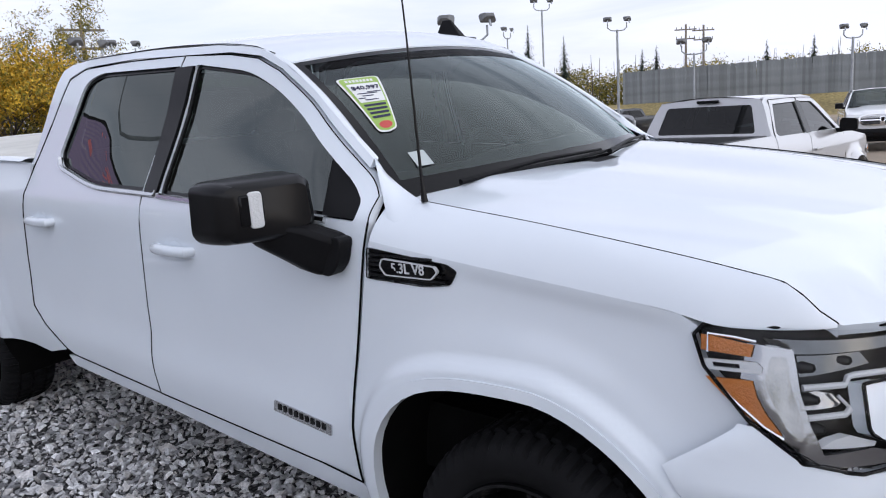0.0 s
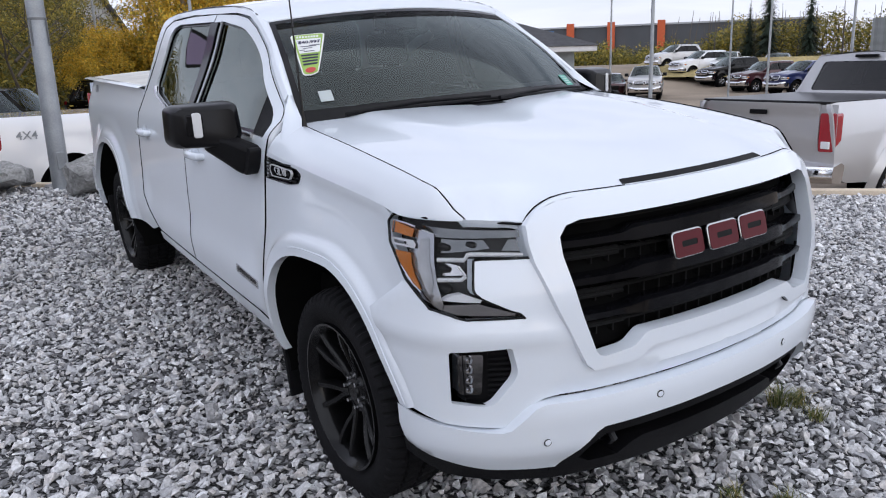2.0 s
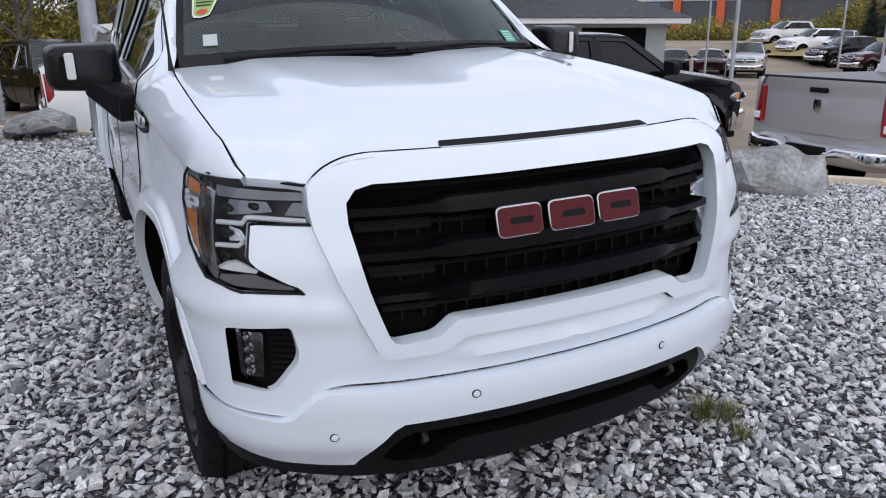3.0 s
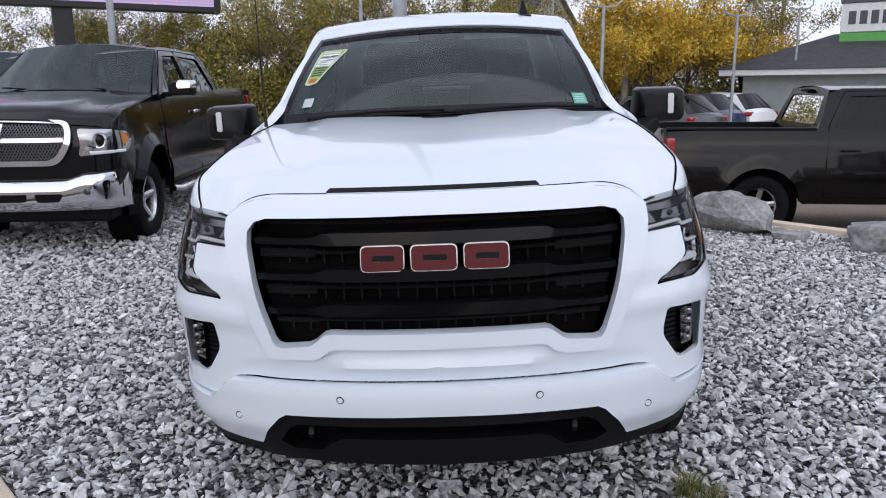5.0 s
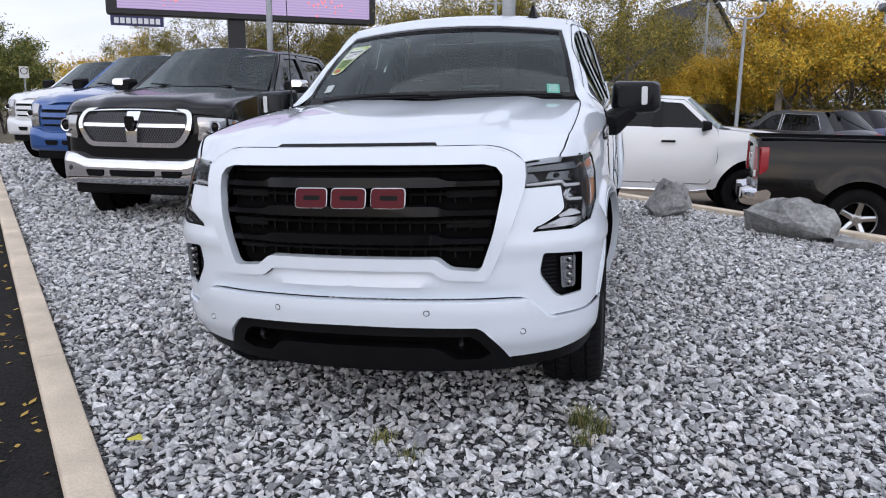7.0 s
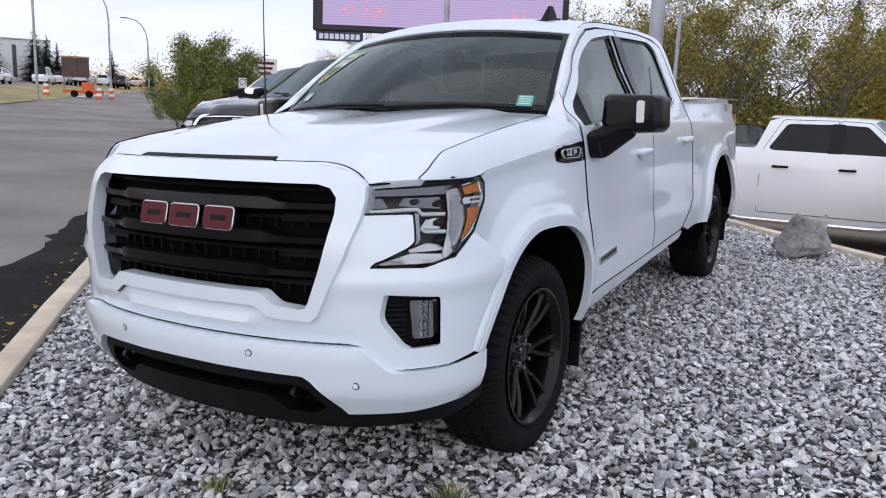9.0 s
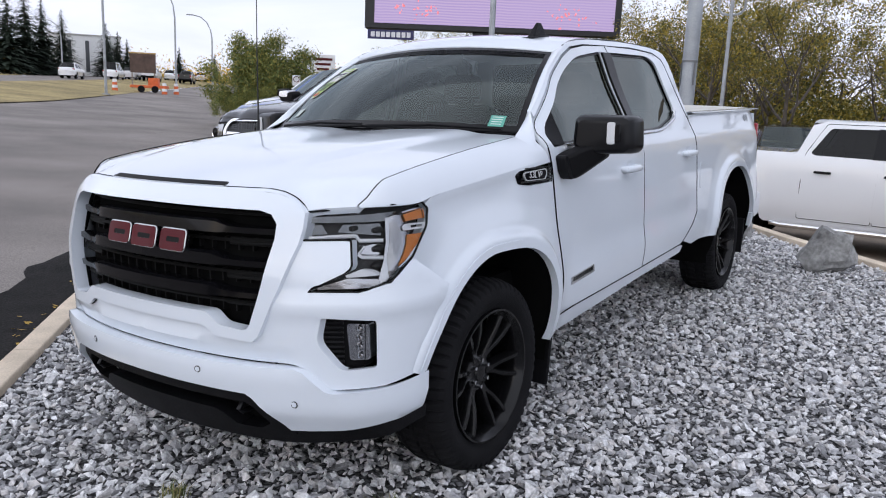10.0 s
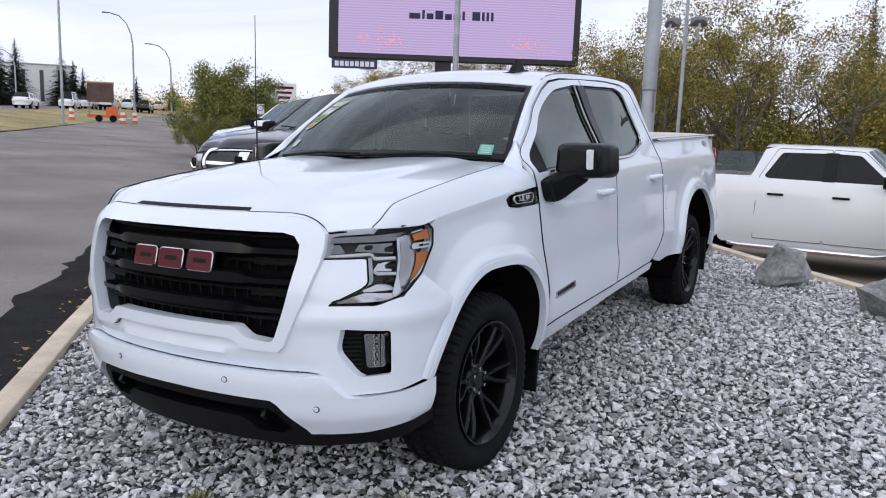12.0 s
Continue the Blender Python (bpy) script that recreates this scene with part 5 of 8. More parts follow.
def bonnet_z(x, y):
    a = abs(x) / 0.82
    z = crown(y) - droop(y) * a ** 3.2
    xe = 0.385 + 0.145 * smooth_step(0.1, 1.2, y)  # the raised centre widens towards the cab
    z += 0.016 * (1 - smooth_step(xe - 0.02, xe + 0.11, abs(x))) * smooth_step(0.18, 0.6, y) - 0.010 * math.exp(-(x / 0.20) ** 2) * smooth_step(0.3, 0.8, y)
    return z


def edge_of(x):
    """The bonnet's front edge: over the grille surround, then over the lamp."""
    a = min(abs(x), 0.79)
    if a <= 0.664:
        p = front_at(0.018)(*fx(a, top_edge(a)))
        return a, p[1] + 0.024, p[2] + 0.010 - 0.004 * smooth_step(0.5, 0.66, a)
    p = front_at(0.0)(*fx(a, 1.130))
    k = smooth_step(0.664, 0.70, a)
    q = edge_of(0.664)
    return a, q[1] * (1 - k) + (p[1] + 0.012) * k, q[2] * (1 - k) + (1.134 + 0.006 * smooth_step(0.70, 0.79, a)) * k


def hood_z(x, y):
    """The bonnet with its rolled leading edge."""
    a, ye, ze = edge_of(x)
    f = 1 - smooth_step(0.0, 0.26 - 0.13 * smooth_step(0.5, 0.7, abs(x)), y - ye)
    return bonnet_z(x, y) + (ze - bonnet_z(x, ye)) * f ** 1.6


lead = lambda x: edge_of(x)[1]
hood_out = [edge_of(x)[:2] for x in (0, 0.1, 0.2, 0.3, 0.4, 0.47, 0.53, 0.57, 0.60, 0.63, 0.65, 0.664, 0.68, 0.70, 0.73, 0.76, 0.79)] + [(seam(y) - 0.003, y) for y in np.linspace(edge_of(0.79)[1] + 0.02, 1.40, 18)] + [(0.74, 1.395), (0.5, 1.335), (0.25, 1.30), (0, 1.29)]
halves("bonnet", hood_out, lambda x, y: (x, y, hood_z(x, y)), WHITE, 0.028, lip=(0, 0.008, -0.022), label="white bonnet with a raised centre")


def brow(x, t):
    """From the surround's upper edge back to the bonnet gap."""
    a_ = min(abs(x), 0.664)
    p = Vector(front_at(0.018)(*fx(a_, top_edge(a_))))
    q = Vector(edge_of(a_)) + Vector((0, -0.004, -0.001))
    r = p.lerp(q, t) + Vector((0, -0.003, 0.003)) * math.sin(math.pi * t)
    return (math.copysign(r.x, x), r.y, r.z)


part("surround_top", Mesh().grid(brow, np.concatenate([np.linspace(-0.664, -0.45, 16), np.linspace(-0.40, 0.40, 17), np.linspace(0.45, 0.664, 16)]), np.linspace(0, 1, 6)), WHITE, surround)
part("gap_backing", Mesh().grid(lambda x, t: tuple(Vector(brow(x, 1.0)) + Vector((0, -0.006 + 0.02 * t, -0.012))), np.linspace(-0.664, 0.664, 40), (0, 1)), DARK_VOID, hero)
for s in (-1, 1):
    ys_ = np.linspace(edge_of(0.79)[1] + 0.006, 1.40, 36)
    # dark tubes laid along the bonnet's edges in place of gap shade
    part("shut_line", Mesh().tube([(s * (seam(y) + 0.0005), y, hood_z(seam(y), y) + 0.0005) for y in ys_], 0.0032, 5), DARK_VOID, hero)
    part("shut_line", Mesh().tube([(s * edge_of(x)[0], edge_of(x)[1] - 0.002, edge_of(x)[2]) for x in (0.331, 0.40, 0.47, 0.53, 0.57, 0.60, 0.625, 0.645, 0.664)], [0.0016, 0.0018, 0.002, 0.0022, 0.0026, 0.003, 0.003, 0.003, 0.003], 5), DARK_VOID, hero)
slot = rounded([(-0.335, 0), (0.335, 0), (0.325, 0.026), (-0.325, 0.026)], 0.004, 2)
slotm = Mesh().sheet(slot, lambda x, v: (x, lead(abs(x)) + 0.003 + v, hood_z(x, lead(abs(x)) + v) + 0.003), 0.04, lip=(0, 0, -0.01))
part("bonnet_slot", slotm, LATTICE, hero, "black slot trim on the bonnet edge")
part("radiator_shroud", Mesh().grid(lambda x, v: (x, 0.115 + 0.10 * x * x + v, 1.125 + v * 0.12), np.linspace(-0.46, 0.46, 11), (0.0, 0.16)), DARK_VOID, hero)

# -- fenders, doors, bed sides
def arch_line(yw, zc, a0, a1, n=26):
    """The rim of a wheel arch, rounder in front and squarer behind."""
    out = []
    front = yw < 2
    yw, zc, aw, ah = ARCHES[0 if front else 1]
    for i in range(n + 1):
        a = radians(a0 + (a1 - a0) * i / n)
        c, s_ = math.cos(a), math.sin(a)
        p = (1.75 if c < 0 else 3.3) if front else 2.3
        k = (abs(c / aw) ** p + abs(s_ / ah) ** p) ** (-1 / p)
        out.append((yw + k * c, zc + k * s_))
    return out


shoulder = lambda y: 1.137 + (1.094 + 0.110 * y - 1.137) * smooth_step(0.45, 0.62, y)
fender = [(0.540, 1.133), (0.556, 1.118), (0.530, 1.058), (0.438, 0.963), (0.432, 0.950), (0.568, 0.846), (0.500, 0.74), (0.447, 0.64), (0.418, 0.550), *arch_line(YF, HUB, 165, 2, 30), (1.475, 0.405), (1.522, 0.52), (1.522, 0.70), (1.495, 0.95), (1.455, 1.20), (1.440, shoulder(1.44)), (1.1, shoulder(1.1)), (0.8, shoulder(0.8)), (0.65, shoulder(0.65)), (0.58, shoulder(0.58))]
badge_hole = rounded([(1.446, 1.236), (1.172, 1.211), (1.142, 1.194), (1.165, 1.156), (1.250, 1.146), (1.452, 1.150)], 0.008, 2)
fm = Mesh().sheet(fender, side_at(), 0.0125, [badge_hole], lip=(-0.03, 0, 0))


def crown_row(y, t):
    """From the fender's flank, or the lamp's upper edge, over the shoulder to the bonnet gap."""
    zs = shoulder(y)
    lamp_x = front_at(0.0)(*fy(min(y, 0.60), 1.14))[0]
    k = smooth_step(0.46, 0.56, y)
    x1 = seam(y) + 0.003
    x0 = max(lamp_x * (1 - k) + flank(y, zs) * k, x1 + 0.002)
    zt = hood_z(seam(y), y) + 0.002
    a = t * math.pi / 2
    return (x1 + (x0 - x1) * (0.55 * math.cos(a) + 0.45 * (1 - t)), y, zs + (zt - zs) * (0.55 * math.sin(a) + 0.45 * t))


crown_start = edge_of(0.79)[1] + 0.006
fm.grid(crown_row, np.linspace(crown_start, 1.44, 40), np.linspace(0, 1, 10))
fm.grid(lambda y, t: (seam(y) + 0.003 - 0.002 * t, y, hood_z(seam(y), y) + 0.002 - 0.03 * t), np.linspace(crown_start, 1.44, 24), (0, 1))
fend = pair("front_fender", fm, WHITE)
fdoor = [(1.530, 0.515), (1.530, 0.70), (1.503, 0.95), (1.463, 1.20), (1.448, 1.30), (1.462, 1.362), (1.55, 1.425), (1.80, 1.597), (2.02, 1.735), (2.14, 1.785), (2.30, 1.810), (2.56, 1.826), (2.60, 1.60), (2.652, 1.32), (2.660, 0.72), (2.650, 0.558)]
rdoor = [(2.658, 0.560), (2.668, 0.72), (2.660, 1.32), (2.608, 1.60), (2.568, 1.826), (2.90, 1.832), (3.28, 1.826), (3.40, 1.790), (3.52, 1.600), (3.640, 1.420), (3.690, 1.30), (3.705, 1.00), (3.690, 0.78), (3.60, 0.705), (3.42, 0.610), (3.36, 0.592)]
fwin = rounded([(1.502, 1.298), (1.506, 1.345), (1.785, 1.535), (2.04, 1.688), (2.17, 1.745), (2.48, 1.790), (2.545, 1.335)], [0.02, 0.03, 0.2, 0.15, 0.08, 0.02, 0.015])
rwin = rounded([(2.560, 1.338), (2.492, 1.788), (3.13, 1.800), (3.245, 1.768), (3.405, 1.470), (3.37, 1.425), (3.05, 1.350)], [0.015, 0.02, 0.05, 0.05, 0.05, 0.04, 0.12])
trimmed = lambda poly, k: [(np.mean([p[0] for p in poly]) + (a - np.mean([p[0] for p in poly])) * k[0], np.mean([p[1] for p in poly]) + (b - np.mean([p[1] for p in poly])) * k[1]) for a, b in poly]
for outline, hole, hy, hz, shade in ((fdoor, fwin, 2.42, 1.150, SIDE_GLASS), (rdoor, rwin, 3.50, 1.190, DARK_GLASS)):
    d = pair("door", Mesh().sheet(outline, side_at(), 0.04, [hole], lip=(-0.03, 0, 0)), WHITE)
    seal = trimmed(hole, (0.972, 0.935))
    pair("window_seal", Mesh().sheet(hole, side_at(-0.012), 0.05, [seal], lip=(-0.01, 0, 0)), GLOSS_BLACK, parents=d)
    pair("window", Mesh().sheet(seal, side_at(-0.018), 0.08), shade, parents=d)
    belt = [p for p in hole if p[0] > 1.6 and p[1] < (1.342 if outline is fdoor else 1.47)]
    bl = sorted(belt + ([(1.62, 1.304)] if outline is fdoor else []))
    pair("belt_trim", Mesh().tube([(flank(y, z) + 0.003, y, z - 0.004) for y, z in bl], 0.012, 6), BRIGHT, parents=d)
    cup = rounded([(hy - 0.06, hz - 0.045), (hy + 0.06, hz - 0.045), (hy + 0.07, hz), (hy + 0.045, hz + 0.045), (hy - 0.045, hz + 0.045), (hy - 0.07, hz)], 0.03, 3)
    pair("handle_cup", Mesh().sheet(cup, lambda y, z: (flank(y, z) + 0.0025 - 0.010 * math.exp(-(((y - hy) / 0.035) ** 2 + ((z - hz) / 0.025) ** 2)), y, z), 0.018), WHITE, parents=d)
    grip = Mesh().tube([(flank(hy, hz) - 0.01, hy - 0.115, hz), (flank(hy, hz) + 0.024, hy - 0.10, hz), (flank(hy, hz) + 0.034, hy - 0.05, hz + 0.001), (flank(hy, hz) + 0.034, hy + 0.05, hz + 0.001), (flank(hy, hz) + 0.024, hy + 0.10, hz), (flank(hy, hz) - 0.01, hy + 0.115, hz)], [0.014, 0.018, 0.019, 0.019, 0.018, 0.014], 10)
    grip.v = [(x, y, hz + (z - hz) * 1.05) for x, y, z in grip.v]
    pair("door_handle", grip, WHITE, parents=d)
    if outline is fdoor:
        bar = [(1.640, 0.640), (1.912, 0.662), (1.905, 0.700), (1.633, 0.678)]
        plates = pair("door_badge", Mesh().sheet(rounded(bar, 0.004, 2), side_at(0.004), 0.04, lip=(-0.004, 0, 0)), BRIGHT, parents=d, label="narrow bright trim badge")
        for k in range(9):
            y0 = 1.662 + 0.026 * k
            strokes = Mesh().sheet([(y0, 0.654 + 0.0021 * k), (y0 + 0.017, 0.6554 + 0.0021 * k), (y0 + 0.016, 0.6754 + 0.0021 * k), (y0 - 0.001, 0.674 + 0.0021 * k)], side_at(0.0055), 0.02)
            pair("badge_relief", strokes, GLOSS_BLACK, parents=d)
pair("window_sail", Mesh().sheet([(1.512, 1.304), (1.515, 1.352), (1.690, 1.470), (1.650, 1.308)], side_at(-0.010), 0.04), BLACK_PLASTIC, label="black sail panel in the window corner")
pair("pillar_cover", Mesh().sheet([(2.545, 1.330), (2.625, 1.340), (2.580, 1.785), (2.480, 1.785)], side_at(0.012), 0.025, lip=(-0.014, 0, 0)), GLOSS_BLACK, label="gloss black pillar cover")
# near-black tubes over the door gaps: their shade is drawn, not cast
for line, thick in ((fdoor[:5], 0.0034), (fdoor[4:12], 0.0020), (fdoor[11:], 0.0018), (rdoor[4:9], 0.0020), (rdoor[8:], 0.0032), (fdoor[-1:] + fdoor[:1], 0.003), (rdoor[-1:] + rdoor[:1], 0.003)):
    run = [(a[0] + (b[0] - a[0]) * k / 6, a[1] + (b[1] - a[1]) * k / 6) for a, b in zip(line, line[1:]) for k in range(6)] + line[-1:]
    pair("shut_line", Mesh().tube([(flank(y, z) + 0.0006, y, z) for y, z in run], thick, 5), DARK_VOID)
hole_f, hole_r = trimmed(fwin, (1.03, 1.06)), trimmed(rwin, (1.03, 1.06))
pair("gap_backing", Mesh().sheet([(1.46, 0.56), (1.46, 1.34), (1.56, 1.42), (1.80, 1.610), (2.05, 1.755), (2.4, 1.825), (3.3, 1.84), (3.45, 1.80), (3.72, 1.40), (3.75, 0.80), (3.40, 0.60)], side_at(-0.022), 0.06, [hole_f, hole_r]), DARK_VOID)
bedside = [(3.432, 0.604), (3.61, 0.697), (3.698, 0.772), (3.713, 1.00), (3.698, 1.30), (3.660, 1.405), (3.668, 1.436), (4.3, 1.462), (5.60, 1.490), (5.72, 1.470), (5.76, 1.38), (5.70, 1.36), (5.55, 1.33), (5.56, 0.98), (5.72, 0.96), (5.735, 0.76), (5.55, 0.68), (5.25, 0.60), *arch_line(YR, HUB + 0.035, 5, 168, 28), (3.80, 0.570), (3.62, 0.560)]
fuel = rounded([(3.77, 0.93), (3.94, 0.93), (3.93, 1.11), (3.78, 1.11)], 0.03, 3)
bed = pair("bed_side", Mesh().sheet(bedside, side_at(), 0.026, lip=(-0.03, 0, 0)), WHITE)
fuel_flap = part("fuel_flap", Mesh().sheet(fuel, side_at(0.003), 0.04, lip=(-0.006, 0, 0)), WHITE, bed[0])
glass_pt = lambda t, v: (v * (0.792 + (0.657 - 0.792) * t), 1.462 + 0.560 * t - (0.205 - 0.095 * t) * (1 - v * v), 1.350 + 0.405 * t + (0.022 + 0.018 * t) * (1 - v * v) + 0.035 * math.sin(math.pi * t))
rail_low = [(3.640, 1.432), (3.53, 1.605), (3.41, 1.797), (3.29, 1.833), (2.90, 1.840), (2.30, 1.818), (2.13, 1.793), (2.01, 1.742), (1.79, 1.604), (1.545, 1.433)]
rail_top = Curve((1.44, 1.385), (1.76, 1.606), (2.02, 1.768), (2.15, 1.818), (2.40, 1.850), (2.80, 1.866), (3.30, 1.866), (3.44, 1.855), (3.50, 1.835))
cab_back_side = rail_low + [(y, rail_top(y)) for y in (1.545, 1.6, 1.76, 1.9, 2.02, 2.08, 2.15, 2.25, 2.40, 2.8, 3.3, 3.44, 3.50)] + [(3.66, 1.46), (3.675, 1.432)]
rm_ = Mesh().sheet(cab_back_side, side_at(), 0.03, lip=(-0.02, 0, 0))


def pillar(y, t):
    """From the rail's front edge round to the windscreen."""
    z = rail_top(y)
    a_ = Vector((flank(y, z), y, z))
    g = min(1.0, max(0.0, (y - 1.462) / 0.56))
    b_ = Vector(glass_pt(g, 0.985))
    return tuple(a_.lerp(b_, t) + Vector((0.2, -0.5, 0.5)) * 0.010 * math.sin(math.pi * t))


rm_.grid(pillar, np.linspace(1.535, 2.06, 16), np.linspace(0, 1, 6))
pair("roof_rail", rm_, WHITE, label="white roof rail and windscreen pillar")


def pillar_foot(u, t):
    """The pillar runs out over the fender in one hollow curve."""
    a_, b_ = Vector(crown_row(1.35, t)), Vector(pillar(1.54, t))
    p = a_.lerp(b_, u)
    return tuple(p + Vector((-0.35, 0.55, -0.6)) * (0.010 * math.sin(math.pi * u) * t + 0.001))


pair("pillar_foot", Mesh().grid(pillar_foot, np.linspace(0, 1, 9), np.linspace(0, 1, 9)), WHITE, label="white foot of the windscreen pillar")
sill = [(1.49, 0.405), (1.535, 0.505), (2.60, 0.548), (3.36, 0.582), (3.44, 0.575), (3.40, 0.53), (2.6, 0.49)]
pair("sill", Mesh().sheet(rounded(sill, 0.01, 2), side_at(-0.004), 0.05, lip=(-0.06, 0, 0)), WHITE)
# engine badge on the fender
BADGE_SILVER = shader("silver_badge_paint", (0.62, 0.63, 0.65), 0.35, metal=0.2, vary=0.05)
bd = pair("fender_vent", Mesh().sheet(badge_hole, side_at(-0.008), 0.03, lip=(0.012, 0, 0)), GLOSS_BLACK, parents=fend, label="gloss black fender vent with an engine badge")
vb = Mesh()
for k in range(5):
    z0 = 1.162 + 0.014 * k
    vb.tube([(flank(y, z0) + 0.002, y, z0 + 0.004 * (1.44 - y)) for y in np.linspace(1.18 + 0.01 * k, 1.44, 5)], 0.0035, 5)
pair("vent_louvre", vb, SATIN_BLACK, parents=bd)
ring = rounded([(1.385, 1.212), (1.205, 1.204), (1.195, 1.190), (1.215, 1.168), (1.375, 1.166), (1.395, 1.190)], 0.006, 2)
inner = trimmed(ring, (0.955, 0.87))
pair("badge_frame", Mesh().sheet(ring, side_at(0.011), 0.03, [inner], lip=(-0.009, 0, 0)), BADGE_SILVER, parents=bd)
pair("badge_field", Mesh().sheet(inner, side_at(0.0085), 0.03), GLOSS_BLACK, parents=bd)
for s, vent in ((1, bd[0]), (-1, bd[1])):
    m = Matrix.Translation((s * (flank(1.295, 1.19) + 0.0095), 1.295, 1.189)) @ pose(0, 0, 0, 90, 0, 90 * s) @ pose(0, 0, 0, 0, 0, -2 * s)
    lettering("5.3L V8", 0.038, 0.001, BADGE_SILVER, vent, m, "badge_letters", 0.0006)
# -- windscreen, roof, cowl
band = lambda t0, t1, v0, v1, off, nt=10, nv=22: Mesh().grid(lambda v, t: tuple(Vector(glass_pt(t, v)) + Vector((0, -0.57, 0.82)) * off), np.linspace(v0, v1, nv), np.linspace(t0, t1, nt))
ws = part("windscreen", band(0.03, 0.97, -0.965, 0.965, 0.0), WINDSCREEN, hero, "windscreen with price sticker")
for t0, t1, v0, v1 in ((-0.02, 0.07, -1.0, 1.0), (0.955, 1.0, -1.0, 1.0), (0.03, 0.97, -1.0, -0.955), (0.03, 0.97, 0.955, 1.0)):
    part("glass_border", band(t0, t1, v0, v1, 0.003, 6, 18), GLOSS_BLACK, ws)
SHADE = glass("windscreen_shade_band", (0.38, 0.42, 0.42), gloss=0.2)
part("shade_band", band(0.875, 0.957, -0.955, 0.955, 0.0015, 4, 18), SHADE, ws)
roof_w = lambda y: flank(y, rail_top(y)) - 0.001
roof_e = Curve((2.02, 1.768), (2.15, 1.818), (2.40, 1.852), (2.80, 1.869), (3.30, 1.869), (3.50, 1.838))
roof_pt = lambda y, v: (v * roof_w(y), y - 0.110 * (1 - v * v) * (1 - smooth_step(2.02, 2.6, y)), roof_e(y) + 0.046 * (1 - v * v))
def roof_skin(v, y):
    """The roof, rolled down at the front to meet the glass."""
    if y < 2.04:
        return tuple(Vector(glass_pt(1.0, v)) + Vector((0, -0.004, 0.002 if y < 2.02 else 0.008)))
    return roof_pt(y, v)


roof = part("roof", Mesh().grid(roof_skin, np.linspace(-1, 1, 31), np.concatenate([[2.01, 2.03], np.linspace(2.06, 3.50, 26)])), WHITE, hero)
for s in (-1, 1):
    part("roof_ditch", Mesh().tube([Vector(roof_pt(y, s * 0.985)) + Vector((0, 0, 0.0)) for y in np.linspace(2.08, 3.45, 14)], 0.0032, 6), GLOSS_BLACK, roof)
fin = Mesh()
fo = [(0.0, 0.0), (0.03, 0.016), (0.10, 0.080), (0.145, 0.076), (0.165, 0.0)]
wd_ = [0.024, 0.021, 0.006, 0.006, 0.024]
k = len(fo)
fin.add([(sg * w, y, z) for sg in (-1, 1) for (y, z), w in zip(fo, wd_)], [tuple(range(k))[::-1], tuple(range(k, 2 * k))] + [(i, (i + 1) % k, k + (i + 1) % k, k + i) for i in range(k)])
fin.box((0, 0.075, 0.004), (0.075, 0.20, 0.012))
part("shark_fin_antenna", fin.moved(pose(0.455, 2.13, 1.842, 8)), BLACK_PLASTIC, roof, "black shark-fin antenna", bevel=0.004)
part("cowl", Mesh().grid(lambda v, t: (v * 0.83, 1.30 + 0.17 * t - 0.10 * (1 - v * v) + 0.10 * v * v * (1 - t) * 0.6, 1.335 + 0.012 * t + 0.028 * (1 - v * v)), np.linspace(-1, 1, 17), (0, 0.5, 1)), BLACK_PLASTIC, hero)
for s in (-1, 1):
    cr = Mesh().sheet([(0.780, 1.46), (0.790, 1.33), (0.812, 1.38), (0.826, 1.455), (0.815, 1.485)], lambda x, y: (s * x, y, 1.322 + 0.02 * (y - 1.38) - 0.05 * max(0, x - 0.80)), 0.03)
    part("cowl_corner", cr if s > 0 else Mesh().add(cr.v, [q[::-1] for q in cr.f]), BLACK_PLASTIC, hero)
for x0, x1, t1 in ((-0.62, 0.02, 0.0), (0.06, 0.70, 0.0)):
    a, b = Vector(glass_pt(-0.02, x0 / 0.79)), Vector(glass_pt(t1, x1 / 0.78))
    up = Vector((0, -0.014, 0.022))
    w = part("wiper", Mesh().tube([a + up, a.lerp(b, 0.5) + up * 1.6, b + up], [0.010, 0.007, 0.005], 6), BLACK_PLASTIC, hero, "black wiper arm and blade")
    part("wiper_blade", Mesh().tube([Vector(glass_pt(0.0, x)) + up * 0.5 for x in np.linspace(x0 / 0.79 + 0.05, x1 / 0.79 + 0.1, 9)], 0.006, 5), BLACK_PLASTIC, w)
part("antenna_mast", Mesh().tube([(-0.815, 1.335, 1.345), (-0.815, 1.34, 1.40), (-0.818, 1.352, 1.80), (-0.822, 1.37, 2.18)], [0.011, 0.005, 0.0028, 0.0022], 6), SATIN_BLACK, hero, "thin black whip antenna")
# -- mirrors
shell = Mesh()
mo = rounded([(0.955, 1.300), (0.965, 1.432), (0.985, 1.446), (1.200, 1.440), (1.224, 1.424), (1.230, 1.295), (1.210, 1.268), (1.00, 1.258)], [0.02, 0.02, 0.02, 0.03, 0.02, 0.03, 0.03, 0.03], 4)
k = len(mo)
cx, cz = 1.095, 1.35
v_, f_ = [], []
for y0, sc, lean in ((1.795, 0.97, 0), (1.79, 1.0, 0), (1.75, 1.0, 0), (1.69, 0.965, 0), (1.655, 0.88, 0.01), (1.64, 0.72, 0.01)):
    v_ += [(cx + (x - cx) * sc, y0 + 0.30 * (x - cx), cz + (z - cz) * sc) for x, z in mo]
for j in range(5):
    f_ += [(j * k + i, (j + 1) * k + i, (j + 1) * k + (i + 1) % k, j * k + (i + 1) % k) for i in range(k)]
shell.add(v_, f_ + [tuple(range(k)), tuple(range(5 * k, 6 * k))[::-1]])
mir = pair("mirror", shell, SATIN_BLACK, label="large black door mirror")
arm = Mesh()
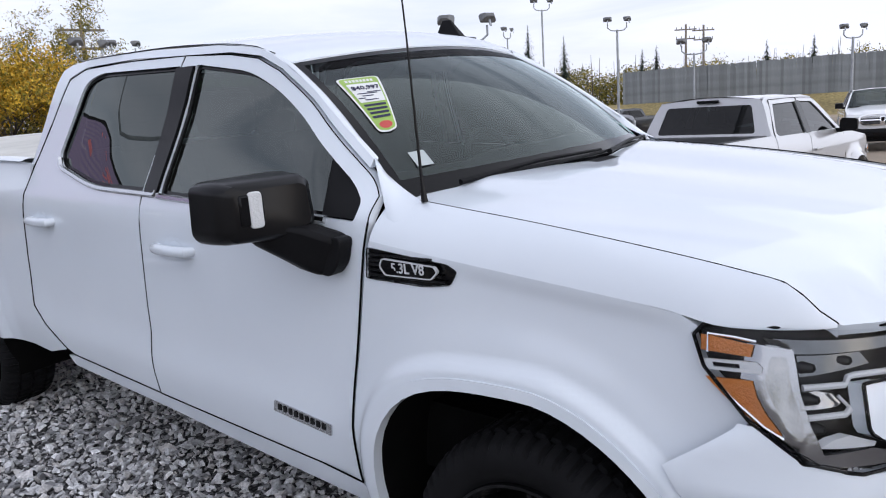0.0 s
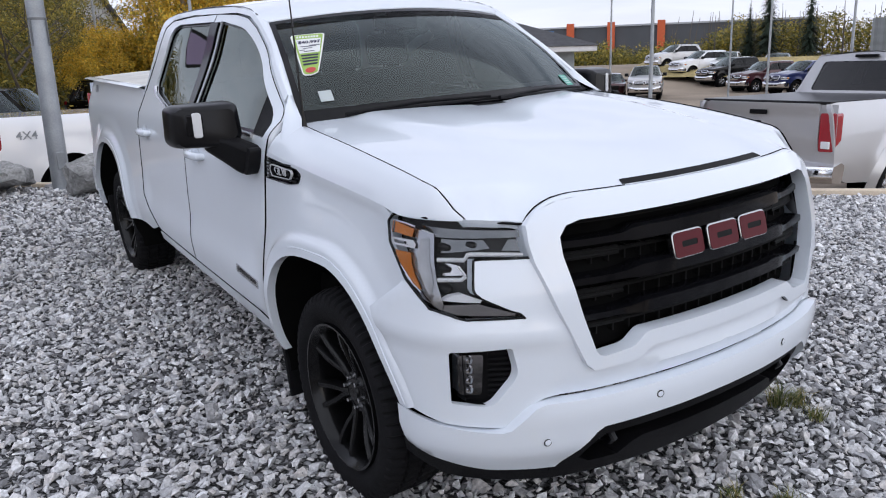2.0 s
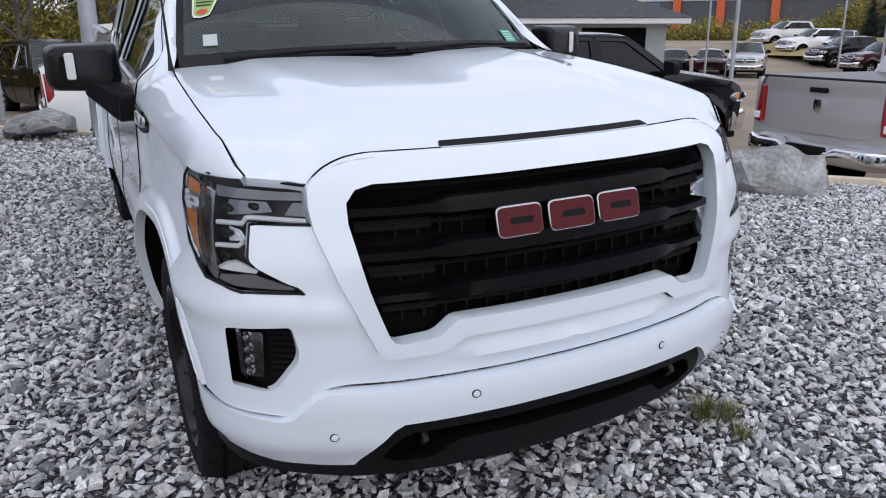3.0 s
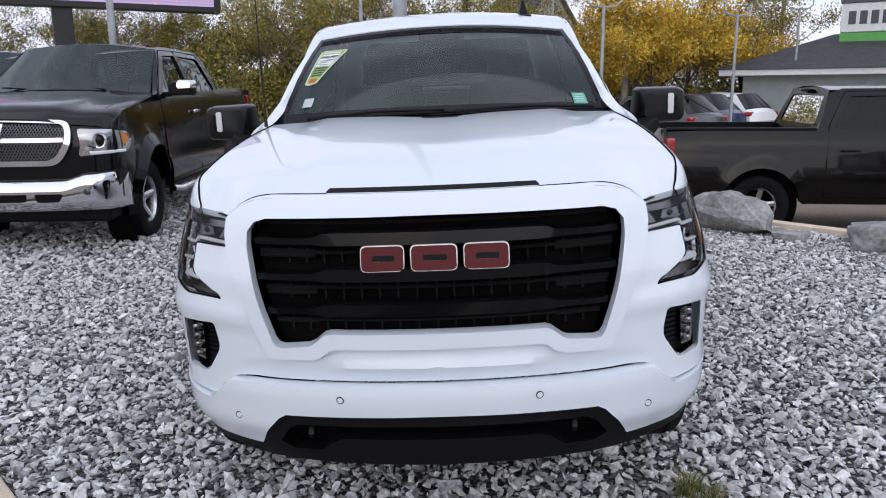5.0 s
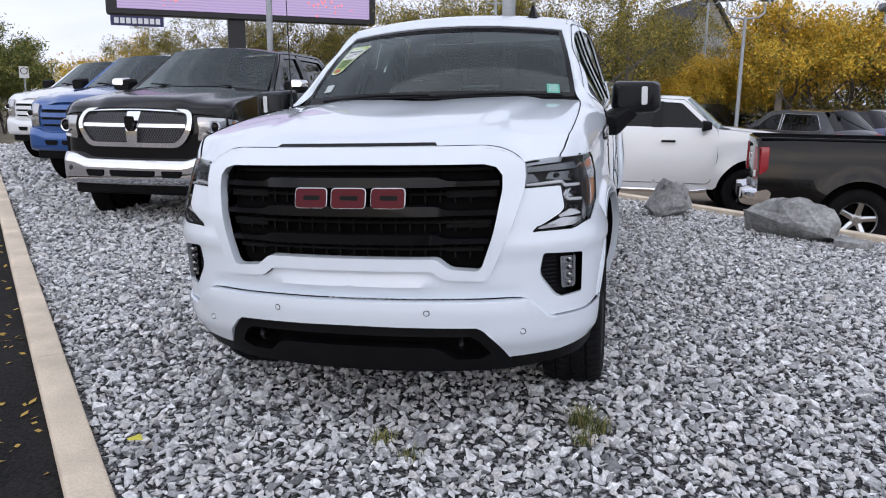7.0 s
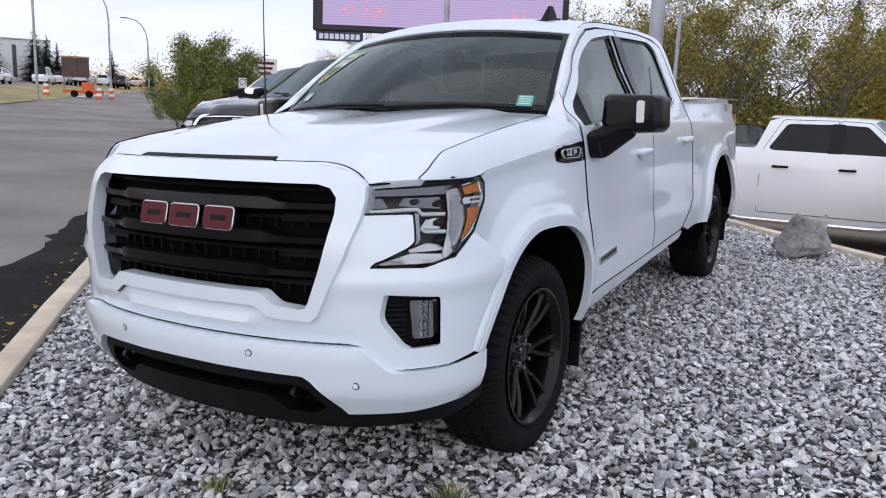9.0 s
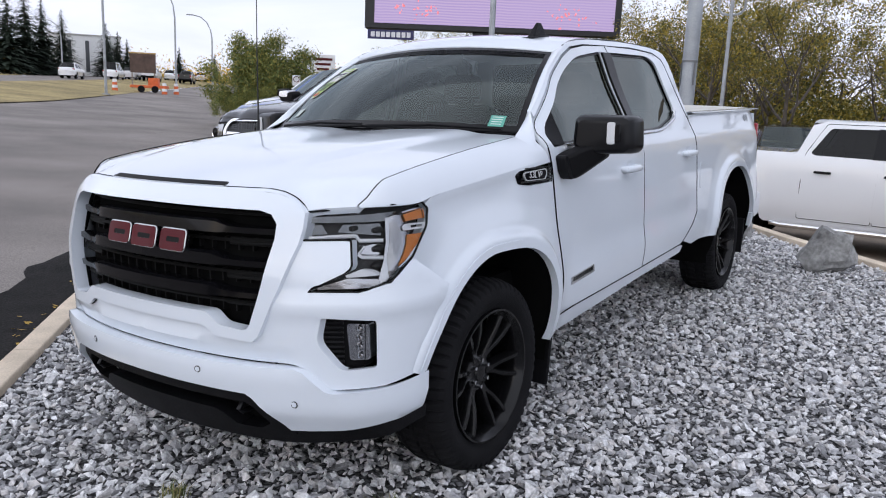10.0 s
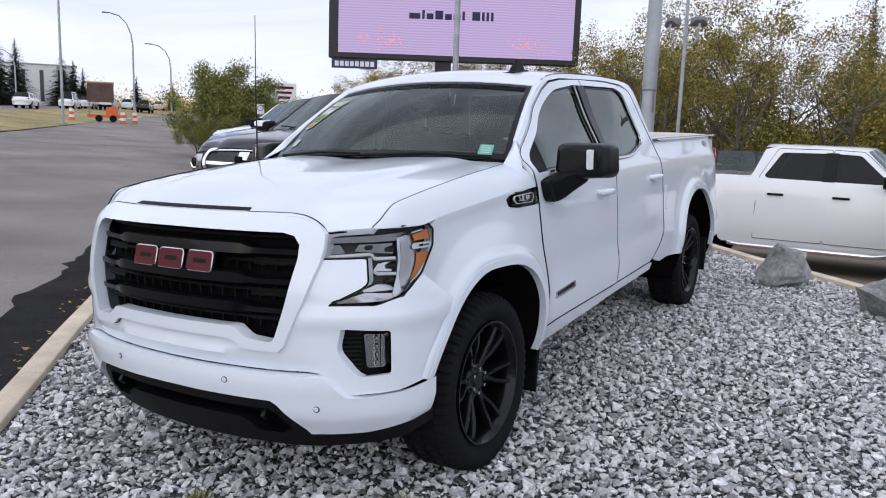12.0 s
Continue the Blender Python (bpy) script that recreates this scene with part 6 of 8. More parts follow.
rows = [((1.065, 1.715, 1.285), 0.060, 0.035), ((1.015, 1.655, 1.252), 0.068, 0.050), ((0.978, 1.610, 1.222), 0.068, 0.058), ((0.955, 1.585, 1.205), 0.066, 0.058)]
v_ = []
for (x, y, z), a, b in rows:
    v_ += [(x - 0.035, y - a, z + b * 0.9), (x + 0.03, y - a * 0.9, z + b * 0.8), (x + 0.035, y - a * 0.2, z - b), (x + 0.03, y + a * 0.9, z - b * 0.9), (x + 0.02, y + a, z + b * 0.8), (x - 0.035, y + a, z + b)]
arm.add(v_, [(6 * j + i, 6 * j + (i + 1) % 6, 6 * j + 6 + (i + 1) % 6, 6 * j + 6 + i) for j in range(3) for i in range(6)] + [tuple(range(6))[::-1], tuple(range(18, 24))])
pair("mirror_arm", arm, BLACK_PLASTIC, parents=mir, bevel=0.012)
foot = Mesh().prism(rounded([(1.500, 1.262), (1.632, 1.270), (1.632, 1.22), (1.595, 1.158), (1.550, 1.150), (1.512, 1.19)], 0.02, 3), lambda y, z, d: (flank(y, z) + d, y, z), 0.0, 0.05)
pair("mirror_foot", foot, BLACK_PLASTIC, parents=mir, bevel=0.008)
SIGNAL = shader("signal_lens", (0.62, 0.63, 0.64), 0.25, coat=0.5, bump=0.4, bump_scale=120)
sig = Mesh().prism(rounded([(1.120, 1.312), (1.154, 1.312), (1.154, 1.412), (1.120, 1.412)], 0.012, 3), lambda x, z, d: (x, 1.648 + 0.30 * (x - cx) + 0.02 * ((x - 1.1) / 0.1) ** 2 - d, z), 0.0, 0.014)
pair("turn_signal", sig, SIGNAL, parents=mir, label="clear turn signal strip", bevel=0.004)
part("mirror_band", Mesh().box((1.085, 1.648, 1.362), (0.19, 0.016, 0.085), Matrix.Rotation(radians(16), 3, "Z")), GLOSS_BLACK, mir[0], bevel=0.006)
part("mirror_band", Mesh().box((-1.085, 1.648, 1.362), (0.19, 0.016, 0.085), Matrix.Rotation(radians(-16), 3, "Z")), GLOSS_BLACK, mir[1], bevel=0.006)
pair("mirror_glass", Mesh().sheet(trimmed(mo, (0.92, 0.9)), lambda x, z: (x, 1.7975 + 0.30 * (x - cx), z), 0.06), CHROME, parents=mir)
# -- bed, cab back, tail
backs = lambda z: 3.67 - 0.18 * (z - 1.42) / 0.43
rwo = rounded([(-0.66, 1.47), (0.66, 1.47), (0.58, 1.80), (-0.58, 1.80)], 0.05)
cb = part("cab_back", Mesh().sheet([(-0.90, 0.95), (0.90, 0.95), (0.885, 1.42), (0.70, 1.85), (0.4, 1.87), (0, 1.875), (-0.4, 1.87), (-0.70, 1.85), (-0.885, 1.42)], lambda x, z: (x, backs(z), z), 0.08, [rwo]), WHITE, hero)
part("rear_window", Mesh().sheet(rwo, lambda x, z: (x, backs(z) - 0.012, z), 0.15), DARK_GLASS, cb)
COVER = shader("pale_bed_cover", (0.55, 0.54, 0.50), 0.6, vary=0.12, vary_scale=5, bump=0.2)
part("bed_cover", Mesh().grid(lambda y, x: (x, y, 1.455 + 0.020 * (y - 3.7) + 0.03 * (1 - (x / 0.86) ** 2)), np.linspace(3.70, 5.62, 8), np.linspace(-0.86, 0.86, 11)), COVER, hero, "pale hard bed cover", bevel=0.0)
for s in (-1, 1):
    part("bed_rail_cap", Mesh().grid(lambda y, t: (s * (0.855 + 0.055 * t), y, 1.452 + 0.019 * (y - 3.7) - 0.012 * t * t + 0.008), np.linspace(3.70, 5.66, 10) if s < 0 else np.linspace(5.66, 3.70, 10), np.linspace(0, 1, 4)), WHITE, hero)
part("tailgate", Mesh().sheet(rounded([(-0.76, 0.82), (0.76, 0.82), (0.76, 1.46), (-0.76, 1.46)], 0.03), lambda x, z: (x, 5.74 + 0.03 * smooth_step(1.38, 1.44, z) - 0.05 * x * x, z), 0.08, lip=(0, -0.05, 0)), WHITE, hero)
part("tail_panel", Mesh().sheet([(-0.9, 0.7), (0.9, 0.7), (0.88, 1.45), (-0.88, 1.45)], lambda x, z: (x, 5.66 - 0.04 * x * x, z), 0.2), WHITE, hero)
tail_o = [(5.57, 1.335), (5.70, 1.362), (5.752, 1.372), (5.74, 0.965), (5.57, 0.975)]
tls = pair("tail_lamp", Mesh().sheet(rounded(tail_o, 0.01, 2), side_at(-0.004), 0.05, lip=(-0.10, 0, 0)), RED_LENS, label="red tail lamp")
for s in (-1, 1):
    part("lamp_rear_face", Mesh().box((s * 0.84, 5.735, 1.17), (0.12, 0.03, 0.38)), RED_LENS, tls[0] if s > 0 else tls[1], bevel=0.01)
rb = Mesh()
o = rounded([(-0.04, 0.53), (0.12, 0.55), (0.15, 0.62), (0.14, 0.73), (0.0, 0.76), (-0.08, 0.72)], 0.02, 3)
k = len(o)
rb.add([(x * 0.965, 5.72 + u - 0.14 * smooth_step(0.75, 1.0, abs(x)), q) for x in np.linspace(-1, 1, 21) for u, q in o], [(i * k + (j + 1) % k, i * k + j, (i + 1) * k + j, (i + 1) * k + (j + 1) % k) for i in range(20) for j in range(k)] + [tuple(range(k)), tuple(range(20 * k, 21 * k))[::-1]])
part("rear_bumper", rb, WHITE, hero)
for s in (-1, 1):
    m = Matrix.Translation((s * (flank(5.28, 1.40) + 0.002), 5.28, 1.405)) @ pose(0, 0, 0, 90, 0, 90 * s) @ pose(0, 0, 0, -12, 0, 0)
    lettering("4X4", 0.085, 0.0006, GALV, bed[0] if s > 0 else bed[1], m, "drive_decal", 0.002)
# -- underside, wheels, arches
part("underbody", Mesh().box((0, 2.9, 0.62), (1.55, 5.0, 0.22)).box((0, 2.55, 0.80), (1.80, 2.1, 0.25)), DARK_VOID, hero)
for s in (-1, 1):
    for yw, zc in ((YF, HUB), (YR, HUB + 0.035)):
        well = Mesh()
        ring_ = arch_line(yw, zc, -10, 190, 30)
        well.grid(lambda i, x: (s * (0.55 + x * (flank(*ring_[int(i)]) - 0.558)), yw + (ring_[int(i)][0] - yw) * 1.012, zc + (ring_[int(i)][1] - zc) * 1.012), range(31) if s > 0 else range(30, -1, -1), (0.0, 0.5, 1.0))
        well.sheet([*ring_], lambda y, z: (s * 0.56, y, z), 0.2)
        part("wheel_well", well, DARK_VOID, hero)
        band_o = arch_line(yw, zc, 4 if yw > 2 else 3, 163, 30)
        mid_y = yw - (0.015 if yw < 2 else 0)
        outer = [(mid_y + (y - mid_y) * 1.062, zc + (z - zc) * 1.062) for y, z in band_o[::-1]]
        flare_m = Mesh().sheet(band_o + outer, side_at(0.004), 0.02, lip=(-0.008, 0, 0))
        part("wheel_arch_flare", flare_m if s > 0 else flare_m.mirrored(), WHITE, hero)
        flap = Mesh().box((s * 0.83, yw + 0.50 + 0.03, 0.335 if yw < 2 else 0.40), (0.24, 0.02, 0.30), Matrix.Rotation(radians(-10), 3, "X"))
        part("mud_flap", flap, BLACK_PLASTIC, hero, bevel=0.006)
    wheel(hero, s * 0.818, YF, HUB - 0.020, 0.403, 0.276, 0.275, 6, True, RIM_BLACK, out=0.80)
    wheel(hero, s * 0.805, YR, HUB + 0.016, 0.403, 0.276, 0.275, 6, True, RIM_BLACK, out=0.80)
# -- cabin
part("dashboard", Mesh().grid(lambda v, t: (v * 0.76, 1.42 + 0.44 * t - 0.12 * (1 - v * v) * (1 - t), 1.335 + 0.035 * math.sin(math.pi * min(t, 0.8) / 0.8) - 0.22 * smooth_step(0.8, 1.0, t) + (0.03 if -0.75 < v < 0.0 else 0.05) * smooth_step(0.5, 0.7, t) * (1 - smooth_step(0.85, 1, t))), np.linspace(-1, 1, 21), np.linspace(0, 1, 12)), BLACK_PLASTIC, hero)
sw = Mesh().lathe([(0.19 + 0.014 * math.cos(a), 0.014 * math.sin(a)) for a in np.linspace(0, 2 * math.pi, 9)[:-1]], 36, fn=lambda a, r, h: (r * math.cos(a), h, r * math.sin(a)), closed=True)
sw.box((0, 0, 0), (0.36, 0.02, 0.05)).box((0, 0, -0.09), (0.05, 0.02, 0.17))
part("steering_wheel", sw.moved(pose(0.40, 1.95, 1.27, -28)), BLACK_PLASTIC, hero)
for x in (-0.40, 0.40):
    part("front_seat", Mesh().box((x, 2.72, 1.17), (0.52, 0.17, 0.66), Matrix.Rotation(radians(-12), 3, "X")).box((x, 2.47, 0.86), (0.52, 0.55, 0.18)), FABRIC, hero, bevel=0.05)
    part("headrest", Mesh().box((x, 2.80, 1.60), (0.27, 0.11, 0.19), Matrix.Rotation(radians(-8), 3, "X")), FABRIC, hero, bevel=0.04)
    part("rear_headrest", Mesh().box((x, 3.50, 1.50), (0.25, 0.10, 0.15)), FABRIC, hero, bevel=0.04)
part("rear_seat", Mesh().box((0, 3.48, 1.12), (1.4, 0.15, 0.66)).box((0, 3.22, 0.85), (1.4, 0.5, 0.16)), FABRIC, hero, bevel=0.05)
part("headliner", Mesh().grid(lambda y, v: (v * 0.66, roof_pt(y, v)[1], roof_pt(y, v)[2] - 0.03), np.linspace(2.05, 3.45, 9)[::-1], np.linspace(-1, 1, 9)), HEADLINER, hero)
part("inner_mirror", Mesh().box((0, 1.985, 1.735), (0.24, 0.03, 0.07)).tube([(0, 1.96, 1.80), (0, 1.985, 1.75)], 0.012, 6), BLACK_PLASTIC, hero, bevel=0.01)
part("cabin_floor", Mesh().box((0, 2.55, 0.72), (1.8, 2.2, 0.05)), DARK_VOID, hero)
for s in (-1, 1):
    part("door_card", Mesh().sheet([(1.5, 0.6), (1.5, 1.30), (2.5, 1.33), (3.3, 1.38), (3.5, 1.0), (3.4, 0.65)], lambda y, z: (s * (flank(y, z) - 0.07), y, z), 0.15), BLACK_PLASTIC, hero)
# -- stickers on the windscreen
TAG_GREEN, TAG_WHITE, TAG_RED, TAG_INK = shader("sticker_green", (0.30, 0.46, 0.09), 0.5, vary=0.1), shader("sticker_white", (0.72, 0.73, 0.72), 0.5), shader("sticker_red", (0.50, 0.06, 0.05), 0.5), shader("sticker_ink", (0.01, 0.01, 0.05), 0.6)


def on_tag(u, w, off=0.004):
    """A point of the tapered price tag: u across, w down, both 0 to 1."""
    top, low = (0.77 - 0.025 * u, -0.90 + 0.215 * u), (0.325 + 0.010 * u, -0.91 + 0.080 * u)
    t, v = top[0] + (low[0] - top[0]) * w, top[1] + (low[1] - top[1]) * w
    return tuple(Vector(glass_pt(t, v)) + Vector((0, -0.57, 0.82)) * off)


def tag_piece(name, poly, mat, off, parent, r=0.0, label=""):
    o = rounded([(u * 0.14, w * 0.30) for u, w in poly], r, 3) if r else [(u * 0.14, w * 0.30) for u, w in poly]
    m = Mesh().sheet(o, lambda a, b: on_tag(a / 0.14, b / 0.30, off), 0.03)
    return part(name, Mesh().add(m.v, [q[::-1] for q in m.f]), mat, parent, label)


tag = tag_piece("price_sticker", [(0, 0.02), (1, 0.0), (1, 0.97), (0.5, 1.0), (0, 0.97)], TAG_WHITE, 0.004, ws, 0.02, "tapered green and white price sticker")
tag_piece("sticker_green", [(0.05, 0.04), (0.95, 0.02), (0.93, 0.95), (0.5, 0.98), (0.07, 0.95)], TAG_GREEN, 0.0052, tag, 0.016)
tag_piece("sticker_field", [(0.12, 0.16), (0.90, 0.155), (0.90, 0.52), (0.12, 0.52)], TAG_WHITE, 0.0064, tag, 0.004)
for k in range(8):
    tag_piece("sticker_stroke", [(0.16 + 0.085 * k, 0.075), (0.22 + 0.085 * k, 0.074), (0.22 + 0.085 * k, 0.125), (0.16 + 0.085 * k, 0.126)], TAG_WHITE, 0.0064, tag)
for u0, u1, w0 in ((0.2, 0.75, 0.355), (0.5, 0.88, 0.33), (0.3, 0.62, 0.40), (0.15, 0.35, 0.44), (0.3, 0.7, 0.475)):
    tag_piece("sticker_stroke", [(u0, w0), (u1, w0), (u1, w0 + 0.016), (u0, w0 + 0.016)], TAG_INK, 0.0074, tag)
for k in range(4):
    w0 = 0.555 + 0.065 * k
    tag_piece("sticker_bar", [(0.16, w0), (0.86, w0), (0.86, w0 + 0.036), (0.16, w0 + 0.036)], TAG_INK, 0.0064, tag, 0.003)
tag_piece("sticker_dot", [(0.5 + 0.30 * math.cos(a), 0.895 + 0.055 * math.sin(a)) for a in np.linspace(0, 2 * math.pi, 17)[:-1]], TAG_RED, 0.0064, tag)
c_, ex_ = Vector(on_tag(0.52, 0.255, 0.0078)), (Vector(on_tag(0.9, 0.255)) - Vector(on_tag(0.1, 0.255))).normalized()
ey_ = (Vector(on_tag(0.52, 0.1)) - Vector(on_tag(0.52, 0.4)))
ey_ = (ey_ - ex_ * ey_.dot(ex_)).normalized()
ez_ = ex_.cross(ey_)
mt_ = Matrix(((ex_.x, ey_.x, ez_.x, c_.x), (ex_.y, ey_.y, ez_.y, c_.y), (ex_.z, ey_.z, ez_.z, c_.z), (0, 0, 0, 1)))
lettering("$40,997", 0.030, 0.0004, TAG_INK, tag, mt_, "price_letters", 0.0006)


def glass_patch(name, t0, t1, v0, v1, mat, label):
    m = Mesh().grid(lambda v, t: tuple(Vector(glass_pt(t, v)) + Vector((0, -0.57, 0.82)) * 0.004), np.linspace(v0, v1, 4), np.linspace(t0, t1, 4))
    return part(name, m, mat, ws, label)


TEAL = shader("sticker_teal", (0.10, 0.38, 0.30), 0.5, vary=0.1)
st = glass_patch("small_sticker", 0.055, 0.150, 0.80, 0.885, TEAL, "small teal service sticker")
glass_patch("small_sticker", 0.120, 0.200, -0.865, -0.800, shader("sticker_pale", (0.45, 0.50, 0.50), 0.5, vary=0.1), "small pale sticker")
for k in range(4):
    part("sticker_bar", Mesh().grid(lambda v, t: tuple(Vector(glass_pt(t, v)) + Vector((0, -0.57, 0.82)) * 0.0052), (0.812, 0.872), (0.072 + 0.02 * k, 0.077 + 0.02 * k)), TAG_WHITE, st)
# == vehicles parked round the gravel strip ==
PAINT_BLACK = shader("black_metallic_paint", (0.003, 0.003, 0.0035), 0.16, spec=0.18, coat=0.3, vary=0.1)
PAINT_BLUE = shader("bright_blue_paint", (0.018, 0.085, 0.30), 0.28, metal=0.3, coat=1.0)
PAINT_SILVER = shader("silver_metallic_paint", (0.50, 0.50, 0.51), 0.34, metal=0.45, coat=1.0)
PAINT_OFFWHITE = shader("plain_white_paint", (0.76, 0.77, 0.79), 0.35, coat=1.0)
PAINT_MAROON = shader("dark_maroon_paint", (0.055, 0.010, 0.014), 0.3, metal=0.3, coat=1.0, vary=0.05)
PAINT_NAVY = shader("dark_blue_paint", (0.012, 0.022, 0.10), 0.3, metal=0.3, coat=1.0, vary=0.05)
PAINT_GREY = shader("dark_grey_paint", (0.035, 0.037, 0.042), 0.3, metal=0.4, coat=1.0, vary=0.05)
pickup("pickup_truck", "black pickup with chrome mesh grille parked on the gravel", (-3.98, 4.22), 3.9, 0.04, PAINT_BLACK, mirrors=CHROME, board=True, lift=True, flare=PAINT_BLACK, flare_h=0.012, handles=CHROME)
pickup("pickup_truck", "bright blue pickup parked on the gravel", (-6.66, 6.75), 4.5, 0.16, PAINT_BLUE, front="bars", bumper=PAINT_BLUE)
pickup("pickup_truck", "white pickup beside the blue one on the gravel", (-9.8, 9.7), 4.5, 0.2, PAINT_OFFWHITE, front="bars", bumper=PAINT_OFFWHITE)
lot_truck = pickup("pickup_truck", "white crew-cab pickup with side steps in the lot", (3.98, 11.60), 90, -0.45, PAINT_OFFWHITE, handles=BLACK_PLASTIC, board=True, bed="paint", rim_mat=SATIN_BLACK, L=5.50, wb=3.48, yc=3.56, yb=2.50, lift=True)
lettering("4X4", 0.16, 0.001, GALV, lot_truck, Matrix.Translation((-0.99, 5.02, 1.22)) @ pose(0, 0, 0, 90, 0, -90), "drive_decal", 0.002)
pickup("pickup_truck", "black pickup with open bed and chrome bumper", (8.64, 8.15), 85, -0.42, PAINT_BLACK, bed="open", yc=4.0)
pickup("pickup_truck", "silver pickup with a black bed cover and flared arches", (12.0, 3.55), 85, -0.38, PAINT_SILVER, flare=PAINT_SILVER, flare_h=0.02)
# the row of pickups across the lot
for k, (paint_, word) in enumerate(((PAINT_GREY, "dark grey"), (PAINT_NAVY, "dark blue"), (PAINT_MAROON, "dark maroon"), (PAINT_BLACK, "black"), (PAINT_OFFWHITE, "white"), (PAINT_SILVER, "silver"))):
    nx, ny = 38.2 + 1.55 * k, 22.6 + 3.75 * k
    pickup("pickup_truck", word + " pickup in the row across the lot", (nx, ny), -107, lot_height(nx, ny), paint_, bumper=CHROME, group="row of pickups")
for k in range(3):
    nx, ny = 46 + 1.2 * k, 34.5 - 3.4 * k
    pickup("pickup_truck", "white pickup on the bank behind the row", (nx, ny), -60, lot_height(nx, ny) + 0.05, PAINT_OFFWHITE, front="bars", bumper=PAINT_OFFWHITE, group="white pickups")
for az, d, paint_, word in ((47.6, 44, PAINT_SILVER, "silver"), (45.2, 47, PAINT_MAROON, "dark maroon"), (42.6, 46, PAINT_BLACK, "black")):
    nx, ny = d * math.sin(radians(az)), d * math.cos(radians(az))
    if word == "silver":
        pickup("pickup_truck", "silver pickup at the far side of the lot", (nx, ny), -50, lot_height(nx, ny), paint_)
    else:
        car(word + " car at the far side of the lot", (nx, ny), -45, lot_height(nx, ny), paint_, shape="sedan", H=1.46)
# cars beyond the white and black pickups
car("dark grey hatchback parked nose-in by the trees", (4.46, 24.2), -143, -0.42, PAINT_GREY, L=4.7)
car("dark blue hatchback parked by the trees", (6.15, 26.8), -143, -0.42, PAINT_NAVY, L=4.5)
car("white hatchback parked by the trees", (7.78, 28.3), -143, -0.42, PAINT_OFFWHITE, L=4.5)
car("black off-road wagon facing the lot", (5.2, 28.0), 30, -0.42, PAINT_BLACK, H=1.85)
car("pale grey sedan parked by the trees", (6.9, 31.0), 35, -0.42, PAINT_SILVER, H=1.45, shape="sedan")
car("white sedan parked by the trees", (8.6, 32.5), 35, -0.42, PAINT_OFFWHITE, H=1.45, shape="sedan")
car("black wagon seen behind the big post", (1.6, 22.3), 53, -0.42, PAINT_BLACK, H=1.72)
car("black wagon parked behind the white pickup", (-0.6, 17.8), 20, -0.42, PAINT_BLACK, H=1.75)
car("white sedan parked beyond the black pickup", (10.6, 9.9), 30, -0.42, PAINT_OFFWHITE, H=1.46, shape="sedan")
pickup("pickup_truck", "black pickup below the board fence", (36, 11.5), -80, lot_height(36, 11.5), PAINT_BLACK, group="dark pickups")
pickup("pickup_truck", "white work pickup facing the lot", (24.0, 4.6), -75, lot_height(24, 4.6), PAINT_OFFWHITE, group="dark pickups", bumper=BLACK_PLASTIC)
# traffic on the highway
for az, d, make, paint_, label in ((-59.6, 98, "car", PAINT_OFFWHITE, "white wagon driving on the highway"), (-57.0, 112, "van", PAINT_OFFWHITE, "white van on the highway"), (-55.9, 120, "car", PAINT_SILVER, "silver car on the highway"), (-54.6, 122, "pickup", PAINT_OFFWHITE, "white pickup on the highway"), (-53.4, 140, "car", PAINT_OFFWHITE, "white car far along the highway"), (-52.3, 128, "pickup", PAINT_GREY, "dark grey pickup on the highway"), (-51.4, 160, "car", PAINT_OFFWHITE, "white car far along the highway"), (-50.4, 185, "car", PAINT_SILVER, "silver car far along the highway")):
    nx, ny = d * math.sin(radians(az)), d * math.cos(radians(az))
    nz = road_height(across(nx, ny), along(nx, ny))
    if make == "pickup":
        pickup("pickup_truck", label, (nx, ny), -135, nz, paint_, group="traffic", bumper=BLACK_PLASTIC)
    else:
        car(label, (nx, ny), -135, nz, paint_, H=2.15 if make == "van" else 1.68, L=5.2 if make == "van" else 4.6, group="traffic")
car("dark wagon below the board fence", (38, 17), -70, lot_height(38, 17), PAINT_GREY)
bin_green = thing("waste_bin", "bright green waste bin by the low building", "waste bin", pose(12.9, 24.6, -0.42))
part("bin_body", Mesh().prism(rounded([(-0.3, -0.3), (0.3, -0.3), (0.3, 0.3), (-0.3, 0.3)], 0.05, 3), lambda u, v, d: (u * (0.85 + 0.2 * d), v * (0.85 + 0.2 * d), d), 0.0, 0.95), shader("bright_green_plastic", (0.10, 0.42, 0.03), 0.5, vary=0.1), bin_green)
part("bin_lid", Mesh().box((0, 0, 0.98), (0.68, 0.70, 0.06)), shader("bright_green_plastic_lid", (0.09, 0.36, 0.03), 0.5, vary=0.1), bin_green, bevel=0.015)
# == gravel, kerbs, rocks ==
def stone_template(flat, rng, points=10):
    bm = bmesh.new()
    for _ in range(points):
        p = Vector((rng.gauss(0, 1), rng.gauss(0, 1), rng.gauss(0, 1))).normalized()
        p = Vector((p.x * rng.uniform(0.75, 1.1), p.y * rng.uniform(0.6, 0.85), p.z * flat))
        bm.verts.new(p)
    r = bmesh.ops.convex_hull(bm, input=bm.verts)
    bmesh.ops.delete(bm, geom=[v for v in bm.verts if not v.link_faces], context="VERTS")
    bmesh.ops.triangulate(bm, faces=bm.faces)
    bm.verts.index_update()
    v = np.array([p.co[:] for p in bm.verts])
    f = np.array([[p.index for p in q.verts] for q in bm.faces])
    bm.free()
    return v, f


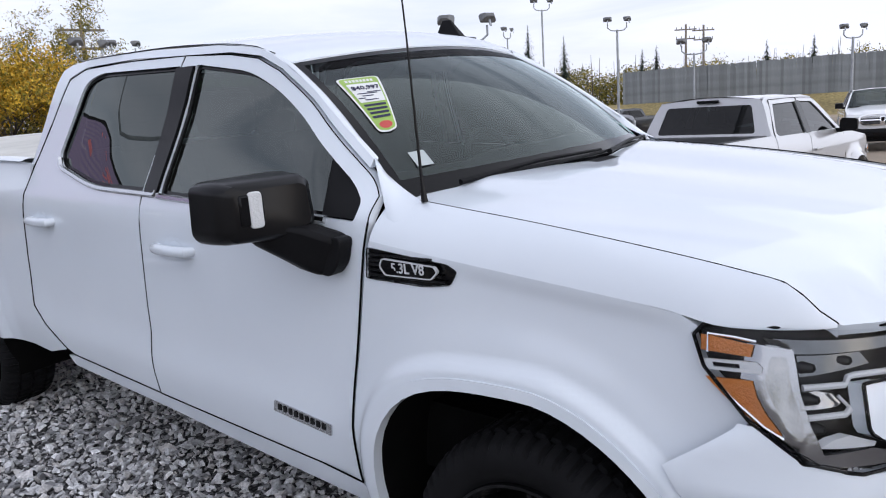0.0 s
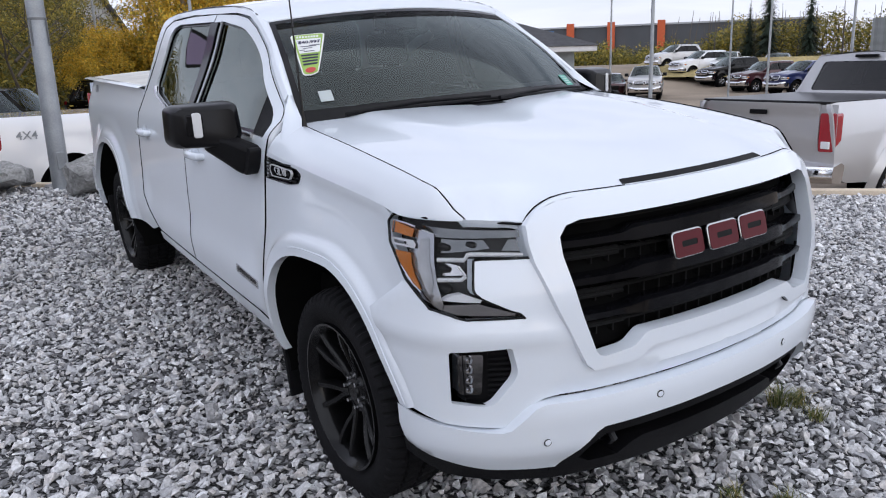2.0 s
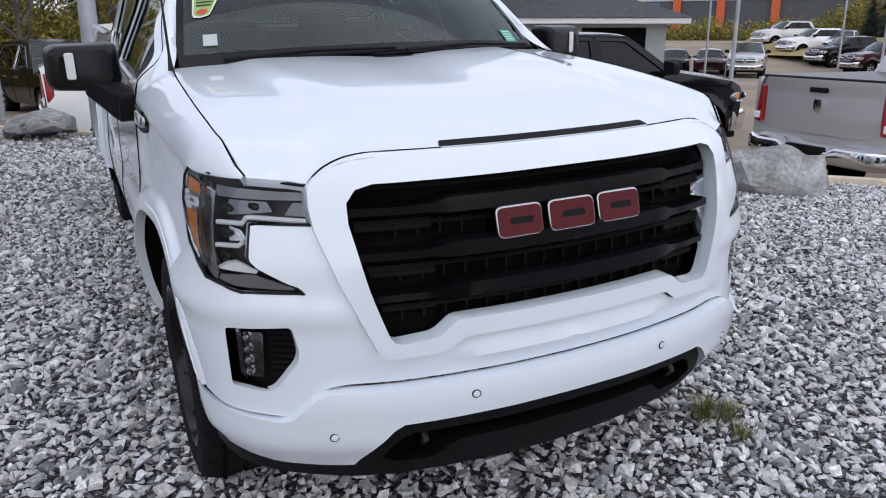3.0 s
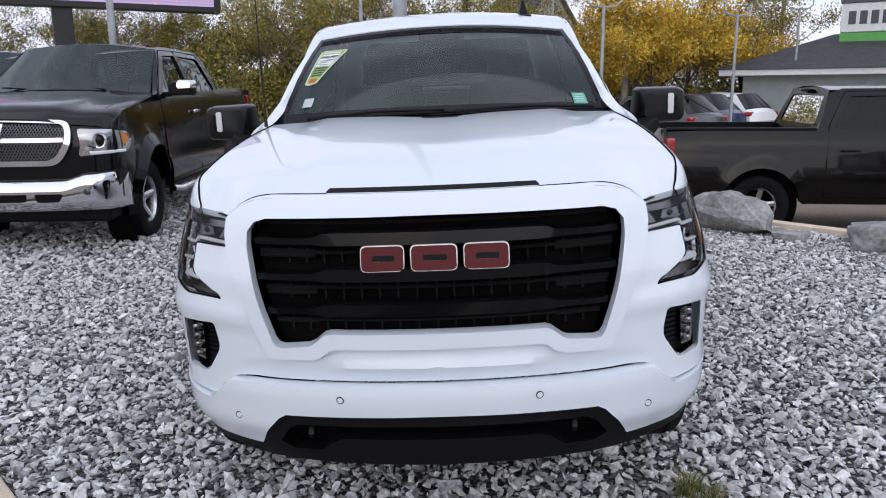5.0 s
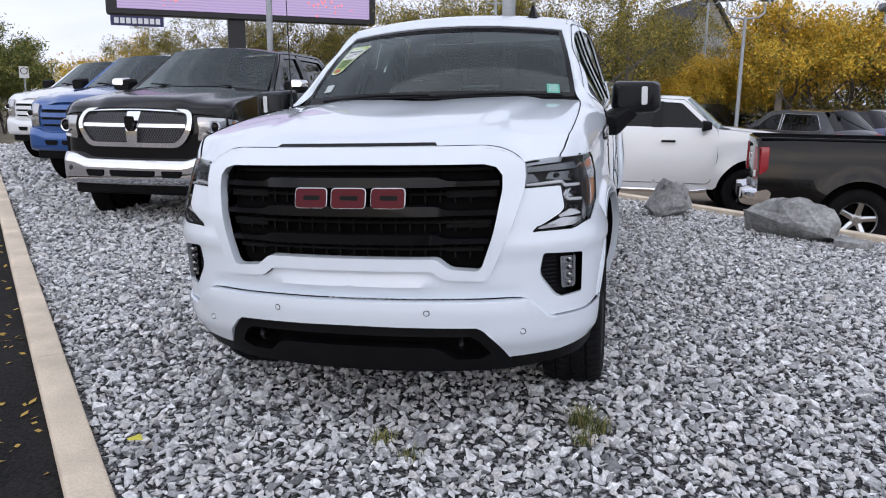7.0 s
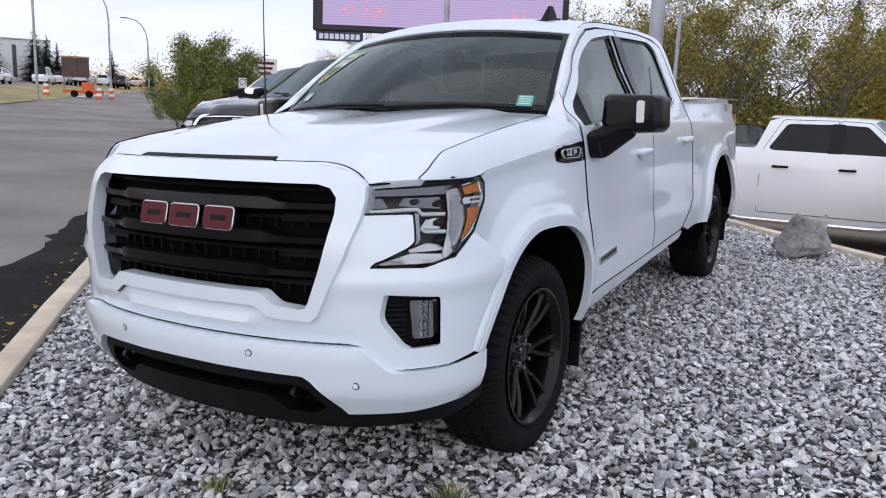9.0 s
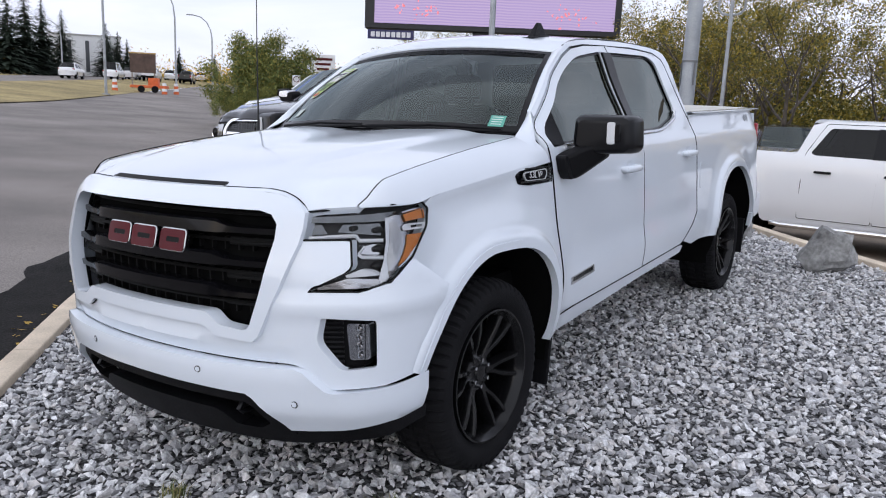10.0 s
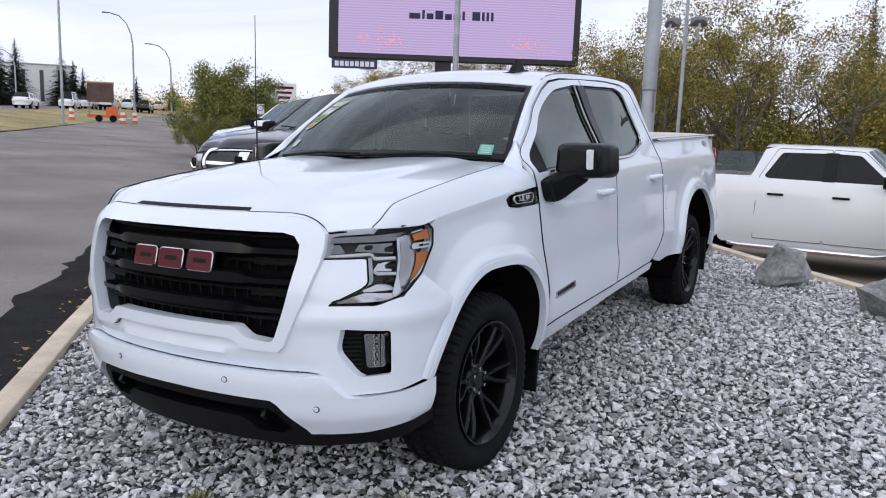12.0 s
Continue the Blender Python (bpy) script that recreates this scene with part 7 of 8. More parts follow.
def scatter(name, material, kinds, places, rng, label):
    """Many small pieces in one mesh. places: x, y, z, size rows."""
    vs, fs, o = [], [], 0
    kind = rng.integers(0, len(kinds), len(places))
    for k, (tv, tf) in enumerate(kinds):
        pl = places[kind == k]
        n = len(pl)
        if not n:
            continue
        a, tilt, lean = rng.uniform(0, 2 * np.pi, n), rng.normal(0, 0.42, n), rng.normal(0, 0.42, n)
        ca, sa = np.cos(a), np.sin(a)
        p = tv[None] * pl[:, 3][:, None, None]
        x, y, z = p[..., 0], p[..., 1], p[..., 2]
        ct, st = np.cos(tilt)[:, None], np.sin(tilt)[:, None]
        y, z = y * ct - z * st, y * st + z * ct
        ct, st = np.cos(lean)[:, None], np.sin(lean)[:, None]
        x, z = x * ct - z * st, x * st + z * ct
        x, y = x * ca[:, None] - y * sa[:, None], x * sa[:, None] + y * ca[:, None]
        q = np.stack([x + pl[:, 0][:, None], y + pl[:, 1][:, None], z + pl[:, 2][:, None]], -1)
        vs.append(q.reshape(-1, 3))
        fs.append((tf[None] + (o + np.arange(n) * len(tv))[:, None, None]).reshape(-1, 3))
        o += n * len(tv)
    v, f = np.concatenate(vs), np.concatenate(fs)
    me = bpy.data.meshes.new(name)
    me.vertices.add(len(v))
    me.vertices.foreach_set("co", v.ravel())
    me.loops.add(f.size)
    me.loops.foreach_set("vertex_index", f.ravel().astype(np.int32))
    me.polygons.add(len(f))
    me.polygons.foreach_set("loop_start", np.arange(0, f.size, 3, dtype=np.int32))
    me.update(calc_edges=True)
    me.validate()
    me.polygons.foreach_set("use_smooth", [False] * len(f))
    me.materials.append(material)
    return tagged(new(name, me), label, "gravel", kind="stuff")


_rng, _npr = random.Random(4), np.random.default_rng(4)
stones = [stone_template(_rng.uniform(0.30, 0.62), _rng, 8) for _ in range(18)]


def sown(a0, a1, gap, size, spread, low, high):
    """Rows of x, y, z, size for stones strewn over a stretch of the bed."""
    s_, a_ = np.meshgrid(np.arange(FRONT_KERB + 0.02, BACK_KERB - 0.01, gap), np.arange(a0, a1, gap))
    n = s_.size
    s_, a_ = s_.ravel() + _npr.uniform(-0.6, 0.6, n) * gap, a_.ravel() + _npr.uniform(-0.6, 0.6, n) * gap
    x, y = (s_ - a_) * R2, (s_ + a_) * R2
    z = 0.004 + 0.010 * x + 0.020 * y + 0.014 * np.sin(1.7 * x + 0.6 * y) * np.sin(1.3 * y - 0.4 * x) + _npr.uniform(low, high, n)
    keep = (s_ > FRONT_KERB + 0.02) & (s_ < BACK_KERB - 0.02)
    return np.stack([x, y, z, size * np.exp(_npr.normal(0, spread, n))], 1)[keep]


cells = [sown(-5.0, 5.0, 0.0315, 0.0232, 0.33, -0.016, 0.010), sown(5.0, 9.0, 0.044, 0.030, 0.34, -0.018, 0.014), sown(-8.0, -5.0, 0.044, 0.030, 0.34, -0.018, 0.014), sown(9.0, 20.0, 0.075, 0.05, 0.33, -0.016, 0.014), sown(-16.0, -8.0, 0.075, 0.05, 0.33, -0.016, 0.014)]
small = [stone_template(_rng.uniform(0.4, 0.7), _rng, 7) for _ in range(8)]
scatter("fine_gravel", STONE, small, sown(-4.0, 4.0, 0.052, 0.013, 0.3, -0.018, 0.002), _npr, "small grey chips between the stones")
scatter("gravel", STONE, stones, np.concatenate(cells), _npr, "loose angular grey crushed stone")

for side, s0, h0 in (("front", FRONT_KERB, 0.035), ("back", BACK_KERB, 0.045)):
    kerb = thing("kerb", "pale concrete kerb along the gravel bed", "kerb", kind="structure")
    sg = -1 if side == "front" else 1
    prof = rounded([(0, -0.22), (0.15, -0.22), (0.15, 0.0), (0.0, 0.0)], [0.0, 0.0, 0.022, 0.012], 3)
    a, i = -16.0, 0
    while a < 20:
        ln = 2.95
        m = Mesh()
        k = len(prof)
        v = []
        for aa in (a + 0.004, a + ln * 0.33, a + ln * 0.66, a + ln - 0.004):
            for u, w in prof:
                x, y = spot(s0 + sg * u, aa)
                xb, yb = spot(s0, aa)
                v.append((x, y, bed_height(xb, yb) + h0 + w + 0.006 * noise.noise((aa * 0.8, 3, 0))))
        f = [(j * k + q, j * k + (q + 1) % k, (j + 1) * k + (q + 1) % k, (j + 1) * k + q) for j in range(3) for q in range(k)]
        m.add(v, ([q[::-1] for q in f] if sg > 0 else f) + [tuple(range(k)), tuple(range(3 * k, 4 * k))[::-1]])
        part("kerb_stone", m, CONCRETE, kerb)
        a += ln
        i += 1


def boulder(x, y, z, sx, sy, sz, turn, seed, label):
    rng = random.Random(seed)
    bm = bmesh.new()
    for _ in range(20):
        p = Vector((rng.gauss(0, 1), rng.gauss(0, 1), rng.gauss(0, 1))).normalized()
        p = Vector([math.copysign(abs(c) ** 0.7, c) for c in p])
        bm.verts.new((p.x * sx / 2, p.y * sy / 2, p.z * sz / 2))
    bmesh.ops.convex_hull(bm, input=bm.verts)
    bmesh.ops.delete(bm, geom=[v for v in bm.verts if not v.link_faces], context="VERTS")
    bmesh.ops.triangulate(bm, faces=bm.faces)
    bmesh.ops.subdivide_edges(bm, edges=bm.edges, cuts=5, use_grid_fill=True)
    off = Vector((seed * 3.1, seed * 1.7, 0))
    for v in bm.verts:
        n = noise.fractal(v.co * 5 + off, 0.9, 2.2, 4) * 0.05 + abs(noise.noise(v.co * 2.5 + off)) * 0.07
        ridge = abs(noise.noise(Vector((v.co.x * 2 + off.x, v.co.y * 2, v.co.z * 14)))) * 0.03
        v.co += v.normal * (n - ridge) * min(sx, sz) * 2
    me = bpy.data.meshes.new("boulder")
    bm.to_mesh(me)
    bm.free()
    me.polygons.foreach_set("use_smooth", [True] * len(me.polygons))
    me.set_sharp_from_angle(angle=radians(28))
    me.materials.append(ROCK)
    ob = new("boulder", me)
    ob.matrix_basis = pose(x, y, z, 0, 0, turn)
    return tagged(ob, label, "rock", "boulders along the kerb")


boulder(1.50, 6.15, 0.32, 0.52, 0.45, 0.46, 20, 3, "upright grey boulder on the gravel")
boulder(2.62, 5.22, 0.24, 1.05, 0.62, 0.46, -38, 5, "long grey boulder by the kerb")
boulder(3.05, 4.75, 0.13, 0.35, 0.25, 0.16, -38, 25, "small flat grey rock")
boulder(3.75, 4.25, 0.22, 0.74, 0.55, 0.38, -30, 7, "pale angular boulder by the kerb")
boulder(4.45, 3.15, 0.24, 1.05, 0.68, 0.46, -45, 9, "pale flat-topped boulder by the kerb")
boulder(-0.55, 8.35, 0.40, 0.78, 0.5, 0.50, 8, 11, "square grey boulder beside a lamp post")
boulder(-1.55, 9.35, 0.36, 0.95, 0.6, 0.40, -40, 13, "low slanted boulder beside a lamp post")
boulder(0.35, 7.55, 0.28, 0.4, 0.35, 0.36, -10, 15, "small dark boulder behind the wheel")

GRASS = shader("grass_blades", (0.10, 0.13, 0.035), 0.8, island=0.4, tint=((0.06, 0.10, 0.02), (0.14, 0.16, 0.05), (0.25, 0.20, 0.08)))
for x, y, n, h in ((0.89, 0.34, 110, 0.10), (0.96, 0.30, 80, 0.08), (0.11, 0.01, 60, 0.06), (0.25, -0.11, 50, 0.05), (0.91, 0.19, 60, 0.06)):
    tuft = Mesh()
    for _ in range(n):
        a, r = _rng.uniform(0, 6.28), _rng.uniform(0, 0.055)
        b, l_ = _rng.uniform(0, 6.28), h * _rng.uniform(0.5, 1.2)
        p = Vector((x + r * math.cos(a), y + r * math.sin(a), bed_height(x, y)))
        d = Vector((math.cos(b), math.sin(b), 0))
        w = d.cross(Vector((0, 0, 1))) * 0.0022
        t1, t2 = p + Vector((0, 0, l_ * 0.6)) + d * l_ * 0.25, p + Vector((0, 0, l_ * 0.85)) + d * l_ * 0.8
        tuft.add([p - w, p + w, t1 + w * 0.8, t1 - w * 0.8, t2], [(0, 1, 2, 3), (3, 2, 4)])
    tagged(part("weed_tuft", tuft, GRASS), "small tuft of green and dry weeds", "weed", "weeds in the gravel")
LEAF_FALLEN = shader("fallen_leaf", (0.4, 0.26, 0.05), 0.8, tint=((0.30, 0.21, 0.06), (0.20, 0.12, 0.05), (0.33, 0.27, 0.12), (0.14, 0.08, 0.04), (0.40, 0.33, 0.20)))
fallen = Mesh()
for _ in range(220):
    a = _rng.uniform(-4, 16)
    x, y = spot(FRONT_KERB - 0.17 - abs(_rng.gauss(0, 0.14)), a)
    s_, r = along(x, y), _rng.uniform(0.012, 0.03)
    z = road_height(across(x, y), a) + 0.028
    b, t = _rng.uniform(0, 6.28), _rng.uniform(-0.5, 0.5)
    d, w = Vector((math.cos(b), math.sin(b), t)) * r, Vector((-math.sin(b), math.cos(b), 0.2)) * r * 0.6
    c = Vector((x, y, z))
    fallen.add([c - d, c + w, c + d, c - w], [(0, 1, 2, 3)])
tagged(part("fallen_leaves", fallen, LEAF_FALLEN, sharp=None), "yellow and brown leaves fallen along the kerb", "leaves", kind="stuff")
x, y = -0.83, -0.305
yl = Mesh().add([(x - 0.035, y, 0.04), (x, y - 0.03, 0.05), (x + 0.04, y + 0.005, 0.042), (x + 0.005, y + 0.035, 0.052)], [(0, 1, 2, 3)])
tagged(part("yellow_leaf", yl, shader("yellow_leaf", (0.55, 0.50, 0.06), 0.7, vary=0.2, vary_scale=40)), "single yellow leaf lying on the gravel", "leaf")
# == trees ==
BARK = shader("grey_brown_bark", (0.10, 0.085, 0.07), 0.9, vary=0.3, vary_scale=6, bump=0.5)
LEAVES = {
    "gold": shader("golden_leaves", (0.4, 0.28, 0.04), 0.7, fine=0.15, fine_scale=0.8, tint=((0.52, 0.27, 0.02), (0.74, 0.46, 0.03), (0.64, 0.41, 0.04), (0.36, 0.28, 0.03), (0.18, 0.17, 0.025), (0.80, 0.52, 0.05))),
    "olive": shader("olive_leaves", (0.2, 0.2, 0.04), 0.7, fine=0.15, fine_scale=0.8, tint=((0.06, 0.072, 0.02), (0.13, 0.13, 0.03), (0.24, 0.20, 0.035), (0.42, 0.31, 0.04), (0.085, 0.085, 0.02))),
    "green": shader("green_leaves", (0.1, 0.15, 0.03), 0.7, fine=0.15, fine_scale=0.8, tint=((0.06, 0.085, 0.02), (0.12, 0.15, 0.035), (0.19, 0.21, 0.05), (0.34, 0.28, 0.06))),
    "spruce": shader("spruce_needles", (0.02, 0.035, 0.02), 0.8, tint=((0.012, 0.022, 0.014), (0.022, 0.036, 0.02), (0.035, 0.05, 0.028))),
}


def leaf_cloud(m, rng, tips, per, spread, size):
    for p in tips:
        for _ in range(per):
            c = p + Vector((rng.gauss(0, spread), rng.gauss(0, spread), rng.gauss(0, spread * 0.8)))
            s = size * rng.uniform(0.6, 1.3)
            d = Vector((rng.gauss(0, 1), rng.gauss(0, 1), rng.gauss(0, 1) - 0.3)).normalized()
            w = d.orthogonal().normalized() * s * 0.5
            w.rotate(Euler((rng.uniform(0, 6), rng.uniform(0, 6), 0)))
            m.add([c - d * s, c + w, c + d * s, c - w], [(0, 1, 2, 3)])


def branches(rng, p, d, length, r, depth, tubes, tips):
    pts, rs = [p], [r]
    q, dd = p.copy(), d.normalized()
    for i in range(4):
        dd = (dd + Vector((rng.gauss(0, 0.16), rng.gauss(0, 0.16), rng.gauss(0, 0.10) + 0.05))).normalized()
        q = q + dd * length / 4
        pts.append(q.copy())
        rs.append(r * (1 - 0.16 * (i + 1)))
    tubes.append((pts, rs))
    if depth == 0:
        tips += [pts[2], pts[3], pts[4]]
        return
    for i in range(rng.choice((3, 4)) if depth > 1 else 3):
        k = rng.choice((2, 3, 4))
        side = Vector((rng.gauss(0, 1), rng.gauss(0, 1), rng.uniform(-0.1, 0.5))).normalized()
        branches(rng, pts[k], dd * 0.75 + side * 0.85, length * rng.uniform(0.55, 0.75), rs[k] * 0.6, depth - 1, tubes, tips)


def tree(name, seed, height, leaf, per=26, spread=0.28, size=0.085, depth=3, low=0.22, label="", keep=1.0, trunk=0.11, group="trees"):
    rng = random.Random(seed)
    th = thing(name, label, "tree", group=group)
    tubes, tips = [], []
    branches(rng, Vector((0, 0, -0.3)), Vector((rng.gauss(0, 0.05), rng.gauss(0, 0.05), 1)), height * 0.48, trunk, depth, tubes, tips)
    for i in range(3):
        a = rng.uniform(0, 6.28)
        branches(rng, Vector((0, 0, height * (low + 0.06 * i))), Vector((math.cos(a), math.sin(a), 0.7)), height * 0.33, trunk * 0.5, depth - 1, tubes, tips)
    wood = Mesh()
    for pts, rs in tubes:
        wood.tube(pts, rs, 6 if rs[0] > 0.03 else 4, cap=False)
    part("trunk", wood, BARK, th, "grey-brown trunk and limbs")
    crown = Mesh()
    leaf_cloud(crown, rng, [t for t in tips if rng.random() < keep], per, spread, size)
    part("crown", crown, LEAVES[leaf], th, "loose autumn foliage", sharp=None)
    return th


def spruce(name, seed, height, radius, label, group="spruces"):
    rng = random.Random(seed)
    th = thing(name, label, "tree", group=group)
    part("trunk", Mesh().tube([(0, 0, -0.3), (0, 0, height * 0.6), (0, 0, height)], [0.14, 0.07, 0.01], 6), BARK, th)
    m = Mesh()
    k = int(height / 0.15)
    for i in range(k):
        z = height * (0.10 + 0.90 * i / k)
        r = radius * (1 - (i / k)) ** 0.85 * rng.uniform(0.75, 1.1) + 0.05
        for j in range(int(5 + 9 * (1 - i / k))):
            a = rng.uniform(0, 6.28)
            d = Vector((math.cos(a), math.sin(a), -0.28))
            side = Vector((-math.sin(a), math.cos(a), 0))
            rr = r * rng.uniform(0.7, 1.15)
            for q in range(6):
                c = Vector((0, 0, z)) + d * rr * (0.12 + 0.88 * q / 5) + Vector((rng.gauss(0, 0.05), rng.gauss(0, 0.05), rng.gauss(0, 0.06)))
                w = rr * (0.15 - 0.02 * q)
                up = Vector((0, 0, rng.uniform(-0.04, 0.06)))
                m.add([c - side * w + up * 0.5, c + d * rr * 0.25 - up, c + side * w + up * 0.5, c - d * rr * 0.1 + up], [(0, 1, 2, 3)])
    part("crown", m, LEAVES["spruce"], th, "dark spruce boughs", sharp=None)
    return th


def place(kind, x, y, z, turn=0, scale=1.0):
    c = copy_thing(kind, pose(x, y, z, 0, 0, turn))
    c.scale = (scale, scale, scale)
    return c


def polar(az, d, z=0.0):
    """A place by its bearing from +y towards +x and its distance from the truck's nose."""
    return d * math.sin(radians(az)), d * math.cos(radians(az)), z


kinds = [tree("tree", 11, 7.0, "gold", per=62, size=0.075, label="golden-leaved poplar with a full autumn crown"), tree("tree", 12, 7.5, "gold", per=58, size=0.075, label="golden-yellow tree with dense crown"),
         tree("tree", 13, 8.0, "olive", per=70, keep=0.72, spread=0.19, size=0.055, label="olive-green tree turning yellow"), tree("tree", 14, 8.5, "olive", per=60, keep=0.46, spread=0.18, size=0.055, label="thin tree with sparse yellowing leaves"),
         tree("tree", 15, 8.0, "gold", per=5, keep=0.5, label="half-bare tree with dark branches")]
_rt = random.Random(7)
spots = []
for az in np.arange(-24, 32, 1.9):
    for row, d0 in ((0, 25), (1, 31)) if az < 2 else ((0, 33), (1, 38)):
        spots.append((az + _rt.uniform(-0.8, 0.8) + row, d0 + _rt.uniform(-2, 2), row))
used = set()
spots = [q for q in spots if q[0] < 21.5 and (q[0] > 3 or _rt.random() < 0.46)]
for az, d, row in spots:
    gold = _rt.random() < 0.85 and az > 5
    k = _rt.choice((0, 1)) if gold else _rt.choice((2, 2, 3, 3, 4))
    x, y, _ = polar(az, d + (9 if az < -13 else 0))
    sc = _rt.uniform(0.62, 0.88) * (1.12 if az < 2 else 0.68 if az < 8 else 0.84 if az < 13 else 1.15)
    if k not in used:
        used.add(k)
        kinds[k].matrix_basis = pose(x, y, -0.5, 0, 0, _rt.uniform(0, 360))
        kinds[k].scale = (sc, sc, sc)
    else:
        place(kinds[k], x, y, -0.5, _rt.uniform(0, 360), sc)
for az, d, k, sc in ((5.0, 36, 1, 0.50), (6.9, 35, 0, 0.46), (8.6, 36, 1, 0.55), (4.3, 37, 2, 1.0), (4.9, 39, 3, 0.95), (2.9, 36, 2, 0.75), (3.6, 38, 2, 0.7), (-32, 37, 3, 0.85), (-35, 39, 2, 0.8), (-29, 36, 3, 0.9), (-26, 34, 2, 0.85), (-37, 44, 0, 0.8), (22, 48, 1, 0.7), (26, 50, 0, 0.6), (30, 52, 1, 0.55), (34, 55, 0, 0.55)):
    x, y, _ = polar(az, d)
    place(kinds[k], x, y, -0.3, _rt.uniform(0, 360), sc)
bush = tree("bush", 31, 5.0, "green", per=60, spread=0.24, size=0.07, low=0.05, label="tall green bush at the end of the gravel", trunk=0.06, group="bushes")
bush.matrix_basis = pose(-23.0, 21.3, 0.1)
bush.scale = (0.72, 0.72, 0.95)
for dx, dy, t, sc in ((-0.5, -0.9, 80, 0.42), (0.9, -0.9, 10, 0.40), (0.5, -0.4, 310, 0.42), (0.0, -1.3, 150, 0.34), (-0.4, -0.6, 20, 0.3), (0.6, -1.0, 230, 0.28), (0.3, -0.7, 330, 0.3), (-0.6, 0.6, 120, 0.8), (0.3, 0.9, 250, 0.75), (-0.4, 1.6, 40, 0.85), (-0.9, 1.8, 200, 0.5)):
    place(bush, -22.8 + dx, 21.3 + dy, 0.1, t, sc)
# undergrowth below the tree line
hedge = Mesh()
_rh = random.Random(9)
tips = []
for _ in range(1700):
    az_ = _rh.uniform(-25, 21.5)
    x, y, _z = polar(az_, _rh.uniform(26.5, 34) + (6 if az_ > 2 else 0))
    tips.append(Vector((x, y, _rh.uniform(-0.5, 1.7))))
for _ in range(3000):
    az_ = _rh.uniform(-25, 3)
    x, y, _z = polar(az_, _rh.uniform(28, 36))
    tips.append(Vector((x, y, _rh.uniform(0.5, 2.7 + 0.8 * math.sin(az_ * 0.9) + 0.4 * math.sin(az_ * 2.3)))))
for _ in range(1500):
    x, y, _z = polar(_rh.uniform(2, 26), _rh.uniform(36, 44))
    tips.append(Vector((x, y, _rh.uniform(-0.3, 2.9))))
leaf_cloud(hedge, _rh, tips, 22, 0.38, 0.085)
tagged(part("undergrowth", hedge, LEAVES["olive"], sharp=None), "tangled olive undergrowth below the trees", "shrubs", kind="stuff")
far = Mesh()
_rf = random.Random(10)
tips = []
for _ in range(6000):
    az = _rf.uniform(40, 90)
    x, y, _z = polar(az, _rf.uniform(92, 99))
    crest = 1.9 + 2.6 * smooth_step(50.5, 54, az) + 0.5 * math.sin(az * 1.3) + 0.5 * math.sin(az * 4.1)
    tips.append(Vector((x, y, 0.3 + crest * _rf.random() ** 0.8)))
leaf_cloud(far, _rf, tips, 15, 0.5, 0.17)
tagged(part("far_woods", far, LEAVES["olive"], sharp=None), "distant yellow-green autumn woods", "woods", kind="stuff")
far = Mesh()
tips = []
for _ in range(2400):
    az = _rf.uniform(-75, -38)
    d = _rf.uniform(150, 210)
    x, y, _z = polar(az, d)
    tips.append(Vector((x, y, 3.2 + abs(_rf.gauss(0, 1.9)))))
leaf_cloud(far, _rf, tips, 14, 1.1, 0.27)
tagged(part("far_woods", far, LEAVES["gold"], sharp=None), "distant golden woods beyond the highway", "woods", kind="stuff")
snags = Mesh()
for _ in range(130):
    x, y, _z = polar(_rf.uniform(48, 90), _rf.uniform(90, 110))
    h = _rf.uniform(4, 7.5)
    snags.tube([(x, y, 0.5), (x + _rf.gauss(0, 0.15), y, h * 0.6), (x + _rf.gauss(0, 0.3), y, h)], [0.09, 0.06, 0.02], 4)
tagged(part("bare_trees", snags, BARK), "far row of bare grey tree trunks", "woods", kind="stuff")
sp = spruce("spruce", 41, 9.0, 2.5, "tall dark green spruce with drooping boughs")
first = True
for az, d, sc, z, slim in ((56.0, 88, 1.08, 1.0, 0.6), (58.6, 88, 0.92, 1.0, 0.6), (64.2, 85, 0.62, 1.4, 0.8), (65.2, 85, 0.65, 1.4, 0.8), (72.5, 70, 0.5, 1.5, 0.7), (75.5, 75, 0.55, 1.5, 0.7), (54.8, 90, 0.7, 1.0, 0.7), (-61.6, 120, 1.22, 2.6, 1.25), (-62.6, 116, 1.28, 2.6, 1.3), (-63.6, 112, 1.2, 2.6, 1.3), (-60.4, 124, 1.12, 2.6, 1.1), (-65, 120, 1.4, 2.6, 1.2), (-57.7, 128, 0.95, 2.8, 1.25), (-57.0, 130, 0.85, 2.8, 1.25), (-56.4, 132, 0.75, 2.8, 1.2), (-53.0, 150, 0.7, 3.5, 1.0), (-50.6, 150, 0.6, 3.5, 1.0), (0.2, 46, 1.12, -0.3, 0.8)):
    x, y, _z = polar(az, d)
    if first:
        sp.matrix_basis, first = pose(x, y, z), False
    else:
        sp = copy_thing(sp, pose(x, y, z, 0, 0, _rf.uniform(0, 360)))
    sp.scale = (sc * slim, sc * slim, sc)
# == posts, signs, buildings ==
GALV_HEAD = shader("lamp_housing", (0.16, 0.165, 0.17), 0.5, metal=0.4, vary=0.2)
FLOOD_GLASS = shader("floodlight_glass", (0.45, 0.47, 0.48), 0.2, coat=1.0)


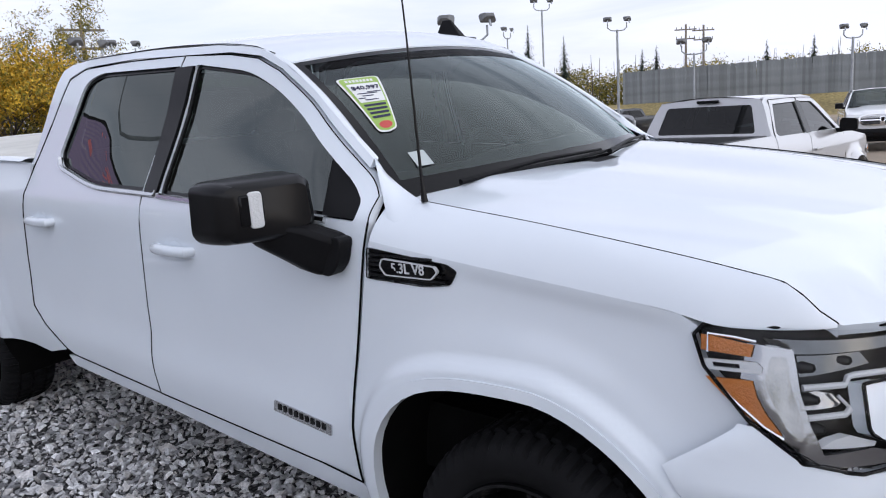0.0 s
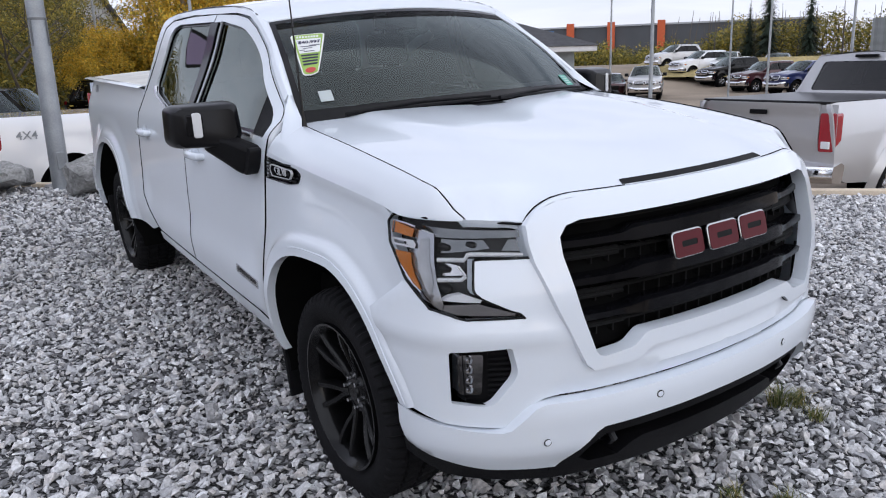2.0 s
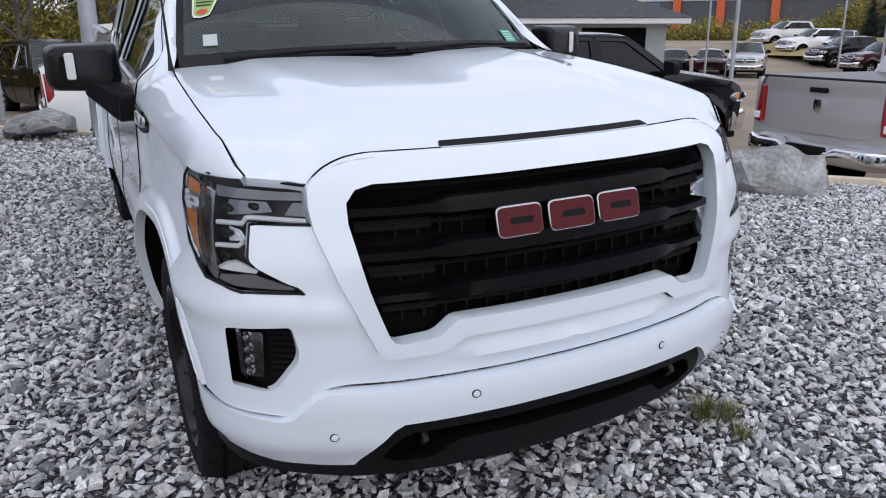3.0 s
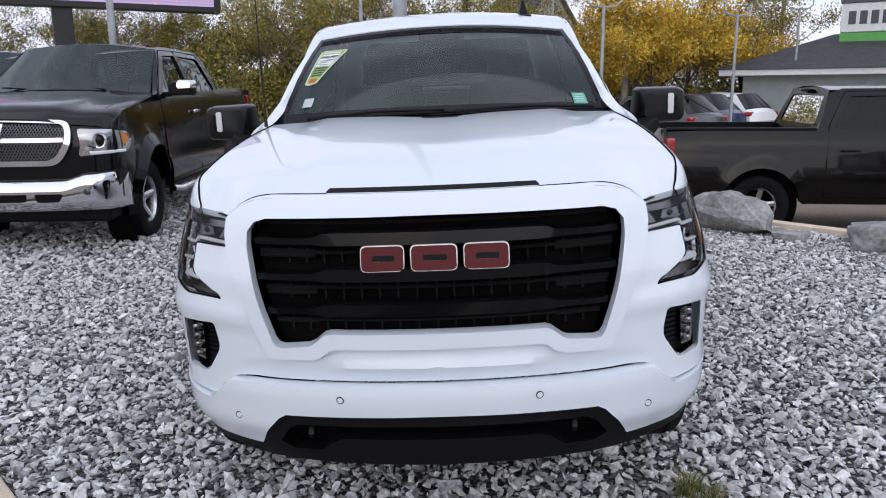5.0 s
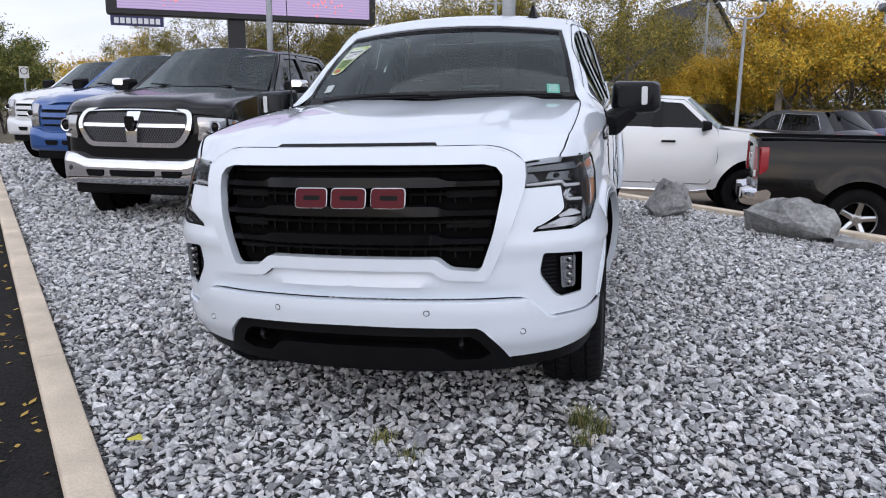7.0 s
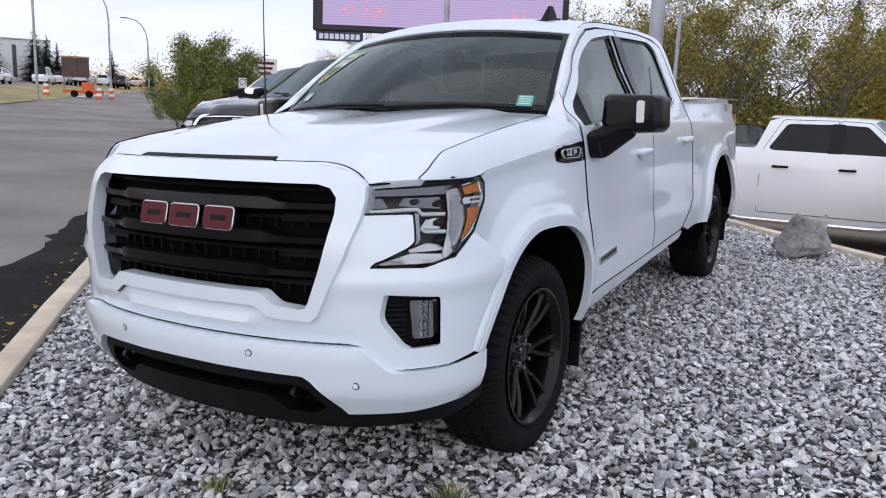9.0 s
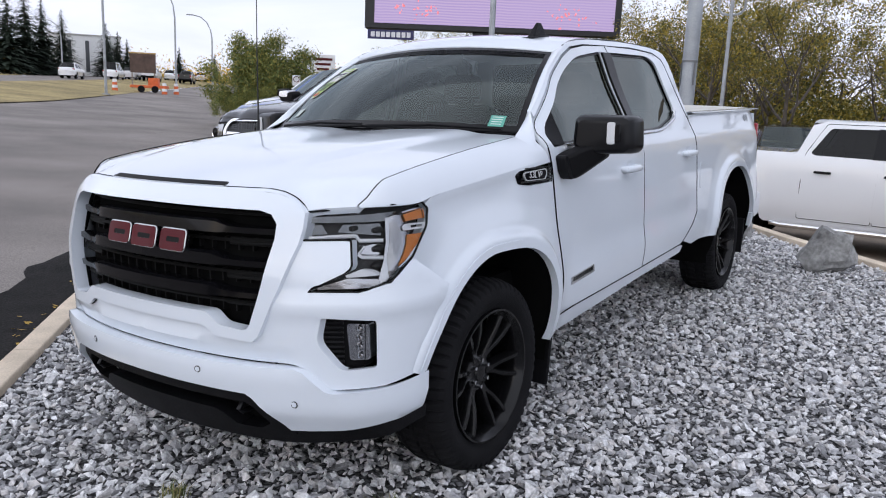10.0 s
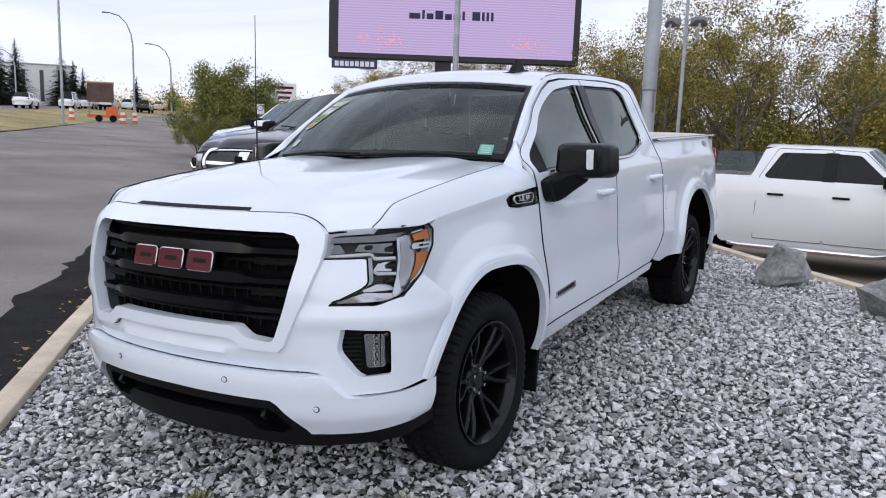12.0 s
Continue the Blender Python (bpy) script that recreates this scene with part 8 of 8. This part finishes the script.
def flood_head(parent, x, y, z, turn, tilt):
    m = pose(x, y, z, tilt, 0, turn)
    o = rounded([(-0.20, -0.10), (0.20, -0.10), (0.20, 0.10), (-0.20, 0.10)], 0.03, 3)
    sh = Mesh()
    k = len(o)
    v = []
    for d, sc in ((0.0, 1.0), (-0.07, 0.98), (-0.16, 0.66), (-0.20, 0.4)):
        v += [(u * sc, d, w * sc) for u, w in o]
    sh.add(v, [(j * k + i, (j + 1) * k + i, (j + 1) * k + (i + 1) % k, j * k + (i + 1) % k) for j in range(3) for i in range(k)] + [tuple(range(3 * k, 4 * k))[::-1], tuple(range(k))])
    h = part("flood_head", sh.moved(m), GALV_HEAD, parent, "grey floodlight head")
    part("flood_glass", Mesh().box((0, 0.006, 0), (0.34, 0.012, 0.15)).moved(m), FLOOD_GLASS, h)
    part("flood_yoke", Mesh().box((0, -0.1, -0.16), (0.05, 0.03, 0.16)).moved(m), GALV, h)


def lamp_post(x, y, z, h, turn=0.0, label="grey steel lamp post with two floodlights", r=0.05, extra=0.0, w=0.48):
    th = thing("lamp_post", label, "lamp post", pose(x, y, z, 0, 0, turn), "lot lamp posts")
    part("post", Mesh().tube([(0, 0, 0), (0, 0, h * 0.5), (0, 0, h + extra)], [r, r * 0.85, r * 0.7], 10), GALV, th)
    part("bracket", Mesh().tube([(-w, 0, h + 0.32), (-w, 0, h + 0.1), (-w * 0.7, 0, h - 0.02), (0, 0, h - 0.06), (w * 0.7, 0, h - 0.02), (w, 0, h + 0.1), (w, 0, h + 0.32)], 0.028, 8), GALV, th)
    for s in (-1, 1):
        flood_head(th, s * w, 0, h + 0.46, 20 * s, -25)
    part("base_plate", Mesh().box((0, 0, 0.02), (r * 4, r * 4, 0.04)), GALV, th)
    return th


big = thing("lamp_post", "thick galvanised steel post beside the boulders", "lamp post", pose(-0.86, 9.15, 0.12))
part("post", Mesh().tube([(0, 0, 0), (0, 0, 3.0), (0, 0, 9.0)], [0.112, 0.10, 0.075], 16), GALV, big)
part("base_plate", Mesh().box((0, 0, 0.03), (0.42, 0.42, 0.06)), GALV, big, bevel=0.01)
part("hand_hole_cover", Mesh().box((0.02, -0.110, 0.42), (0.10, 0.02, 0.22)), GALV, big, bevel=0.01)
part("strap", Mesh().lathe([(0.107, 2.10), (0.107, 2.13)], 16, fn=lambda a, r, h: (r * math.cos(a), r * math.sin(a), h)), GALV_HEAD, big)
for s in (-1, 1):
    part("strap_clip", Mesh().box((s * 0.092, -0.06, 1.95), (0.012, 0.03, 0.3)), GALV_HEAD, big)
for az, d, z, h, turn, r in ((11.3, 19.5, -0.45, 4.1, 10, 0.06), (6.9, 35.2, -0.3, 6.2, 0, 0.065), (20.9, 23.0, -0.4, 4.0, 20, 0.055), (24.5, 31, -0.4, 4.8, 0, 0.055), (47.5, 16.6, -0.3, 3.5, -45, 0.055), (45.0, 38, 0.0, 4.5, -30, 0.06), (53.6, 44, 0.1, 5.5, 10, 0.06), (56.2, 42, 0.1, 6.7, -30, 0.065), (61.5, 36, 0.1, 4.8, -40, 0.07), (66.8, 31, 0.0, 3.3, -60, 0.06), (77.5, 38, 0.2, 3.6, -40, 0.08)):
    x, y, _ = polar(az, d)
    base = lot_height(x, y) if az > 40 and d > 30 else z
    lamp_post(x, y, base, h + z - base, turn, r=r)
lamp_post(-2.5, 17.4, -0.3, 4.2, 0, "slim lamp post with two small floodlights", 0.055, 2.2, 0.30)
bbpost = thing("steel_post", "plain galvanised post in front of the billboard", "post", pose(-8.2, 16.05, 0.2))
part("post", Mesh().tube([(0, 0, 0), (0, 0, 7.5)], [0.085, 0.075], 12), GALV, bbpost)


def utility_pole(x, y, z, h, turn, label, arms=2):
    th = thing("utility_pole", label, "utility pole", pose(x, y, z, 0, 0, turn), "utility poles")
    part("pole", Mesh().tube([(0, 0, 0), (0, 0, h)], [0.15, 0.10], 8), POLE_WOOD, th)
    for i in range(arms):
        ca = part("cross_arm", Mesh().box((0, 0.1, h - 0.5 - 0.9 * i), (2.2 - 0.3 * i, 0.1, 0.12)), POLE_WOOD, th)
        for xx in (-0.9, -0.4, 0.4, 0.9):
            part("insulator", Mesh().tube([(xx, 0.1, h - 0.44 - 0.9 * i), (xx, 0.1, h - 0.24 - 0.9 * i)], 0.035, 6), GALV_HEAD, ca)
    return th


utility_pole(*polar(23.0, 42)[:2], -0.2, 7.4, -15, "weathered wooden utility pole with cross arms")
utility_pole(*polar(12.6, 31)[:2], -0.2, 8.5, 10, "tall weathered wooden utility pole", 1)
utility_pole(*polar(67.2, 80)[:2], 1.2, 7.5, -50, "far wooden utility pole with cross arms")
utility_pole(*polar(68.4, 80)[:2], 1.2, 7.3, -50, "far wooden utility pole with cross arms")

# street lamps by the highway
def verge_z(az, d):
    x, y, _ = polar(az, d)
    return road_height(across(x, y), along(x, y)) + 0.03


def street_lamp(x, y, z, h, turn, arm, label):
    th = thing("street_lamp", label, "street lamp", pose(x, y, z, 0, 0, turn), "street lamps")
    pts = [(0, 0, 0), (0, 0, h * 0.7)] + ([(-0.25 * arm * t * t * 4, 0, h * (0.7 + 0.3 * math.sin(t * math.pi / 2))) for t in (0.25, 0.5, 0.75, 1.0)] if arm else [(0, 0, h)])
    part("pole", Mesh().tube(pts, [0.11, 0.085] + [0.06] * (len(pts) - 2), 8), GALV, th)
    if arm:
        part("lamp_head", Mesh().box((-arm - 0.3, 0, h - 0.03), (0.7, 0.25, 0.12)), GALV_HEAD, th, bevel=0.04)
    part("base", Mesh().box((0, 0, 0.05), (0.4, 0.4, 0.1)), GALV, th)


street_lamp(*polar(-57.9, 62)[:2], verge_z(-57.9, 62), 12.0, 0, 0, "straight steel lamp pole on the verge")
street_lamp(*polar(-53.2, 84)[:2], verge_z(-53.2, 84), 10.8, 57, 2.2, "curved-arm street lamp by the highway")
street_lamp(*polar(-50.7, 95)[:2], verge_z(-50.7, 95), 8.8, 57, 2.2, "curved-arm street lamp by the highway")
street_lamp(*polar(-60.5, 108)[:2], verge_z(-60.5, 108), 7.0, 57, 2.0, "far street lamp by the highway")

# billboard
BB_BLACK = shader("billboard_frame", (0.012, 0.012, 0.014), 0.5, vary=0.2)


def screen_material():
    """A lit screen: lilac field with fine lines, pinkish blotches, all glowing."""
    m = bpy.data.materials.new("led_screen")
    m.use_nodes = True
    n, l = m.node_tree.nodes, m.node_tree.links
    b = n["Principled BSDF"]
    tc, wv, ns, rp, mx = n.new("ShaderNodeTexCoord"), n.new("ShaderNodeTexWave"), n.new("ShaderNodeTexNoise"), n.new("ShaderNodeValToRGB"), n.new("ShaderNodeMix")
    wv.bands_direction, wv.wave_profile = "Z", "SIN"
    wv.inputs["Scale"].default_value, wv.inputs["Distortion"].default_value, wv.inputs["Detail"].default_value, wv.inputs["Detail Scale"].default_value = 3.2, 2.5, 2.0, 0.4
    ns.inputs["Scale"].default_value = 0.5
    e = rp.color_ramp.elements
    e[0].position, e[0].color = 0.0, (0.42, 0.30, 0.72, 1)
    e[1].position, e[1].color = 1.0, (0.80, 0.60, 0.86, 1)
    mx.data_type = "RGBA"
    mx.inputs["B"].default_value = (0.62, 0.48, 0.85, 1)
    l.new(tc.outputs["Object"], wv.inputs["Vector"])
    l.new(tc.outputs["Object"], ns.inputs["Vector"])
    l.new(wv.outputs["Color"], rp.inputs["Fac"])
    l.new(ns.outputs["Fac"], mx.inputs["Factor"])
    l.new(rp.outputs["Color"], mx.inputs["A"])
    l.new(mx.outputs["Result"], b.inputs["Emission Color"])
    b.inputs["Base Color"].default_value = (0.02, 0.02, 0.02, 1)
    b.inputs["Emission Strength"].default_value = 0.62
    return m


bbl, bbr = Vector((-16.9, 21.2, 0)), Vector((-8.75, 26.3, 0))
mid = (bbl + bbr) / 2
wdt = (bbr - bbl).length
bb = thing("billboard", "large lit billboard screen in a black frame on a column", "billboard", Matrix.Translation(mid) @ pose(0, 0, 0, 0, 0, math.degrees(math.atan2(bbr.y - bbl.y, bbr.x - bbl.x))))
z0, zh = 4.22, 3.4
part("cabinet", Mesh().box((0, 0.32, z0 + zh / 2), (wdt, 0.6, zh)), BB_BLACK, bb, bevel=0.02)
scr = part("screen", Mesh().box((0.06, 0.0, z0 + zh / 2 + 0.02), (wdt - 0.62, 0.03, zh - 0.36)), screen_material(), bb, "lilac lit screen with pale patterns")
INK = shader("screen_ink", (0.02, 0.01, 0.06), 0.6)
PINK = glow("screen_pink", (0.75, 0.22, 0.25), 0.5)
# unread writing as plain bars, and pink sparkle patches
xx = -1.75
for wd, ht in ((0.42, 0.24), (0.10, 0.36), (0.26, 0.24), (0.30, 0.36), (0.26, 0.24), (0.26, 0.24), (0.10, 0.36), (0, 0), (0.30, 0.36), (0.10, 0.36), (0.10, 0.36), (0.10, 0.36)):
    if wd:
        part("text_bar", Mesh().box((xx + wd / 2, -0.022, z0 + 1.52 + ht / 2), (wd, 0.008, ht * 0.9)), INK, scr)
    xx += (wd or 0.14) + 0.07
_rb = random.Random(3)
for cx, cz in ((-3.0, 0.72), (2.9, 0.62), (-2.4, 2.7), (2.2, 2.8)):
    for _ in range(26):
        s = _rb.uniform(0.03, 0.12)
        part("sparkle", Mesh().box((cx + _rb.gauss(0, 0.45), -0.02, z0 + cz + _rb.gauss(0, 0.18)), (s, 0.006, s * 0.6), Matrix.Rotation(_rb.uniform(0, 3), 3, "Y")), PINK, scr)
part("column", Mesh().box((-0.4, 0.45, 2.2), (0.62, 0.5, 4.6)), BB_BLACK, bb, bevel=0.02)
plate = part("name_plate", Mesh().box((-wdt / 2 + 1.0, 0.05, z0 - 0.22), (1.75, 0.08, 0.34)), shader("sign_navy", (0.02, 0.02, 0.09), 0.5, vary=0.1), bb, "dark blue name plate")
for i in range(8):
    part("text_bar", Mesh().box((-wdt / 2 + 0.32 + 0.195 * i, 0.005, z0 - 0.22), (0.145, 0.012, 0.19)), shader("sign_white", (0.7, 0.7, 0.72), 0.6), plate)

# fence on the far bank
fence = thing("fence", "tall fence of upright grey boards", "fence")
f0, f1 = Vector(polar(62.5, 55)), Vector(polar(84, 50))
n_f = 110
slat_me = Mesh().box((0, 0, 1.15), (0.20, 0.03, 2.3)).data("slat")
slat_me.materials.append(FENCE_GREY)
fd = math.degrees(math.atan2(f1.y - f0.y, f1.x - f0.x))
for i in range(n_f):
    p = f0.lerp(f1, i / n_f)
    ob = new("slat", slat_me)
    ob.parent = fence
    ob.matrix_basis = pose(p.x, p.y, 1.25 + _rb.uniform(-0.03, 0.03), 0, _rb.uniform(-0.8, 0.8), fd)
for zz in (1.5, 3.1):
    part("rail", Mesh().tube([f0 + Vector((0.05, 0.08, zz)), f1 + Vector((0.05, 0.08, zz))], 0.05, 4), FENCE_GREY, fence)
bank = Mesh().grid(lambda t, k: tuple(f0.lerp(f1, t) + Vector((-math.sin(radians(73)), -math.cos(radians(73)), 0)) * (5.0 * k) + Vector((0, 0, 1.3 - 1.2 * k))), np.linspace(-0.9, 1.2, 12), np.linspace(0, 1, 6)[::-1])
tagged(part("bank", bank, GRASS_GROUND), "low earth bank below the fence", "bank", kind="structure")

# buildings
STUCCO, ROOF_DARK = shader("grey_stucco", (0.42, 0.42, 0.41), 0.9, vary=0.12, vary_scale=2, bump=0.2), shader("dark_shingles", (0.045, 0.045, 0.05), 0.85, vary=0.3, vary_scale=3, fine=0.2, fine_scale=15)
TRIM_WHITE = shader("white_fascia", (0.7, 0.71, 0.72), 0.6, vary=0.06)
SIDING = shader("grey_green_siding", (0.30, 0.33, 0.34), 0.8, vary=0.1, vary_scale=3)
PANE = glass("house_pane", (0.08, 0.09, 0.10))


def gable_house(x, y, z, w, dpt, eave, ridge, turn):
    th = thing("house", "grey stucco house with a steep dark gabled roof", "house", pose(x, y, z, 0, 0, turn))
    win = rounded([(-0.45, 3.1), (0.15, 3.1), (0.15, 3.95), (-0.45, 3.95)], 0.0)
    part("wall", Mesh().sheet([(-w / 2, 0), (w / 2, 0), (w / 2, eave), (0, ridge), (-w / 2, eave)], lambda u, v: (u, 0, v), 0.5, [win], lip=(0, 0.15, 0)), STUCCO, th)
    for s in (-1, 1):
        part("wall", Mesh().box((s * (w / 2 - 0.07), dpt / 2, eave / 2), (0.14, dpt - 0.02, eave)), STUCCO, th)
        sl = Vector((s * w / 2, 0, eave - ridge))
        n = Vector((s * (ridge - eave), 0, w / 2)).normalized()
        e0, e1 = Vector((0, -0.35, ridge)), Vector((0, -0.35, ridge)) + sl * 1.12
        rf = Mesh()
        a, b = e0 + n * 0.02, e1 + n * 0.02
        rf.add([a, b, b + Vector((0, dpt + 0.7, 0)), a + Vector((0, dpt + 0.7, 0)), a + n * 0.14, b + n * 0.14, b + n * 0.14 + Vector((0, dpt + 0.7, 0)), a + n * 0.14 + Vector((0, dpt + 0.7, 0))], [(0, 1, 2, 3), (4, 7, 6, 5), (0, 4, 5, 1), (1, 5, 6, 2), (2, 6, 7, 3), (3, 7, 4, 0)])
        part("roof", rf, ROOF_DARK, th)
    wd = part("window", Mesh().box((-0.15, 0.08, 3.52), (0.62, 0.03, 0.88)), PANE, th)
    part("window_frame", Mesh().box((-0.15, 0.05, 3.08), (0.72, 0.08, 0.06)).box((-0.15, 0.05, 3.97), (0.72, 0.08, 0.06)), TRIM_WHITE, wd)
    # near-black sheet behind the pane, the unlit room painted in
    part("inner_dark", Mesh().box((0, 1.0, 2.0), (w - 0.5, 0.05, 4.0)), DARK_VOID, th)


hx, hy, _ = polar(6.6, 44)
gable_house(hx, hy, -0.3, 4.6, 8, 4.2, 7.6, 18)
hx, hy, _ = polar(31.5, 34)
hip = thing("low_building", "low grey building with a dark hip roof and white fascia", "building", pose(hx, hy, -0.35, 0, 0, -30))
bw, bd_ = 13.0, 8.0
part("wall", Mesh().box((0, 0, 1.15), (bw - 1.6, bd_ - 1.6, 2.3)), SIDING, hip)
for i in range(12):
    part("siding_board", Mesh().box((0, -(bd_ - 1.6) / 2 - 0.012, 0.12 + 0.19 * i), (bw - 1.58, 0.02, 0.165)), SIDING, hip)
part("fascia", Mesh().box((0, 0, 2.36), (bw, bd_, 0.22)), TRIM_WHITE, hip, bevel=0.01)
rf = Mesh().add([(-bw / 2 - 0.1, -bd_ / 2 - 0.1, 2.48), (bw / 2 + 0.1, -bd_ / 2 - 0.1, 2.48), (bw / 2 + 0.1, bd_ / 2 + 0.1, 2.48), (-bw / 2 - 0.1, bd_ / 2 + 0.1, 2.48), (-bw / 2 + 3.6, 0, 3.9), (bw / 2 - 3.6, 0, 3.9)], [(0, 1, 5, 4), (1, 2, 5), (2, 3, 4, 5), (3, 0, 4), (3, 2, 1, 0)])
part("roof", rf, ROOF_DARK, hip)
# flat near-black slab on the wall, painted as the gateway's shaded inside
part("gate_opening", Mesh().box((3.6, -(bd_ - 1.6) / 2 - 0.03, 1.05), (2.6, 0.04, 2.1)), DARK_VOID, hip)
FAR_WALL = shader("dark_metal_cladding", (0.07, 0.075, 0.085), 0.6, vary=0.1, vary_scale=0.3)
fx_, fy_, _ = polar(50.5, 118)
shed = thing("far_building", "long dark building with orange columns beyond the lot", "building", pose(fx_, fy_, -0.2, 0, 0, -48))
part("wall", Mesh().box((-3, 3, 3.2), (42, 6, 6.4)), FAR_WALL, shed)
part("roof_edge", Mesh().box((-3, 3, 6.5), (42.4, 6.4, 0.25)), shader("pale_roof_edge", (0.4, 0.42, 0.45), 0.6), shed)
ORANGE = shader("orange_panel", (0.55, 0.10, 0.03), 0.6, vary=0.08)
for u in (-16.5, -10.5, -3.3):
    part("column", Mesh().box((u, -0.3, 3.5), (1.1, 0.6, 7.1)), ORANGE, shed)
for u in (-14, -6, -3, 6, 9, 12):
    part("window", Mesh().box((u, -0.05, 1.6), (2.0, 0.1, 2.2)), PANE, shed)
part("blue_panel", Mesh().box((-20.5, -0.1, 5.4), (3.0, 0.2, 1.5)), shader("blue_panel", (0.08, 0.16, 0.3), 0.6), shed)
wx, wy, _ = polar(-59.0, 138)
white_b = thing("far_building", "plain white block building beyond the highway", "building", pose(wx, wy, 2.6, 0, 0, 58))
white_b.scale = (1.6, 1.6, 1.6)
part("wall", Mesh().box((0, 0, 2.2), (6.5, 6, 4.4)), TRIM_WHITE, white_b)
for u in (-1.4, 0.2, 1.8):
    part("recess", Mesh().box((u, -3.02, 2.4), (0.35, 0.06, 3.0)), FAR_WALL, white_b)
part("roof_edge", Mesh().box((0, 0, 4.45), (6.7, 6.2, 0.12)), STUCCO, white_b)
hx, hy, _ = polar(-55.4, 82)
bsign = thing("sign_board", "dark advertising board on posts by the highway", "sign", pose(hx, hy, verge_z(-55.4, 82), 0, 0, 50))
bsign.scale = (0.82, 0.82, 0.86)
part("board", Mesh().box((0, 0, 3.0), (3.0, 0.15, 2.2)), shader("brown_board", (0.08, 0.05, 0.04), 0.7, vary=0.3, vary_scale=2), bsign)
for u in (-1.3, 1.3):
    part("post", Mesh().box((u, 0.1, 1.6), (0.14, 0.14, 3.4)), POLE_WOOD, bsign)
part("top_rail", Mesh().box((0, 0, 4.18), (3.2, 0.2, 0.14)), shader("yellow_rail", (0.4, 0.28, 0.08), 0.7), bsign)
hx, hy, _ = polar(-42.6, 70)
psign = thing("sign_board", "white roadside sign with red bars on a post", "sign", pose(hx, hy, 0.6, 0, 0, 40))
part("board", Mesh().box((0, 0, 4.0), (2.2, 0.2, 1.7)), TRIM_WHITE, psign)
for i in range(3):
    part("text_bar", Mesh().box((0, -0.11, 4.45 - 0.45 * i), (1.7 - 0.3 * i, 0.03, 0.22)), RED_ENAMEL, psign)
part("post", Mesh().box((0, 0.1, 1.6), (0.25, 0.2, 3.2)), FAR_WALL, psign)
hx, hy, _ = polar(-44.0, 30)
nps = thing("traffic_sign", "small white parking sign on a thin post", "traffic sign", pose(hx, hy, 0.1, 0, 0, 42))
part("post", Mesh().tube([(0, 0, 0), (0, 0, 2.3)], 0.03, 8), GALV, nps)
pl_ = part("plate", Mesh().box((0, -0.04, 2.1), (0.32, 0.012, 0.42)), TRIM_WHITE, nps, bevel=0.004)
part("red_ring", Mesh().lathe([(0.10, -0.05), (0.125, -0.05)], 24, fn=lambda a, r, h: (r * math.cos(a), h, 2.15 + r * math.sin(a))), RED_ENAMEL, pl_)
trailer = thing("equipment_trailer", "orange road-work trailer on the verge", "trailer", pose(*polar(-55.0, 74)[:2], verge_z(-55.0, 74), 0, 0, 45))
ORANGE2 = shader("road_work_orange", (0.6, 0.12, 0.03), 0.6, vary=0.1)
part("bed", Mesh().box((0, 0, 0.55), (3.2, 1.4, 0.25)), ORANGE2, trailer, bevel=0.03)
part("mast", Mesh().box((0.4, 0, 1.0), (0.9, 0.9, 0.7)), ORANGE2, trailer, bevel=0.04)
for u in (-0.6, 0.6):
    part("wheel", Mesh().lathe([(0.0, 0.08), (0.3, 0.08), (0.32, 0.0), (0.3, -0.08), (0.0, -0.08)], 20, fn=lambda a, r, h: (u + r * math.cos(a), -0.75 + h, 0.32 + r * math.sin(a))), RUBBER, trailer)
for az, d in ((-57.3, 72), (-54.0, 73), (-53.2, 75)):
    x, y, _ = polar(az, d)
    bar = thing("traffic_barrel", "orange and white traffic barrel on the verge", "traffic barrel", pose(x, y, verge_z(az, d)), "traffic barrels")
    for i in range(4):
        part("band", Mesh().lathe([(0.0, 0.25 * i), (0.26 - 0.02 * i, 0.25 * i), (0.24 - 0.02 * i, 0.25 * i + 0.25), (0, 0.25 * i + 0.25)], 16, fn=lambda a, r, h: (r * math.cos(a), r * math.sin(a), h)), ORANGE2 if i % 2 == 0 else TRIM_WHITE, bar)
# invented trees, unseen behind the camera, added to close the view for reflections
for az, d, k, sc in ((-100, 38, 2, 1.0), (-112, 42, 3, 1.0), (-124, 38, 2, 1.0), (-140, 45, 2, 1.1), (-86, 45, 3, 1.0), (-95, 50, 2, 1.1)):
    x, y, _ = polar(az, d)
    place(kinds[k], x, y, 0.3, _rt.uniform(0, 360), sc)
# board sign over the lot
hx, hy, _ = polar(30.4, 33.2)
bs = thing("sign_board", "wide white sign with a green strip above the low building", "sign", pose(hx, hy, -1.05, 0, 0, -31))
SIGN_GREEN = shader("sign_green", (0.10, 0.36, 0.08), 0.5, vary=0.1)
part("board", Mesh().box((0, 0, 5.15), (3.9, 0.5, 1.1)), TRIM_WHITE, bs, bevel=0.02)
part("green_strip", Mesh().box((0, 0, 4.40), (3.9, 0.5, 0.36)), SIGN_GREEN, bs, bevel=0.02)
part("top_edge", Mesh().box((0, 0, 5.78), (4.0, 0.6, 0.14)), FAR_WALL, bs, bevel=0.01)
for u in (-1.4, 1.4):
    part("post", Mesh().box((u, 0.1, 2.1), (0.2, 0.2, 4.2)), FAR_WALL, bs)
for i in range(9):
    part("text_bar", Mesh().box((-1.55 + 0.39 * i, -0.26, 5.15), (0.26, 0.03, 0.5)), FAR_WALL, bs)
